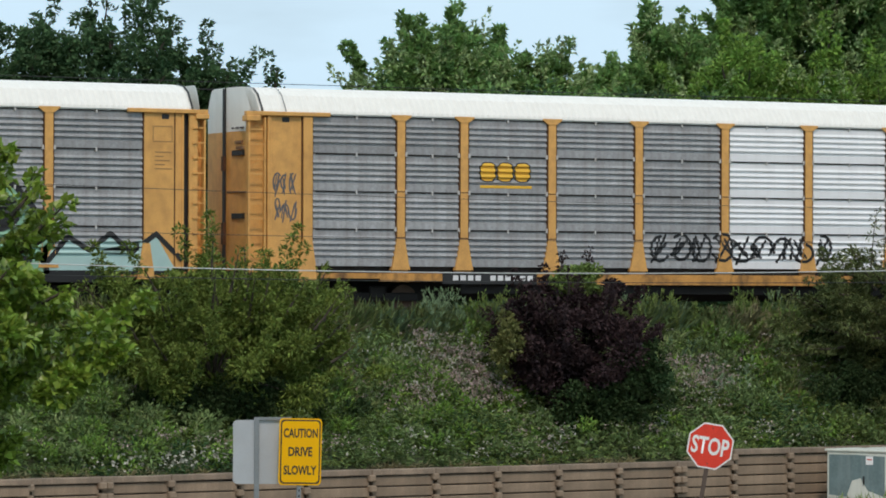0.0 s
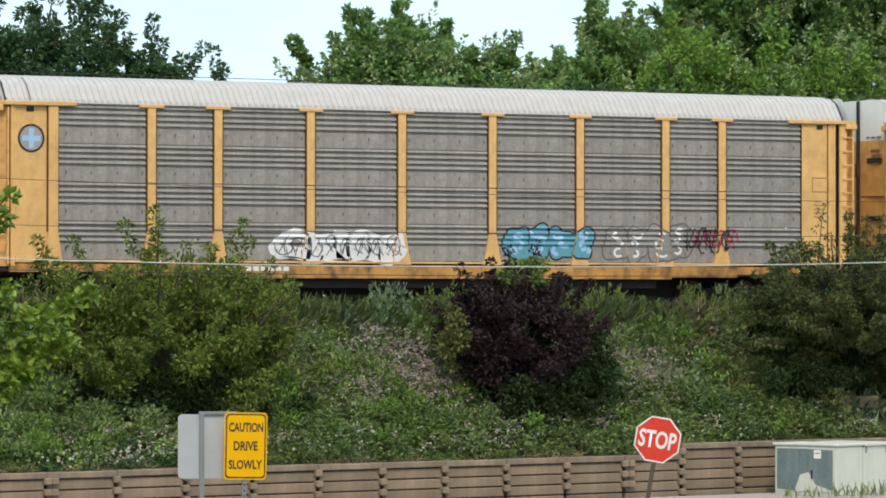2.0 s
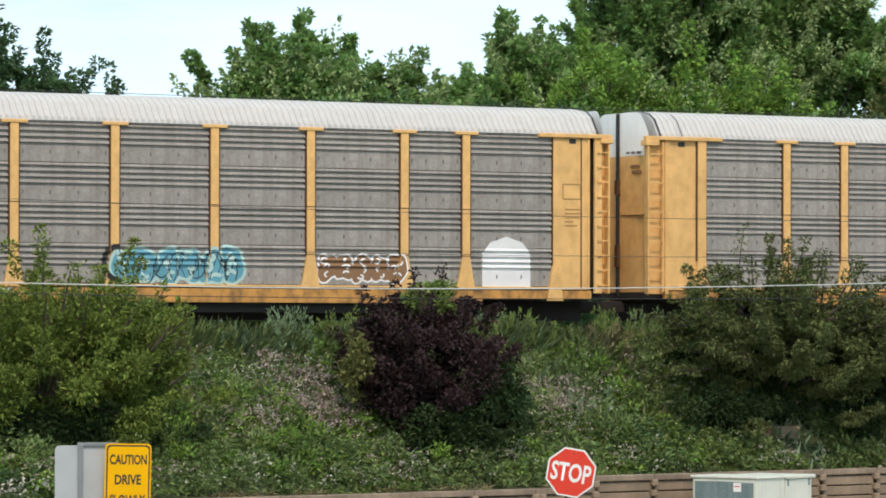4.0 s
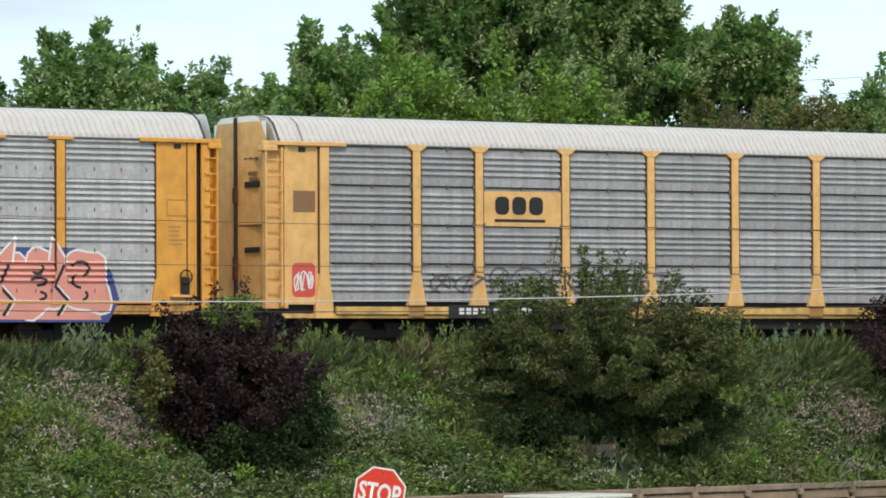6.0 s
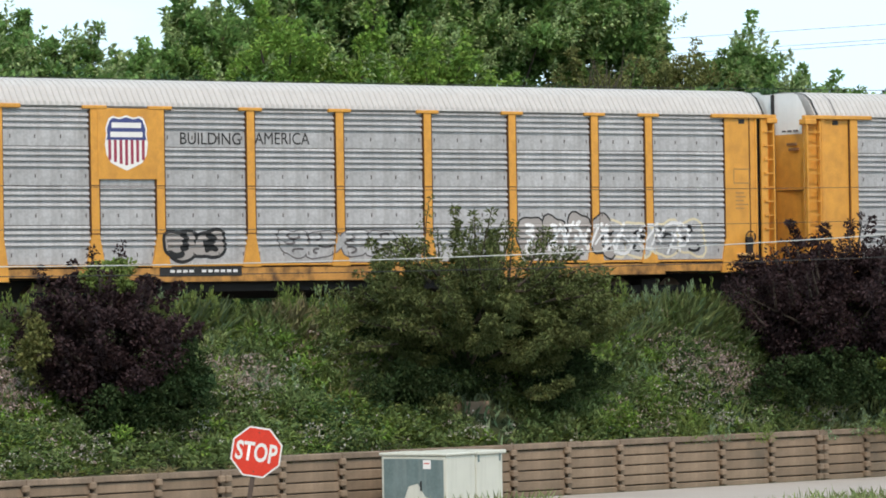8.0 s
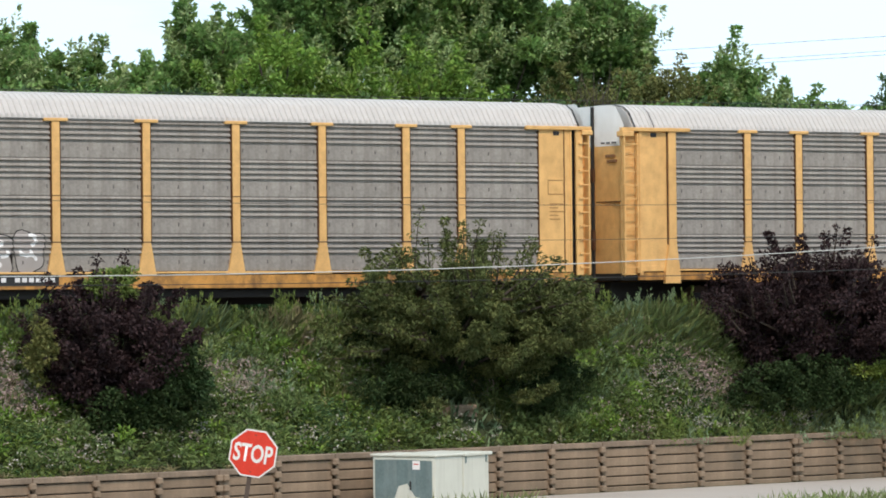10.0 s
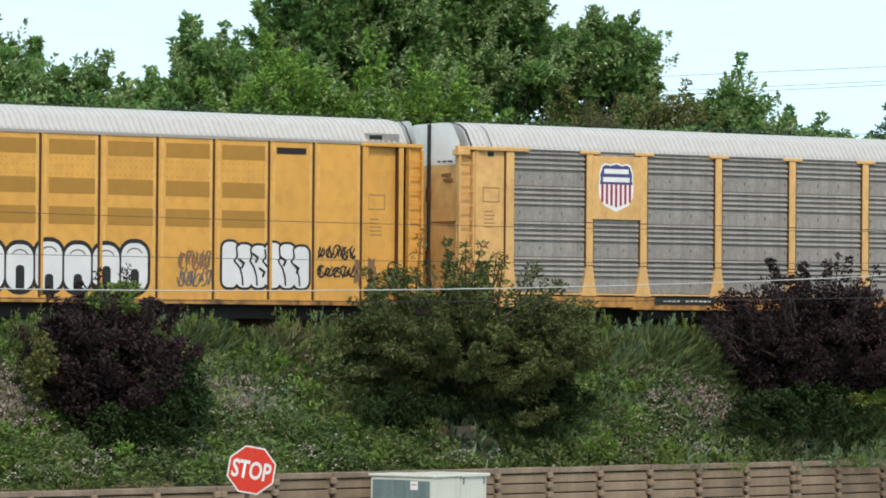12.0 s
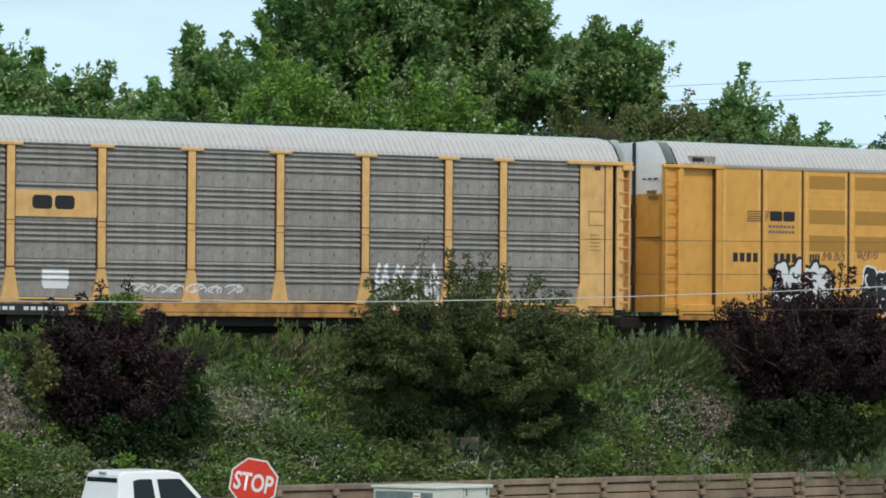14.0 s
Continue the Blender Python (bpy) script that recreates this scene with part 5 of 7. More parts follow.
for i, (a, b, t) in enumerate(lobes[:-1]):
    line = [(b - 0.05, t - 0.12), (b - 0.02, 2.2), (b - 0.12 + 0.05 * (i % 2), 2.08), (b + 0.06, 1.9), (b + 0.14, 1.66), (b + 0.16, 1.42)]
    paint(car_m, F_, "spray_line", outline(*stroke(line, 0.055)), INK, 3)
for x, z in ((35.95, 2.12), (36.4, 2.28), (36.62, 1.88), (37.3, 2.2), (37.72, 2.0)):
    paint(car_m, F_, "spray_line", outline(*stroke([(x, z), (x + 0.16, z - 0.1), (x + 0.1, z - 0.22)], 0.07)), INK, 4)
scrawl(car_m, F_, 38.5, 39.8, 1.65, 2.0, INK, 5, 0.05, 82)
scrawl(car_m, F_, 38.5, 39.8, 2.15, 2.55, INK, 5, 0.05, 83)
for i, (a, b, z) in enumerate(((5.9, 6.8, 2.7), (7.3, 8.1, 2.75), (9.2, 10.1, 2.72), (10.9, 12.1, 2.68))):
    scrawl(car_m, F_, a, b, z, z + 0.3, BROWN, 4, 0.035, 84 + i)
paint(car_m, F_, "emblem_bar", outline(*[rect(3.1, 3.95 - 0.03 * i, 4.12 - 0.07 * i, 4.15 - 0.07 * i) for i in range(5)]), INK, 1)
for a, b in ((3.95, 4.42), (4.46, 4.9)):
    paint(car_m, F_, "emblem_block", outline(rounded(a, b, 3.86, 4.16, 0.2)), INK, 1)
number_bars(car_m, F_, 3.89, 4.9, 3.66, 3.74, GREYINK, (7,), 1)
number_bars(car_m, F_, 3.89, 4.9, 3.50, 3.58, GREYINK, (8,), 1)
for a, b in ((2.54, 3.54), (4.08, 5.0), (5.46, 5.87)):
    number_bars(car_m, F_, a, b, 2.63, 2.90, INK, (4,), 1)
data_marks(car_m, F_, 40.3, 3.3, 90)
scrawl(car_m, F_, 39.75, 40.5, 1.35, 2.2, BROWN, 6, 0.10, 91)



def handbrake(car, x):
    wheel = part("handbrake", tube(bmesh.new(), [(x + 0.17 * math.cos(radians(a)), FRONT - 0.10, 1.95 + 0.17 * math.sin(radians(a))) for a in range(0, 361, 30)], 0.022, 6), DARK, car, "dark handbrake wheel")
    part("gear_box", box(bmesh.new(), x - 0.12, x + 0.12, FRONT - 0.08, FRONT + 0.02, 1.45, 1.95, 0.02), DARK, wheel)
    part("step", box(bmesh.new(), x - 0.42, x + 0.10, FRONT - 0.14, FRONT + 0.02, 1.42, 1.49, 0.01), YELLOW_PALE, wheel)


for car in (car_f, car_g, car_h, car_k):
    handbrake(car, 25.95)
handbrake(car_m, 40.95)


# ---- signs and cabinet by the street ----
def upright_letters(text, width, height, x, z, y, mat, parent, name, fat=0.02):
    bm = lettering(text, x - width / 2, x + width / 2, z, z + height, fat)
    bmesh.ops.triangulate(bm, faces=bm.faces)
    for v in bm.verts:
        v.co.y = y
    for f in bm.faces:
        f.normal_update()
        if f.normal.y > 0:
            f.normal_flip()
    return part(name, bm, mat, parent)


def octagon(r):
    return [(r * math.cos(radians(22.5 + 45 * i)), r * math.sin(radians(22.5 + 45 * i))) for i in range(8)]


def stop_sign():
    sign = tagged(new("stop_sign"), "faded red octagonal stop sign on a leaning rusty post", "road sign")
    h = 2.37
    part("post", box(bmesh.new(), -0.045, 0.045, 0.02, 0.075, -0.3, h + 0.3, 0.008), POST_RUST, sign, "brown rusted post")
    plate = part("plate", slab(bmesh.new(), [(x, z + h) for x, z in octagon(0.495)], -0.004, 0.004), SIGN_WHITE, sign, "octagonal sign plate")
    bm = bmesh.new()
    bm.faces.new([bm.verts.new((x, -0.007, z + h)) for x, z in octagon(0.462)])
    part("red_face", bm, SIGN_RED, plate)
    upright_letters("STOP", 0.76, 0.36, 0, h - 0.18, -0.010, SIGN_WHITE, plate, "lettering", 0.026)
    for z in (h + 0.36, h - 0.36):
        bm = bmesh.new()
        bm.faces.new([bm.verts.new((x, -0.012, zz)) for x, zz in disc(0, z, 0.014, n=8)])
        part("bolt", bm, POST_RUST, plate)
    sign.matrix_basis = pose(43.95, 73.75, 0, 0, 0, -31) @ pose(0, 0, 0, 0, 9.5, 0)
    return sign


stop_sign()


def caution_sign():
    sign = tagged(new("caution_sign"), "bright yellow caution sign with black border on perforated post", "road sign")
    h, w = 1.19, 0.80
    zc = 2.56
    bm = box(bmesh.new(), -0.035, 0.035, 0.01, 0.05, -0.3, zc + 0.3)
    part("post", bm, POST_STEEL, sign, "perforated galvanised post")
    for i in range(12):
        part("hole", box(bmesh.new(), -0.012, 0.012, 0.006, 0.012, 0.95 + i * 0.1, 0.99 + i * 0.1), BLACK, sign)
    def loops(k):
        return rounded(-w / 2 + k, w / 2 - k, zc - h / 2 + k, zc + h / 2 - k, 0.09)
    plate = part("plate", slab(bmesh.new(), loops(0), -0.004, 0.004), SIGN_YELLOW, sign)
    for name, k, y, m in (("border", 0.025, -0.007, BLACK), ("face", 0.05, -0.010, SIGN_YELLOW)):
        bm = bmesh.new()
        bm.faces.new([bm.verts.new((x, y, z)) for x, z in loops(k)])
        part(name, bm, m, plate)
    for text, wd, z in (("CAUTION", 0.64, zc + 0.25), ("DRIVE", 0.45, zc - 0.08), ("SLOWLY", 0.62, zc - 0.41)):
        upright_letters(text, wd, 0.165, 0, z, -0.013, BLACK, plate, "lettering", 0.028)
    sign.matrix_basis = pose(32.54, 68.3, 0, 0, 0, -7) @ pose(0, 0, 0, 0, 1.2, 0)
    back = tagged(new("sign_board"), "grey aluminium back of a rectangular sign on steel post", "road sign")
    part("post", box(bmesh.new(), -0.045, 0.045, -0.06, 0.0, -0.3, 3.14, 0.006), POST_STEEL, back, "dark galvanised post")
    part("plate", slab(bmesh.new(), rounded(-0.42, 0.78, 1.98, 3.12, 0.07), 0.0, 0.006), ALU, back)
    part("brace", box(bmesh.new(), -0.05, 0.62, -0.05, 0.0, 3.12, 3.17), POST_STEEL, back)
    back.matrix_basis = pose(31.95, 68.75, 0, 0, 0, -22)


caution_sign()


def cabinet():
    """Two utility cabinets side by side on the verge."""
    ang = math.degrees(math.atan2(0.374, 0.927))
    main = tagged(new("utility_cabinet"), "pale grey-green steel utility cabinet with patched door", "utility cabinet")
    part("body", box(bmesh.new(), 0, 1.25, 0, 1.95, 0, 1.30, 0.02), CAB_PALE, main)
    part("lid", box(bmesh.new(), -0.05, 1.27, -0.05, 2.0, 1.30, 1.37, 0.02), CAB_PALE, main)
    door = part("door", box(bmesh.new(), -0.025, 0.0, 0.04, 1.91, 0.10, 1.27, 0.008), CAB_PALE, main, "door with dark repainted patches")
    patch = [(0.08, 0.14), (0.08, 1.2), (1.0, 1.23), (1.86, 1.22), (1.86, 0.16), (1.3, 0.12), (1.12, 0.55), (0.85, 0.62), (0.62, 0.3)]
    bm = bmesh.new()
    bm.faces.new([bm.verts.new((-0.030, y, z)) for y, z in patch])
    bmesh.ops.triangulate(bm, faces=bm.faces)
    part("paint_patch", bm, CAB_DARK, door, "blue-grey repainted patch")
    part("label", box(bmesh.new(), -0.036, -0.03, 0.45, 0.68, 0.98, 1.2), SIGN_WHITE, door, "white warning label")
    part("label_bar", box(bmesh.new(), -0.040, -0.036, 0.49, 0.64, 1.10, 1.13), RED, door)
    part("handle", box(bmesh.new(), -0.07, -0.03, 0.72, 0.76, 0.45, 0.68, 0.01), BLACK, door, "black handle")
    main.matrix_basis = pose(61.46, 93.0, 0, 0, 0, ang)
    other = tagged(new("utility_cabinet"), "smaller pale cabinet with an overhanging lid", "utility cabinet")
    part("body", box(bmesh.new(), 0, 1.18, 0, 1.6, 0, 1.28, 0.02), CAB_PALE, other)
    part("lid", box(bmesh.new(), -0.01, 1.28, -0.06, 1.65, 1.28, 1.37, 0.02), CAB_PALE, other)
    for x in (0.1, 1.05):
        part("clasp", box(bmesh.new(), x - 0.03, x + 0.03, -0.02, 0.01, 1.10, 1.28), CAB_DARK, other)
    other.matrix_basis = pose(61.46 + 1.29 * math.cos(radians(ang)), 93.0 + 1.29 * math.sin(radians(ang)), 0, 0, 0, ang)


cabinet()


# ---- pickup ----
def pickup():
    """White extended-cab pickup, nose towards +x, standing on z 0."""
    truck = tagged(new("pickup_truck"), "white extended-cab pickup with dark tinted rear window", "pickup truck")
    def loft(sections, name, mat):
        bm = bmesh.new()
        rings = []
        for x, half, z0, z1, top in sections:
            rings.append([bm.verts.new(p) for p in ((x, -half, z0), (x, -half, z1), (x, -top, z1 + 0.02), (x, top, z1 + 0.02), (x, half, z1), (x, half, z0))])
        for a, b in zip(rings, rings[1:]):
            for k in range(5):
                bm.faces.new((a[k], b[k], b[k + 1], a[k + 1]))
            bm.faces.new((a[5], b[5], b[0], a[0]))
        bm.faces.new(rings[0][::-1])
        bm.faces.new(rings[-1])
        bmesh.ops.recalc_face_normals(bm, faces=bm.faces)
        return part(name, bm, mat, truck)
    loft([(-2.55, 0.93, 0.6, 1.18, 0.9), (-0.02, 0.96, 0.5, 1.2, 0.93), (2.25, 0.96, 0.5, 1.2, 0.93), (3.3, 0.94, 0.5, 1.16, 0.85), (3.45, 0.88, 0.55, 1.0, 0.8)], "body", CAR_WHITE)
    bm = bmesh.new()
    prof = [(-0.02, 1.2, 0.94), (0.10, 1.93, 0.76), (0.25, 2.02, 0.70), (1.45, 2.03, 0.70), (1.75, 1.96, 0.73), (2.45, 1.2, 0.92)]
    near = [bm.verts.new((x, -h, z)) for x, z, h in prof]
    far = [bm.verts.new((x, h, z)) for x, z, h in prof]
    for k in range(len(prof) - 1):
        bm.faces.new((near[k], near[k + 1], far[k + 1], far[k]))
    bm.faces.new(near)
    bm.faces.new(far[::-1])
    bmesh.ops.recalc_face_normals(bm, faces=bm.faces)
    bmesh.ops.bevel(bm, geom=[e for e in bm.edges if abs(e.verts[0].co.y - e.verts[1].co.y) < 0.3], offset=0.05, segments=2, affect='EDGES', profile=0.5)
    cab = part("cab", bm, CAR_WHITE, truck)
    def at(x, z, side=-1):
        t = (z - 1.2) / 0.8
        return (x, side * (0.945 - 0.24 * t + 0.012), z)
    for side in (-1, 1):
        for name, pts in (("side_window", [(0.42, 1.25), (1.0, 1.25), (0.96, 1.83), (0.46, 1.83)]), ("door_window", [(1.14, 1.25), (2.22, 1.25), (1.72, 1.83), (1.10, 1.83)])):
            bm = bmesh.new()
            f = bm.faces.new([bm.verts.new(at(x, z, side)) for x, z in pts])
            part(name, bm, GLASS, cab, "dark tinted window")
    bm = bmesh.new()
    bm.faces.new([bm.verts.new(p) for p in ((0.005, -0.82, 1.26), (0.085, -0.70, 1.86), (0.085, 0.70, 1.86), (0.005, 0.82, 1.26))])
    part("rear_window", bm, GLASS, cab, "dark tinted rear window")
    bm = bmesh.new()
    bm.faces.new([bm.verts.new(p) for p in ((2.40, -0.82, 1.28), (1.83, -0.66, 1.92), (1.83, 0.66, 1.92), (2.40, 0.82, 1.28))])
    part("windscreen", bm, GLASS, cab)
    part("brake_lamp", box(bmesh.new(), 0.06, 0.12, -0.14, 0.14, 1.93, 1.985, 0.01), POST_STEEL, cab)
    part("mirror", box(bmesh.new(), 2.15, 2.28, -1.16, -0.95, 1.22, 1.42, 0.03), BLACK, truck)
    part("mirror", box(bmesh.new(), 2.15, 2.28, 0.95, 1.16, 1.22, 1.42, 0.03), BLACK, truck)
    for x in (-1.6, 2.55):
        for y in (-0.82, 0.82):
            bm = bmesh.new()
            bmesh.ops.create_cone(bm, cap_ends=True, segments=24, radius1=0.39, radius2=0.39, depth=0.26, matrix=Matrix.Translation((x, y, 0.39)) @ Matrix.Rotation(radians(90), 4, 'X'))
            w = part("wheel", bm, RUBBER, truck)
            bm = bmesh.new()
            bmesh.ops.create_cone(bm, cap_ends=True, segments=18, radius1=0.22, radius2=0.2, depth=0.28, matrix=Matrix.Translation((x, y, 0.39)) @ Matrix.Rotation(radians(90), 4, 'X'))
            part("rim", bm, ALU, w)
    return truck


truck = pickup()


# ---- wires ----
def pole(x, y, h):
    p = tagged(new("utility_pole"), "weathered grey wooden utility pole with crossarm", "utility pole")
    part("shaft", tube(bmesh.new(), [(0, 0, -0.5), (0, 0, h)], [0.17, 0.12], 10), BARK, p)
    part("crossarm", box(bmesh.new(), -0.05, 0.05, -1.2, 1.2, h - 0.9, h - 0.75), BARK, p)
    p.location = (x, y, 0 if y < 92 else 4.0)


def wire(y, height, r, mat, label, x0=-12.0, x1=128.0):
    bm = bmesh.new()
    pts = [(x, y, EYE + height(x)) for x in [x0 + (x1 - x0) * i / 48 for i in range(49)]]
    tube(bm, pts, r, 5)
    tagged(link("overhead_wire", bm, mat), label, "cable")


for x in (-12.0, 128.0):
    pole(x, 80.0, 13.0)
    pole(x, 112.0, 9.0)
    pole(x, 145.0, 12.0)
wire(80.0, lambda x: 0.55 + 0.00115 * (x - 43) ** 2, 0.012, WIRE_PALE, "pale aluminium cable sagging across the view")
wire(80.2, lambda x: 0.36 + 0.0006 * (x - 45) ** 2, 0.009, WIRE_DARK, "thin dark cable sagging across the view")
wire(79.6, lambda x: 2.05 + 0.0006 * (x - 52) ** 2, 0.006, WIRE_DARK, "very thin dark cable across the view")
wire(79.8, lambda x: 1.25 + 0.0005 * (x - 47) ** 2, 0.006, WIRE_DARK, "very thin dark cable across the view")
wire(112.0, lambda x: 6.05 + 0.0001 * (x - 60) ** 2, 0.014, WIRE_DARK, "dark cable running behind the train")
wire(112.2, lambda x: 6.28 + 0.0001 * (x - 60) ** 2, 0.010, WIRE_DARK, "dark cable running behind the train")
for k in (0.0, 0.17, 0.8):
    wire(145.0, lambda x: 6.6 + k + 0.075 * (x - 67), 0.009, WIRE_DARK, "thin power line far behind the trees")


# ---- plants ----
def leaf_mesh(name, at, way, length, width, mat, parent=None, droop=0.25, seed=0):
    """Many small folded leaves: four corners each, from a base along its own way."""
    rng = np.random.default_rng(seed)
    n = len(at)
    way = way / np.linalg.norm(way, axis=1)[:, None]
    ref = rng.normal(size=(n, 3)) * 0.55 + np.array([0.0, 0.0, 1.0])
    side = np.cross(way, ref)
    side /= np.linalg.norm(side, axis=1)[:, None] + 1e-9
    up = np.cross(side, way)
    length, width = np.asarray(length).reshape(-1, 1) * np.ones((n, 1)), np.asarray(width).reshape(-1, 1) * np.ones((n, 1))
    mid = at + way * length * 0.45
    tip = at + way * length - up * length * droop
    v = np.stack([at, mid + side * width / 2 + up * width * 0.2, tip, mid - side * width / 2 + up * width * 0.2], 1).reshape(-1, 3)
    me = bpy.data.meshes.new(name)
    me.vertices.add(4 * n)
    me.vertices.foreach_set("co", v.astype(np.float32).ravel())
    base = np.arange(n)[:, None] * 4
    tri = np.concatenate([base + np.array([[0, 1, 2]]), base + np.array([[0, 2, 3]])], 1).reshape(-1)
    me.loops.add(6 * n)
    me.loops.foreach_set("vertex_index", tri.astype(np.int32))
    me.polygons.add(2 * n)
    me.polygons.foreach_set("loop_start", np.arange(0, 6 * n, 3, dtype=np.int32))
    me.materials.append(mat)
    me.update(calc_edges=True)
    ob = new(name, me)
    if parent is not None:
        ob.parent = parent
    return ob


def clumps_in(rng, centre, radii, count, hollow=0.45, rough=0.22):
    """Clump centres in an uneven ball, most of them near its skin."""
    out = []
    c = np.array(centre)
    ph = rng.uniform(0, 50)
    while len(out) < count:
        d = rng.normal(size=3)
        d /= np.linalg.norm(d)
        k = rng.uniform(hollow, 1.0) ** 0.7
        bumpy = 1 + rough * 2 * noise.noise((d[0] * 1.8 + ph, d[1] * 1.8, d[2] * 1.8))
        out.append(c + d * np.array(radii) * k * bumpy)
    return np.array(out)


def foliage(rng, centres, radius, per, spread=0.75):
    """Leaf bases and ways round clump centres."""
    n = len(centres)
    r = rng.uniform(0.6, 1.25, size=(n, 1, 1)) * radius
    d = rng.normal(size=(n, per, 3))
    d /= np.linalg.norm(d, axis=2)[:, :, None]
    k = rng.uniform(0.15, 1.0, size=(n, per, 1)) ** 0.6
    squash = np.array([1.0, 1.0, spread])
    at = centres[:, None, :] + d * k * r * squash
    way = d + np.array([0, 0, 0.35]) + rng.normal(size=d.shape) * 0.5
    return at.reshape(-1, 3), way.reshape(-1, 3)


def boughs(bm, rng, centre, radii, count, length, per, lean):
    """Long leafy branches that reach out of a crown, with gaps between them."""
    c, r = np.array(centre), np.array(radii)
    nodes, lead = [], []
    for i in range(count):
        th = radians(rng.uniform(-15, 195))
        d = np.array([math.cos(th), rng.uniform(-1.3, 0.25), math.sin(th)])
        d /= np.linalg.norm(d)
        root = c + d * r * rng.uniform(0.70, 1.0)
        way = d * np.array([0.8, 0.5, 0.4]) + np.array([0, 0, lean]) + rng.normal(size=3) * 0.12
        way /= np.linalg.norm(way)
        far = length * rng.uniform(0.6, 1.2)
        curve = [root + way * far * u + np.array([0, 0, 0.16 * far * u * u]) for u in (0.0, 0.35, 0.7, 1.0)]
        tube(bm, [tuple(p) for p in curve], [0.045, 0.032, 0.02, 0.008], 5)
        for u in np.arange(0.05, 1.02, 0.17 / max(far, 0.6)):
            nodes.append(root + way * far * u + np.array([0, 0, 0.16 * far * u * u]) + rng.normal(size=3) * 0.12 * (1.1 - u))
            lead.append(way)
    nodes, lead = np.array(nodes), np.array(lead)
    at, out = foliage(rng, nodes, 0.165, per)
    return at, out * 0.8 + np.repeat(lead, per, axis=0) * 0.8


def limbs(bm, rng, foot, fork, centres, thick, count):
    """A tapered trunk that forks into limbs reaching for some of the clumps."""
    f, k = Vector(foot), Vector(fork)
    tube(bm, [f - Vector((0, 0, 0.4)), f.lerp(k, 0.5) + Vector((rng.uniform(-.1, .1), 0, 0)), k], [thick * 1.25, thick, thick * 0.8], 9)
    for i in rng.choice(len(centres), min(count, len(centres)), replace=False):
        c = Vector(centres[i])
        m = k.lerp(c, 0.5) + Vector((rng.uniform(-.3, .3), rng.uniform(-.3, .3), rng.uniform(0.0, 0.4)))
        tube(bm, [k - Vector((0, 0, 0.1)), m, c], [thick * 0.5, thick * 0.28, thick * 0.06], 6)


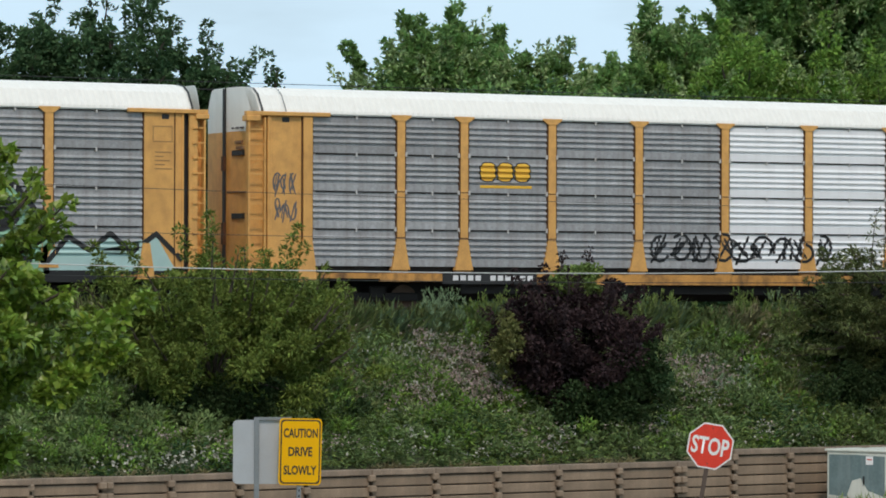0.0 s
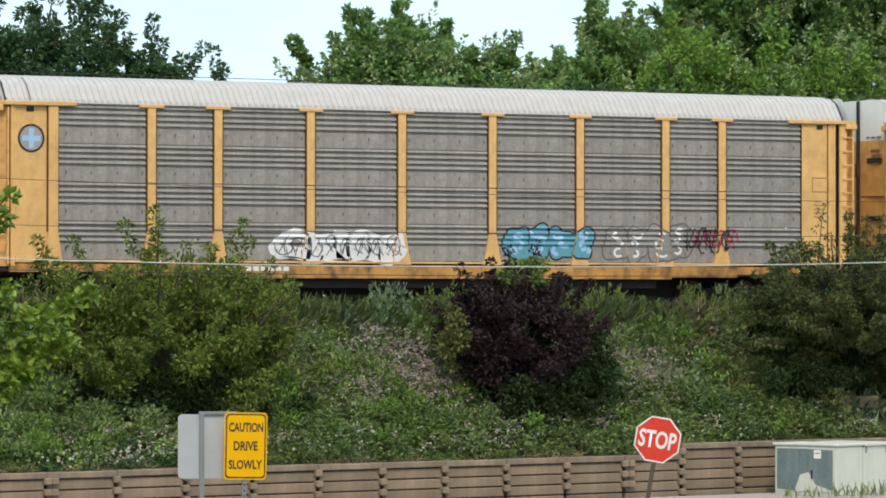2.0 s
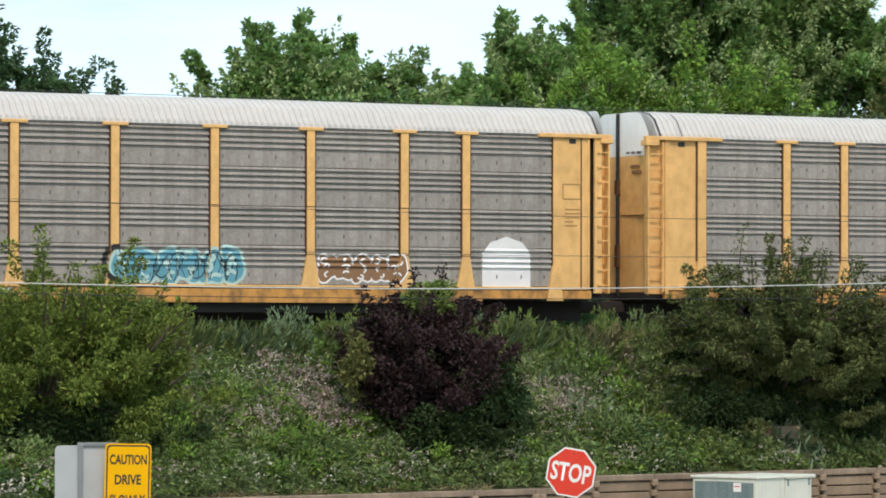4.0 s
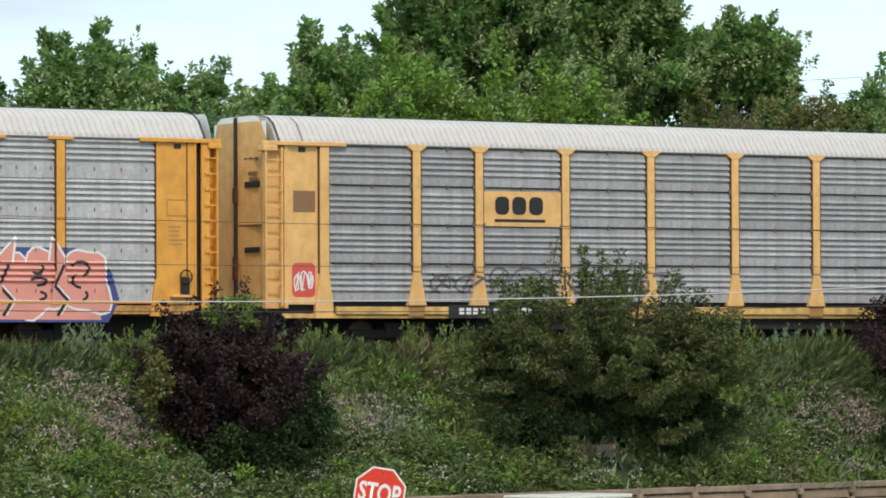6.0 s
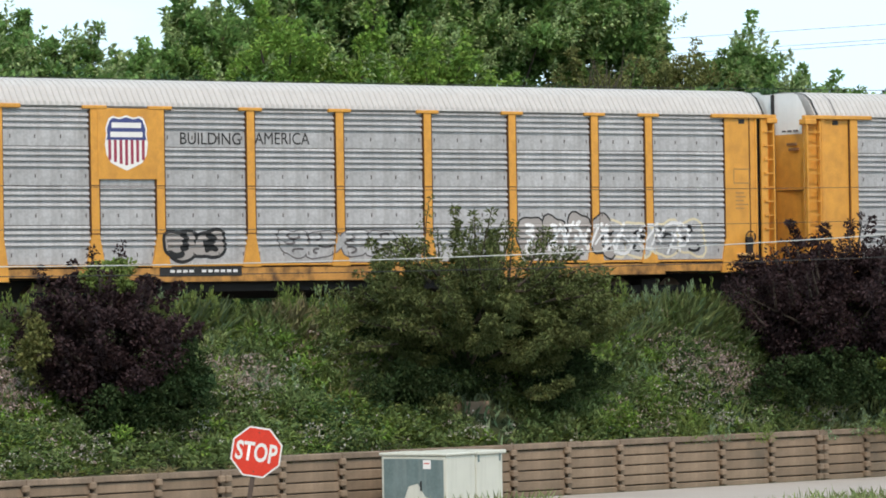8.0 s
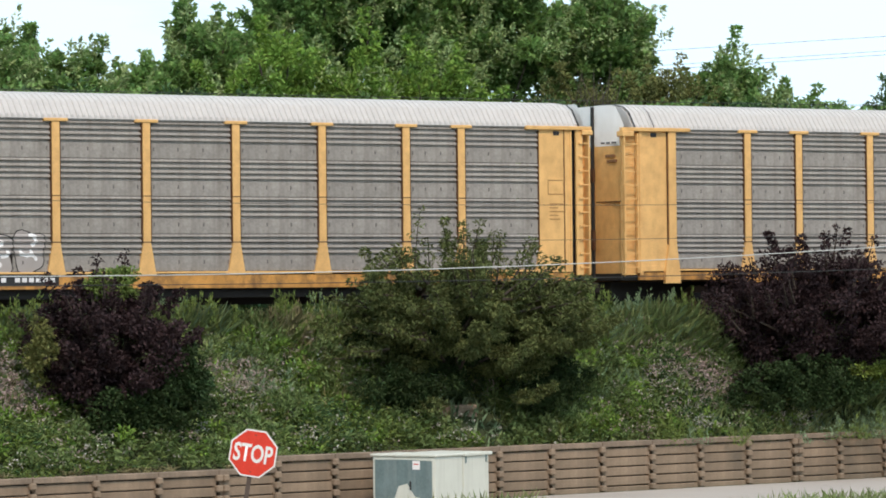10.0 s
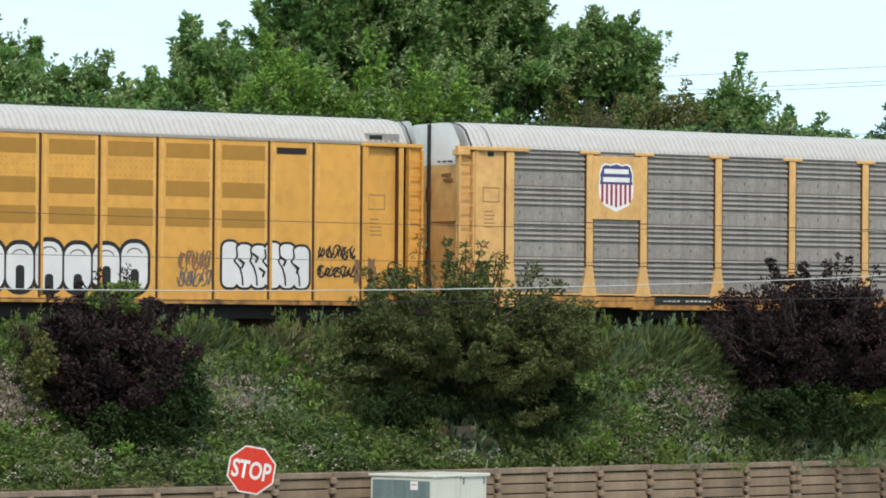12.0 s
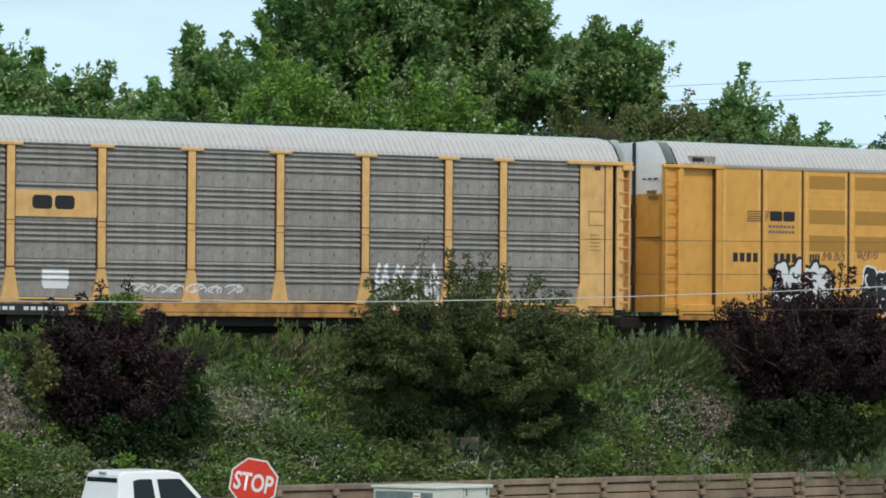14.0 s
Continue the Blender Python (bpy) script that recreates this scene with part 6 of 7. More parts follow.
def plant(kind, label, category, foot, centre, radii, mat, seed, clumps=60, per=110, clump_r=0.6, leaf=0.2, width=0.12,
          fork=None, thick=0.16, hollow=0.45, rough=0.22, shoots=0, droop=0.25, group="", extra=(), tips=0, bare=None, sprigs=(), reach=None, flat=0.75):
    rng = np.random.default_rng(seed)
    noise_centre = clumps_in(rng, centre, radii, clumps, hollow, rough)
    if bare:
        # an open hollow under the front of the crown
        half, depth = bare
        off = (noise_centre - np.array(centre)) / np.array(radii)
        noise_centre = noise_centre[~((np.abs(off[:, 0]) < half) & (off[:, 2] < depth) & (off[:, 1] < 0.35))]
    thing = tagged(new(kind), label, category, group)
    cs = noise_centre
    if shoots:
        # leading shoots that stick out of the crown
        pick = cs[rng.choice(len(cs), shoots)]
        out = pick - np.array(centre)
        out /= np.linalg.norm(out, axis=1)[:, None]
        tipd = out * np.array([1, 1, 0.6]) + np.array([0, 0, 0.7])
        extra_pts = np.concatenate([pick + tipd * s * clump_r * 2.0 for s in (0.5, 0.75, 1.0)])
        sat, sway = foliage(rng, extra_pts, clump_r * 0.33, max(8, per // 5))
    at, way = foliage(rng, cs, clump_r, per, flat)
    if shoots:
        at, way = np.concatenate([at, sat]), np.concatenate([way, sway])
    if reach:
        stems = bmesh.new()
        bat, bway = boughs(stems, rng, centre, radii, *reach)
        at, way = np.concatenate([at, bat]), np.concatenate([way, bway])
        tagged(part("branch", stems, BARK, thing), "thin bare stems of the outer sprays", kind="stuff")
    n = len(at)
    leaf_mesh("crown", at, way, leaf * rng.uniform(0.6, 1.3, n), width * rng.uniform(0.7, 1.3, n), mat, thing, droop, seed + 1)
    bm = bmesh.new()
    limbs(bm, rng, foot, fork or (foot[0] * 0.6 + centre[0] * 0.4, foot[1], foot[2] + 0.35 * (centre[2] - foot[2])), cs, thick, 12)
    part("trunk", bm, BARK, thing)
    if tips:
        # upright pale shoots at the skin of the crown
        off = (cs - np.array(centre)) / np.array(radii)
        skin = cs[(np.linalg.norm(off, axis=1) > 0.62) & (off[:, 2] > -0.5) & (off[:, 1] < 0.5)]
        root = skin[rng.choice(len(skin), tips)] + rng.normal(size=(tips, 3)) * 0.3
        lead = (root - np.array(centre)) / np.array(radii) * np.array([0.7, 0.7, 0.3]) + np.array([0, 0, 0.8]) + rng.normal(size=(tips, 3)) * 0.15
        lead /= np.linalg.norm(lead, axis=1)[:, None]
        k = rng.uniform(0, 1, (tips, 34, 1))
        tall = rng.uniform(0.4, 0.9, (tips, 1, 1))
        ring = rng.normal(size=(tips, 34, 3)) * 0.115 * (1.05 - k)
        out = (root - np.array(centre)) / np.array(radii)
        a3 = (root + out * min(0.5, 0.2 * radii[0]) + lead * 0.1)[:, None, :] + lead[:, None, :] * k * tall + ring
        w3 = ring * 6 + lead[:, None, :] * 0.6 - np.array([0, 0, 0.15])
        a3, w3 = a3.reshape(-1, 3), w3.reshape(-1, 3)
        tagged(leaf_mesh("young_growth", a3, w3, rng.uniform(0.12, 0.22, len(a3)), 0.09, L_PALE, thing, 0.4, seed + 5), "pale young shoots at the branch tips", kind="stuff")
    for sx, sy, z0, z1 in sprigs:
        bend = rng.uniform(-0.2, 0.2)
        stem = [(sx + bend * u * u, sy, z0 + (z1 - z0) * u) for u in (0, 0.35, 0.7, 1.0)]
        sprig = part("sprig", tube(bmesh.new(), stem, [0.022, 0.017, 0.012, 0.006], 5), BARK, thing, "thin upright leafy sprig")
        nodes = np.array([(sx + bend * u * u + rng.normal() * 0.08, sy, z0 + (z1 - z0) * u) for u in np.arange(0.1, 1.01, 0.11)])
        a4, w4 = foliage(rng, nodes, 0.11, 10)
        leaf_mesh("leaves", a4, w4, leaf * rng.uniform(0.6, 1.2, len(a4)), width, mat, sprig, droop, seed + 6)
    # the darkest of these sprays put the shade of hollows into leaf colour
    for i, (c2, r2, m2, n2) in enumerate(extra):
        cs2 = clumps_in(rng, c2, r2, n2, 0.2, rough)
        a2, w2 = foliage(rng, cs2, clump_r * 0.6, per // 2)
        tagged(leaf_mesh("green_growth", a2, w2, leaf * rng.uniform(0.6, 1.3, len(a2)), width, m2, thing, droop, seed + 7 + i), "green or shade-dark sprays among the crown", kind="stuff")
    return thing


def on_bank(x, y):
    return (x, y, bank_height(x, y))


plant("shrub", "broad fresh green deciduous shrub on the bank", "shrub", on_bank(44.0, 97.3), (44.0, 97.3, 4.0), (3.6, 2.2, 1.9), L_SHRUB, 101,
      clumps=170, per=230, clump_r=0.5, leaf=0.14, width=0.055, thick=0.12, shoots=70, hollow=0.4, rough=0.3, flat=0.55, reach=(36, 0.9, 16, 0.5),
      extra=(((43.8, 96.0, 2.55), (3.3, 0.5, 0.8), L_SHADE, 120), ((46.6, 97.6, 5.2), (1.0, 0.6, 0.6), L_BUSH, 20)), sprigs=((46.1, 97.2, 5.4, 6.3), (45.4, 97.2, 5.6, 6.5), (41.6, 97.2, 5.2, 6.0)))
plant("shrub", "dark purple-leaved shrub with green suckers on the bank", "shrub", on_bank(54.4, 97.4), (54.35, 97.4, 3.95), (1.95, 1.6, 1.7), L_PURPLE, 111,
      clumps=120, per=210, clump_r=0.42, leaf=0.11, width=0.075, thick=0.12, shoots=40, hollow=0.35, rough=0.3, reach=(26, 0.6, 14, 0.5),
      extra=(((54.5, 97.3, 5.75), (0.75, 0.5, 0.5), L_BUSH, 18), ((52.3, 97.0, 4.1), (0.4, 0.5, 0.9), L_OLIVE, 12), ((55.9, 96.3, 3.5), (0.8, 0.35, 0.8), L_SHADE, 34), ((55.2, 96.3, 2.7), (1.5, 0.6, 0.7), L_SHADE, 60), ((54.5, 96.0, 2.25), (1.5, 0.35, 0.5), L_SHADE, 40),
             ((56.3, 96.2, 3.2), (0.55, 0.3, 0.6), L_DEEP, 14)), sprigs=((54.1, 97.3, 5.6, 6.5), (54.9, 97.3, 5.6, 6.6)))
plant("small_tree", "dark olive hawthorn-like tree with drooping sprays on bank", "tree", on_bank(66.4, 99.3), (66.2, 98.5, 4.3), (3.3, 1.9, 1.85), L_THORN, 121,
      clumps=120, per=330, clump_r=0.5, leaf=0.11, width=0.045, thick=0.14, shoots=60, droop=0.6, hollow=0.5, rough=0.42, flat=0.36, reach=(90, 1.15, 24, -0.05),
      bare=(0.34, -0.5), sprigs=((64.4, 98.3, 5.8, 7.8), (64.8, 98.2, 5.7, 6.9), (66.9, 98.3, 5.9, 7.2)),
      extra=(((68.6, 97.8, 3.0), (1.3, 0.5, 0.6), L_SHADE, 46), ((63.7, 97.8, 2.9), (1.3, 0.5, 0.6), L_SHADE, 46), ((66.1, 99.2, 3.7), (2.6, 0.4, 1.2), L_SHADE, 110)))
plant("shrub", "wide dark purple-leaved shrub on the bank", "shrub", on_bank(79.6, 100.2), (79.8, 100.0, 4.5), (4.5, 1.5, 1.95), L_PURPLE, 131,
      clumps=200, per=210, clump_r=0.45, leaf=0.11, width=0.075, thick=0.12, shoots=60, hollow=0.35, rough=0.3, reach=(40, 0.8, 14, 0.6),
      extra=(((78.4, 98.9, 2.75), (3.0, 0.7, 0.75), L_SHADE, 95), ((81.5, 99.0, 3.0), (1.6, 0.5, 0.5), L_SHRUB, 26)))
plant("broadleaf_tree", "bright green broad-leaved tree close to the street", "tree", (20.9, 60.0, 0.0), (21.35, 60.0, 5.3), (3.0, 2.4, 2.8), L_NEAR, 141,
      clumps=125, per=230, clump_r=0.42, leaf=0.15, width=0.13, thick=0.2, shoots=50, hollow=0.55, rough=0.36, flat=0.6, reach=(34, 0.7, 16, 0.4))

BACK = (
    # x, y, top above the eye, half width, half height, leaves, leaf length, label
    (49.0, 126, 8.9, 3.0, 3.6, L_DEEP, 0.20, "dark green broadleaf tree behind the track"),
    (53.0, 125, 9.9, 2.9, 4.0, L_DEEP, 0.20, "dark green broadleaf tree behind the track"),
    (55.9, 127, 8.6, 2.2, 3.5, L_DEEP, 0.20, "dark green broadleaf tree behind the track"),
    (58.6, 131, 7.8, 1.0, 2.4, L_DEEP, 0.18, "slim dark tree behind the track"),
    (62.0, 125, 7.7, 1.6, 2.6, L_MAPLE, 0.22, "green broadleaf tree behind the track"),
    (64.4, 124, 9.5, 2.1, 3.6, L_MAPLE, 0.24, "green maple-like tree behind the track"),
    (66.3, 126, 9.5, 1.5, 3.6, L_MAPLE, 0.24, "green maple-like tree behind the track"),
    (68.4, 124, 9.3, 1.7, 3.5, L_MAPLE, 0.22, "green broadleaf tree behind the track"),
    (73.3, 126, 9.9, 2.1, 3.6, L_MAPLE, 0.24, "green maple-like tree with long upright shoots"),
    (71.0, 125, 8.8, 1.6, 3.0, L_MAPLE, 0.22, "green broadleaf tree behind the track"),
    (76.4, 121, 8.7, 2.5, 3.0, L_LIGHT, 0.20, "light yellow-green tree behind the track"),
    (79.2, 122, 8.4, 2.2, 3.0, L_LIGHT, 0.20, "light yellow-green tree behind the track"),
    (82.6, 121, 8.7, 2.4, 3.0, L_LIGHT, 0.20, "light yellow-green tree behind the track"),
    (78.8, 130, 13.2, 4.0, 5.6, L_MAPLE, 0.26, "tall dense maple behind the track"),
    (83.6, 131, 13.9, 4.3, 5.8, L_MAPLE, 0.26, "tall dense maple behind the track"),
    (89.8, 129, 11.6, 2.0, 4.2, L_MAPLE, 0.26, "tall maple behind the track"),
    (89.4, 122, 8.2, 2.4, 3.0, L_OLIVE, 0.16, "olive green tree behind the track"),
    (92.6, 123, 8.5, 2.0, 3.0, L_OLIVE, 0.16, "olive green tree behind the track"),
    (95.4, 125, 9.1, 1.5, 2.3, L_MAPLE, 0.24, "young green maple behind the track"),
    (98.4, 125, 7.9, 1.55, 2.0, L_MAPLE, 0.24, "young green maple behind the track"),
    (103.4, 127, 9.0, 1.3, 3.6, L_DEEP, 0.18, "dark evergreen-looking tree behind the track"),
    (45.5, 127, 9.6, 3.0, 3.8, L_DEEP, 0.20, "dark green broadleaf tree behind the track"),
)
for i, (x, y, top, hw, hh, mat, leaf, label) in enumerate(BACK):
    x, top = x * y / 125, top * y / 125
    zt = EYE + top
    area = hw * hh
    slim = hw < 2.0
    plant("broadleaf_tree", label, "tree", (x, y, 4.0), (x, y, zt - hh * (1.08 if slim else 1.0) - (0.55 if slim else 0.5)), (hw * (0.82 if mat is L_MAPLE else 0.92), hw * 0.75, hh * (0.92 if mat is L_MAPLE else 1.0)), mat, 200 + 10 * i,
          clumps=int(28 + 7.0 * area) if mat is L_MAPLE else int(34 + 10.0 * area), per=190, clump_r=0.58, leaf=leaf * 0.9, width=leaf * 0.55, thick=0.12 + 0.03 * hw, shoots=int(8 + 3 * area), hollow=0.4,
          rough=0.2 if slim else 0.3, reach=((int(16 + 13 * hw * hh ** 0.5), 0.6 if slim else 0.6 + 0.24 * hw ** 0.8, 26, 0.35 if slim else 0.7) if mat is L_MAPLE else (int(8 + 4 * hw), 0.6, 16, 0.6)),
          tips=int(8 + 16 * area) if mat is L_MAPLE else (int(4 * area) if mat is L_LIGHT else 0), group="trees behind the track")
# bare dead twigs among the olive trees
bm = bmesh.new()
rng = np.random.default_rng(77)
for i in range(46):
    x = 85.6 + rng.uniform(-1.0, 1.0)
    z = EYE + 3.5 + rng.uniform(0, 1.5)
    tube(bm, [(x, 119.5, z), (x + rng.uniform(-.3, .3), 119.5, z + 1.3), (x + rng.uniform(-.9, .9), 119.5 + rng.uniform(-.5, .5), z + 2.0 + rng.uniform(0, 1.4))], [0.03, 0.02, 0.008], 4)
tube(bm, [(85.6, 119.5, 3.6), (85.6, 119.5, EYE + 4.6)], [0.16, 0.05], 8)
tagged(link("dead_tree", bm, BARK), "bare grey-brown twiggy dead tree behind the track", "tree")


def meadow():
    """Weeds, grasses and flowers over the whole bank."""
    rng = np.random.default_rng(5)
    # ground shaded bare under the shrubs
    feet = ((66.1, 98.2, 1.3, 0.8), (54.7, 97.2, 1.3, 0.8), (79.6, 99.9, 3.4, 0.7), (44.2, 97.2, 2.0, 0.9))

    def free(px, py):
        ok = np.ones(len(px), bool)
        for fx, fy, rx, ry in feet:
            ok &= ((px - fx) / rx) ** 2 + ((py - fy) / ry) ** 2 > 1
        return ok
    # leafy weeds in tufts
    n = 15500
    x = rng.uniform(28, 94, n)
    y0 = np.array([wall_line(v) for v in x]) + 0.25
    s = rng.uniform(0, 1, n)
    y = y0 + (101.6 - y0) * s
    ok = free(x, y)
    x, y, s = x[ok], y[ok], s[ok]
    n = len(x)
    z = np.array([bank_height(a, b) for a, b in zip(x, y)])
    lump = np.array([noise.noise((a * 0.45, b * 0.6, 3.0)) for a, b in zip(x, y)])
    h = 0.08 + 0.55 * np.clip(lump * 1.5 + 0.35, 0, 1) + rng.uniform(0, 0.14, n)
    h *= np.where(s < 0.06, 0.6, 1.0)
    per = 13
    k = rng.uniform(0.1, 1.0, (n, per, 1))
    a = rng.uniform(0, 2 * np.pi, (n, per, 1))
    rad = 0.05 + 0.16 * rng.uniform(0, 1, (n, per, 1))
    base = np.stack([x, y, z], 1)[:, None, :]
    at = base + np.concatenate([rad * np.cos(a), rad * np.sin(a), k * h[:, None, None]], 2)
    way = np.concatenate([np.cos(a), np.sin(a), rng.uniform(0.0, 1.1, a.shape)], 2)
    at, way = at.reshape(-1, 3), way.reshape(-1, 3)
    tone = np.repeat(np.array([noise.noise((p * 0.22, q * 0.35, 9.0)) for p, q in zip(x, y)]), per) + rng.normal(size=len(at)) * 0.12
    for lo, hi, mat, label in ((-9, -0.05, L_HERB, "dense leafy green weeds covering the bank"), (-0.05, 0.22, L_BUSH, "fresh yellow-green weeds covering the bank"), (0.22, 9, L_DEEP, "dark green weeds covering the bank")):
        m = (tone >= lo) & (tone < hi)
        c = int(m.sum())
        tagged(leaf_mesh("weeds", at[m], way[m], rng.uniform(0.08, 0.17, c), rng.uniform(0.035, 0.075, c), mat, None, 0.3, 6), label, "weeds", kind="stuff")
    # coarse broad-leaved weeds in mounds
    n = 2600
    x = rng.uniform(28, 94, n)
    y0 = np.array([wall_line(v) for v in x]) + 0.35
    y = y0 + (100.8 - y0) * rng.uniform(0, 1, n)
    z = np.array([bank_height(p, q) for p, q in zip(x, y)])
    cs = np.stack([x, y, z + rng.uniform(0.15, 0.5, n)], 1)
    cs = cs[free(x, y)]
    keep = np.array([noise.noise((p * 0.8, q * 1.1, 31.0)) for p, q in cs[:, :2]]) > 0.0
    at, way = foliage(rng, cs[keep], 0.30, 40)
    tagged(leaf_mesh("coarse_weeds", at, way, rng.uniform(0.09, 0.2, len(at)), 0.075, L_HERB, None, 0.35, 16), "mounds of broad-leaved green weeds on the bank", "weeds", kind="stuff")
    at, way = foliage(rng, cs[~keep][::3], 0.24, 34)
    tagged(leaf_mesh("coarse_weeds", at, way, rng.uniform(0.09, 0.18, len(at)), 0.07, L_LIGHT, None, 0.35, 17), "light yellow-green weed mounds on the bank", "weeds", kind="stuff")
    # taller mounds that break up the slope
    n = 620
    x = rng.uniform(28, 94, n)
    y0 = np.array([wall_line(v) for v in x]) + 0.5
    y = y0 + (101.2 - y0) * rng.uniform(0, 1, n)
    ok = free(x, y) & (np.array([noise.noise((p * 0.35, q * 0.5, 83.0)) for p, q in zip(x, y)]) > -0.15)
    x, y = x[ok], y[ok]
    cs = np.stack([x, y, np.array([bank_height(p, q) for p, q in zip(x, y)]) + rng.uniform(0.25, 0.6, len(x))], 1)
    third = len(cs) // 3
    for i, (mat, label) in enumerate(((L_GRASS, "pale green weed mounds on the bank"), (L_LIGHT, "yellow-green weed mounds on the bank"), (L_HERB, "green weed mounds on the bank"))):
        at, way = foliage(rng, cs[i * third:(i + 1) * third], 0.42, 120, 0.9)
        way = way + np.array([0, 0, 0.6])
        tagged(leaf_mesh("weed_mounds", at, way, rng.uniform(0.08, 0.18, len(at)), 0.05, mat, None, 0.4, 40 + i), label, "weeds", kind="stuff")
    # dark undergrowth behind the track
    n = 2400
    cs = np.stack([rng.uniform(25, 125, n), rng.uniform(112.5, 118.5, n), 4.0 + 4.6 * rng.uniform(0, 1, n) ** 1.6], 1)
    low = np.stack([rng.uniform(25, 125, 1500), rng.uniform(109.8, 112.5, 1500), rng.uniform(4.1, 6.0, 1500)], 1)
    cs = np.concatenate([cs, low])
    at, way = foliage(rng, cs, 0.75, 46)
    tagged(leaf_mesh("undergrowth", at, way, rng.uniform(0.15, 0.32, len(at)), 0.17, L_DEEP, None, 0.3, 18), "dense dark green undergrowth behind the track", "bushes", kind="stuff")
    n = 1300
    cs = np.stack([rng.uniform(63, 110, n), rng.uniform(119.0, 123.5, n), rng.uniform(8.0, 11.9, n)], 1)
    at, way = foliage(rng, cs, 0.6, 60)
    half = len(at) // 2
    tagged(leaf_mesh("thicket", at[:half], way[:half], rng.uniform(0.14, 0.26, half), 0.13, L_DEEP, None, 0.3, 19), "dark green thicket between the trunks behind the track", "bushes", kind="stuff")
    tagged(leaf_mesh("thicket", at[half:], way[half:], rng.uniform(0.14, 0.26, len(at) - half), 0.13, L_MAPLE, None, 0.3, 20), "green thicket between the trunks behind the track", "bushes", kind="stuff")
    # tall grass along the shoulder
    n = 60000
    x = rng.uniform(28, 94, n)
    y = np.maximum(101.5 - np.abs(rng.normal(size=n)) * 1.5, np.array([wall_line(v) for v in x]) + 0.4)
    z = np.array([bank_height(p, q) for p, q in zip(x, y)])
    ok = np.array([noise.noise((p * 0.9, q * 0.9, 51.0)) for p, q in zip(x, y)]) + rng.normal(size=n) * 0.25 > -0.12
    x, y, z = x[ok], y[ok], z[ok]
    n = len(x)
    tall = np.where(y > 100.6, 0.74, 0.34) + 0.30 * np.array([noise.noise((p * 0.5, 0.0, 21.0)) for p in x]) + rng.uniform(0, 0.25, n)
    at = np.stack([x, y, z], 1)
    way = np.stack([rng.normal(size=n) * 0.42, rng.normal(size=n) * 0.42, np.ones(n)], 1)
    patch = np.array([noise.noise((p * 0.28, 4.0, 2.0)) for p in x]) + rng.normal(size=n) * 0.1
    for lo, hi, mat, label in ((-9, -0.28, L_STRAW, "dry straw-coloured grass along the track"), (-0.28, 0.18, L_GRASS, "tall green grass along the track"), (0.18, 9, L_GREY, "silver-green tall weeds along the track")):
        m = (patch >= lo) & (patch < hi)
        c = int(m.sum())
        tagged(leaf_mesh("tall_grass", at[m], way[m], np.clip(tall[m], 0.2, 1.45), rng.uniform(0.012, 0.03, c) * (2.0 if mat is L_GREY else 1.0), mat, None, 0.35, 7), label, "grass", kind="stuff")
    # feathery upright weeds among the grass
    n = 2900
    x = rng.uniform(28, 94, n)
    y = np.where(rng.uniform(0, 1, n) < 0.45, rng.uniform(100.4, 101.7, n), rng.uniform(97.5, 101.6, n))
    ok = free(x, y) & (np.array([noise.noise((p * 0.5, q * 0.8, 61.0)) for p, q in zip(x, y)]) > -0.1)
    x, y = x[ok], y[ok]
    n = len(x)
    z = np.array([bank_height(p, q) for p, q in zip(x, y)])
    k = rng.uniform(0.1, 1, (n, 40, 1))
    tall = (rng.uniform(0.35, 0.85, n) * np.where(y > 100.4, 1.5, 1.0))[:, None, None]
    side = rng.normal(size=(n, 40, 3)) * np.array([1, 1, 0.2]) * 0.11 * (1.15 - k)
    bend = rng.normal(size=(n, 1, 3)) * np.array([0.15, 0.15, 0])
    at = np.stack([x, y, z], 1)[:, None, :] + np.concatenate([np.zeros((n, 40, 2)), k * tall], 2) + side + bend * k * k
    way = side * 6 + np.array([0, 0, 0.7])
    kind = np.array([noise.noise((p * 0.35, q * 0.5, 71.0)) for p, q in zip(x, y)])
    for m, mat, label in ((kind > 0.05, L_GREY, "feathery silver-green weeds on the upper bank"), (kind <= 0.05, L_BUSH, "upright yellow-green weeds on the upper bank")):
        a5, w5 = at[m].reshape(-1, 3), way[m].reshape(-1, 3)
        tagged(leaf_mesh("upright_weeds", a5, w5, rng.uniform(0.08, 0.16, len(a5)), 0.03, mat, None, 0.2, 22), label, "weeds", kind="stuff")
    # blossoms in drifts
    for mat, count, seed, zone, label in ((F_WHITE, 9000, 8, 0.5, "small white wildflowers scattered in the weeds"), (F_PINK, 27000, 9, 0.5, "pale pink wildflowers in drifts on the bank")):
        x = rng.uniform(28, 94, count * 6)
        y0 = np.array([wall_line(v) for v in x]) + 0.3
        s = rng.uniform(0, 0.85, len(x))
        y = y0 + (101.5 - y0) * s
        d = np.array([noise.noise((p * 0.30 + seed, q * 0.55, seed)) for p, q in zip(x, y)])
        if mat is F_PINK:
            d = d - np.abs(s - 0.48) * 0.9 + 0.1
        d = d + 0.5 * np.array([noise.noise((p * 1.1 + seed, q * 1.6, seed)) for p, q in zip(x, y)])
        d = d - np.where((x < 48) & (s > 0.12), 0.6, 0.0) - np.where(free(x, y), 0.0, 3.0)
        # flat-topped heads of several small blossoms each
        heads = count // 6
        keep = np.argsort(-(d + rng.normal(size=len(x)) * 0.42))[:heads]
        x, y = x[keep], y[keep]
        z = np.array([bank_height(p, q) for p, q in zip(x, y)]) + rng.uniform(0.25, 0.75, heads)
        count = heads * 6
        at = np.repeat(np.stack([x, y, z], 1), 6, axis=0) + rng.normal(size=(count, 3)) * np.array([0.07, 0.07, 0.03])
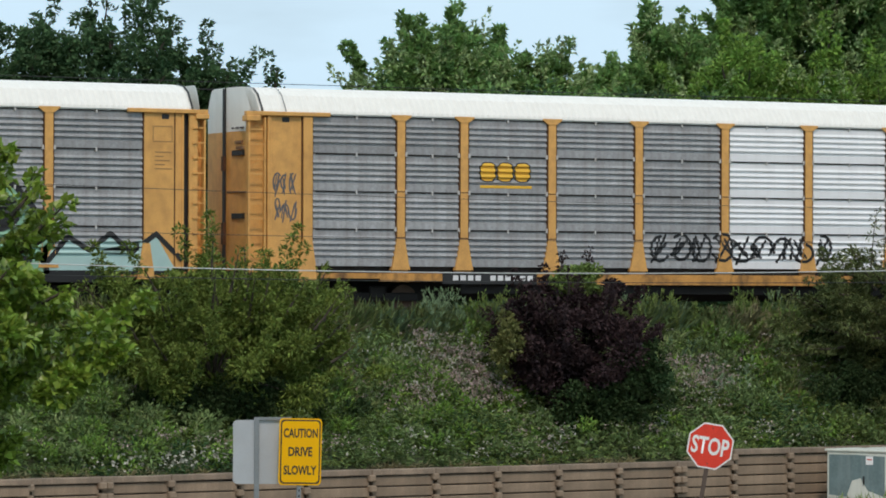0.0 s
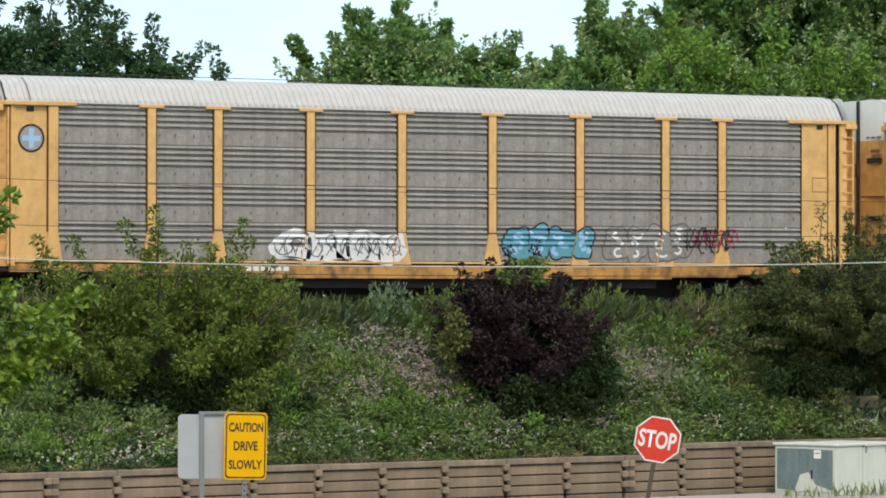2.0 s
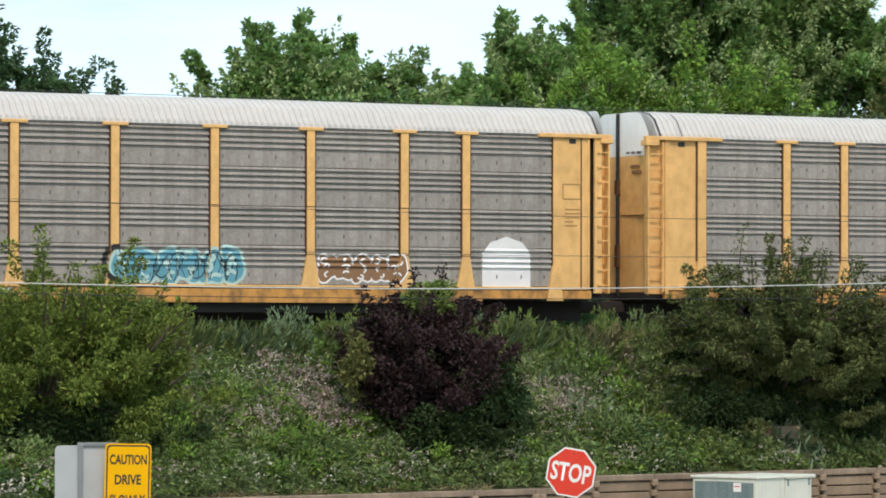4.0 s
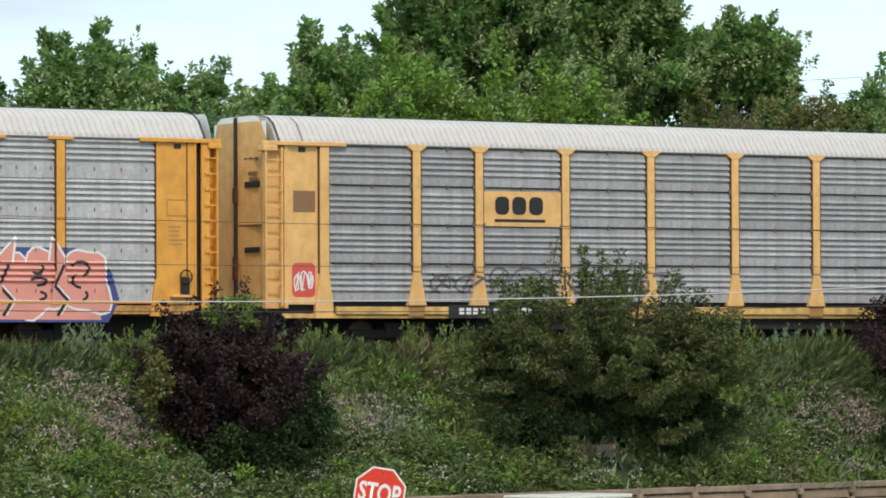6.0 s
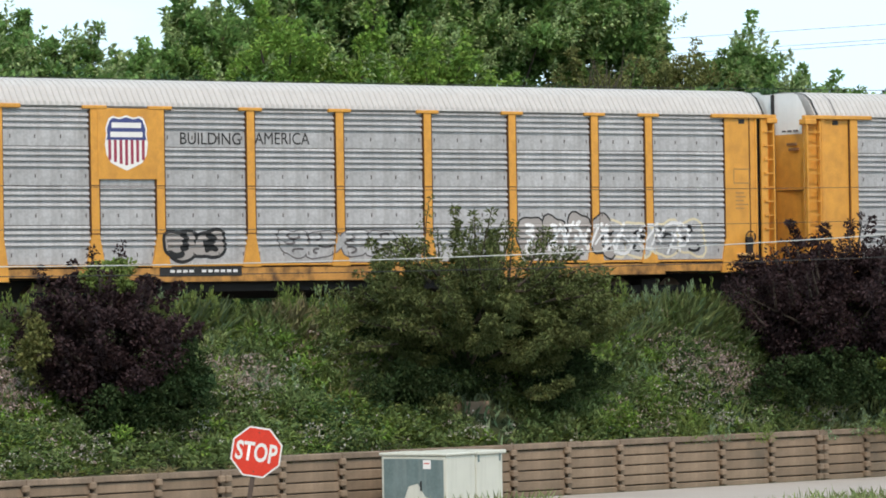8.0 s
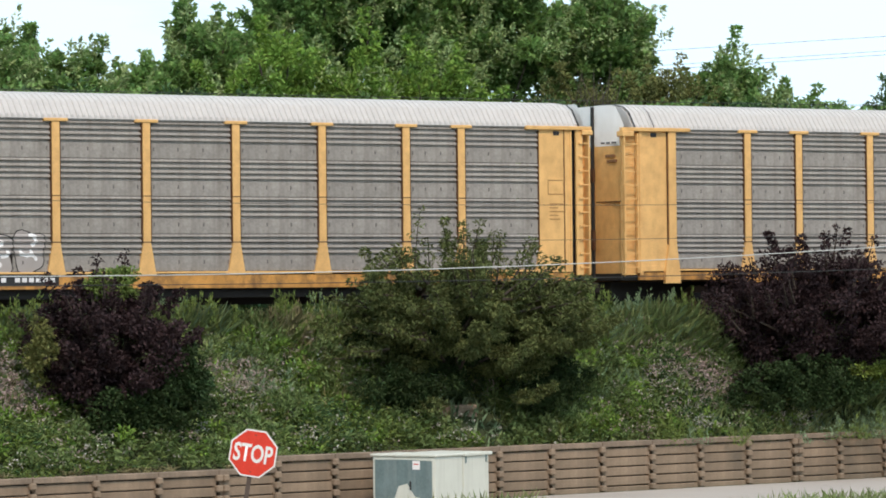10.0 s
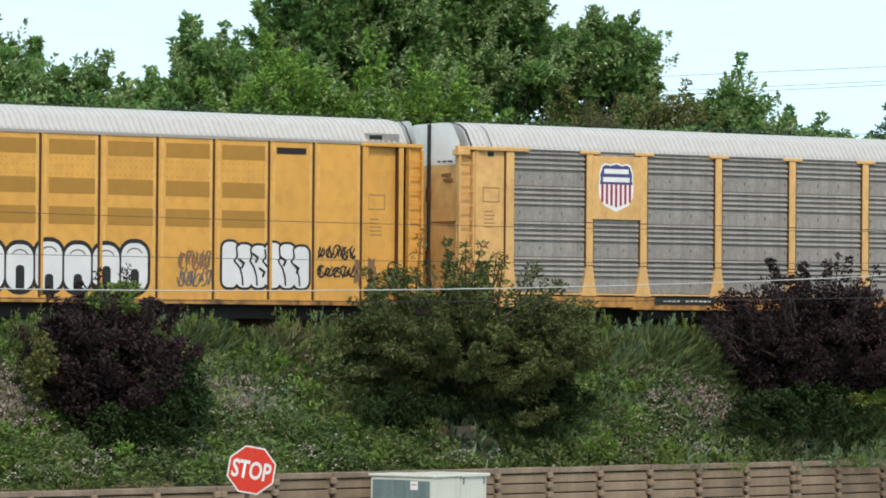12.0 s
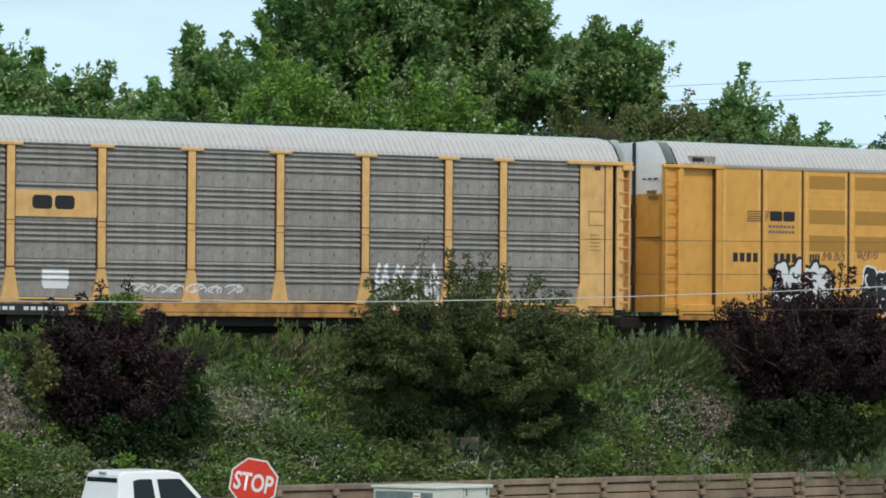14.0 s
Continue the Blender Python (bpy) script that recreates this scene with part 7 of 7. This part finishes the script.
        way = rng.normal(size=(count, 3)) + np.array([0, -0.6, 0.6])
        tagged(leaf_mesh("wildflowers", at, way, rng.uniform(0.045, 0.10, count), rng.uniform(0.03, 0.06, count), mat, None, 0.1, seed), label, "flowers", kind="stuff")
    # white daisies close above the wall
    count = 420
    x = np.concatenate([rng.normal(41.3, 1.3, 300), rng.uniform(36, 80, 120)])
    y = np.array([wall_line(v) for v in x]) + rng.uniform(0.3, 0.9, count)
    z = np.array([bank_height(p, q) for p, q in zip(x, y)]) + rng.uniform(0.08, 0.45, count)
    tagged(leaf_mesh("daisies", np.stack([x, y, z], 1), rng.normal(size=(count, 3)) + np.array([0, -0.6, 0.6]), rng.uniform(0.07, 0.12, count), 0.08, F_WHITE, None, 0.1, 12), "white daisies growing just above the wall", "flowers", kind="stuff")
    # dry tufts over the wall's cap, and grass on the verge
    n = 5000
    x = rng.uniform(30, 92, n)
    y = np.array([wall_line(v) for v in x]) + rng.uniform(0.15, 0.5, n)
    keep = np.array([noise.noise((v * 0.6, 1.0, 5.0)) for v in x]) > -0.05
    x, y = x[keep], y[keep]
    z = 1.05 + rng.uniform(-0.02, 0.1, len(x))
    way = np.stack([rng.normal(size=len(x)) * 0.6, -0.3 + rng.normal(size=len(x)) * 0.5, np.ones(len(x)) * 0.7], 1)
    tagged(leaf_mesh("dry_tufts", np.stack([x, y, z], 1), way, rng.uniform(0.08, 0.25, len(x)), 0.02, L_STRAW, None, 0.4, 13), "dry straw tufts leaning over the wall cap", "grass", kind="stuff")
    n = 12000
    x = rng.uniform(54.5, 92, n)
    y = rng.uniform(82.0, 91.0, n) + 0.02 * (x - 55)
    keep = (y < np.where(x > 69, 89.4, 86.6) + rng.normal(size=n) * 0.35)
    x, y = x[keep], y[keep]
    at = np.stack([x, y, np.zeros(len(x))], 1)
    way = np.stack([rng.normal(size=len(x)) * 0.3, rng.normal(size=len(x)) * 0.3, np.ones(len(x))], 1)
    tagged(leaf_mesh("verge_grass", at, way, rng.uniform(0.12, 0.38, len(x)), 0.02, L_GRASS, None, 0.25, 14), "uncut green grass on the verge by the cabinets", "grass", kind="stuff")
    n = 160
    x = 60.6 + rng.uniform(-1.2, 4.5, n)
    y = 92.6 + 0.4 * (x - 61.5) * (x > 61.5) - rng.uniform(0.05, 0.9, n)
    at = np.stack([x, y, np.zeros(n)], 1)
    way = np.stack([rng.normal(size=n) * 0.25, rng.normal(size=n) * 0.25, np.ones(n)], 1)
    tagged(leaf_mesh("verge_grass", at, way, rng.uniform(0.15, 0.5, n), 0.02, L_GRASS, None, 0.2, 15), "tall grass tufts at the foot of the cabinets", "grass", kind="stuff")


meadow()


def concrete_block(x, y, w, turn):
    bm = box(bmesh.new(), -w / 2, w / 2, -0.25, 0.25, -0.3, 0.11, 0.03)
    ob = tagged(link("concrete_block", bm, CONCRETE), "low tan concrete block half hidden under the shrub", "concrete block")
    ob.matrix_basis = pose(x, y, bank_height(x, y), 0, 0, turn)


concrete_block(65.75, 98.75, 1.6, 4)
concrete_block(43.4, 95.0, 0.6, 6)
concrete_block(44.3, 95.1, 0.7, 6)

# ---- movement ----
def motions():
    for car, start in TRAIN:
        rows = []
        for i in range(29):
            t = i * 0.5
            rows.append((t, pose(start + SPEED * t, TRACK_Y, RAIL_TOP)))
        walk(car, rows)
    # the pickup drives along the street near the end
    walk(truck, [(t, pose(49.75 - 10.6 * (14.0 - t), 89.5, 0.01)) for t in [i * 0.5 for i in range(29)]])


motions()
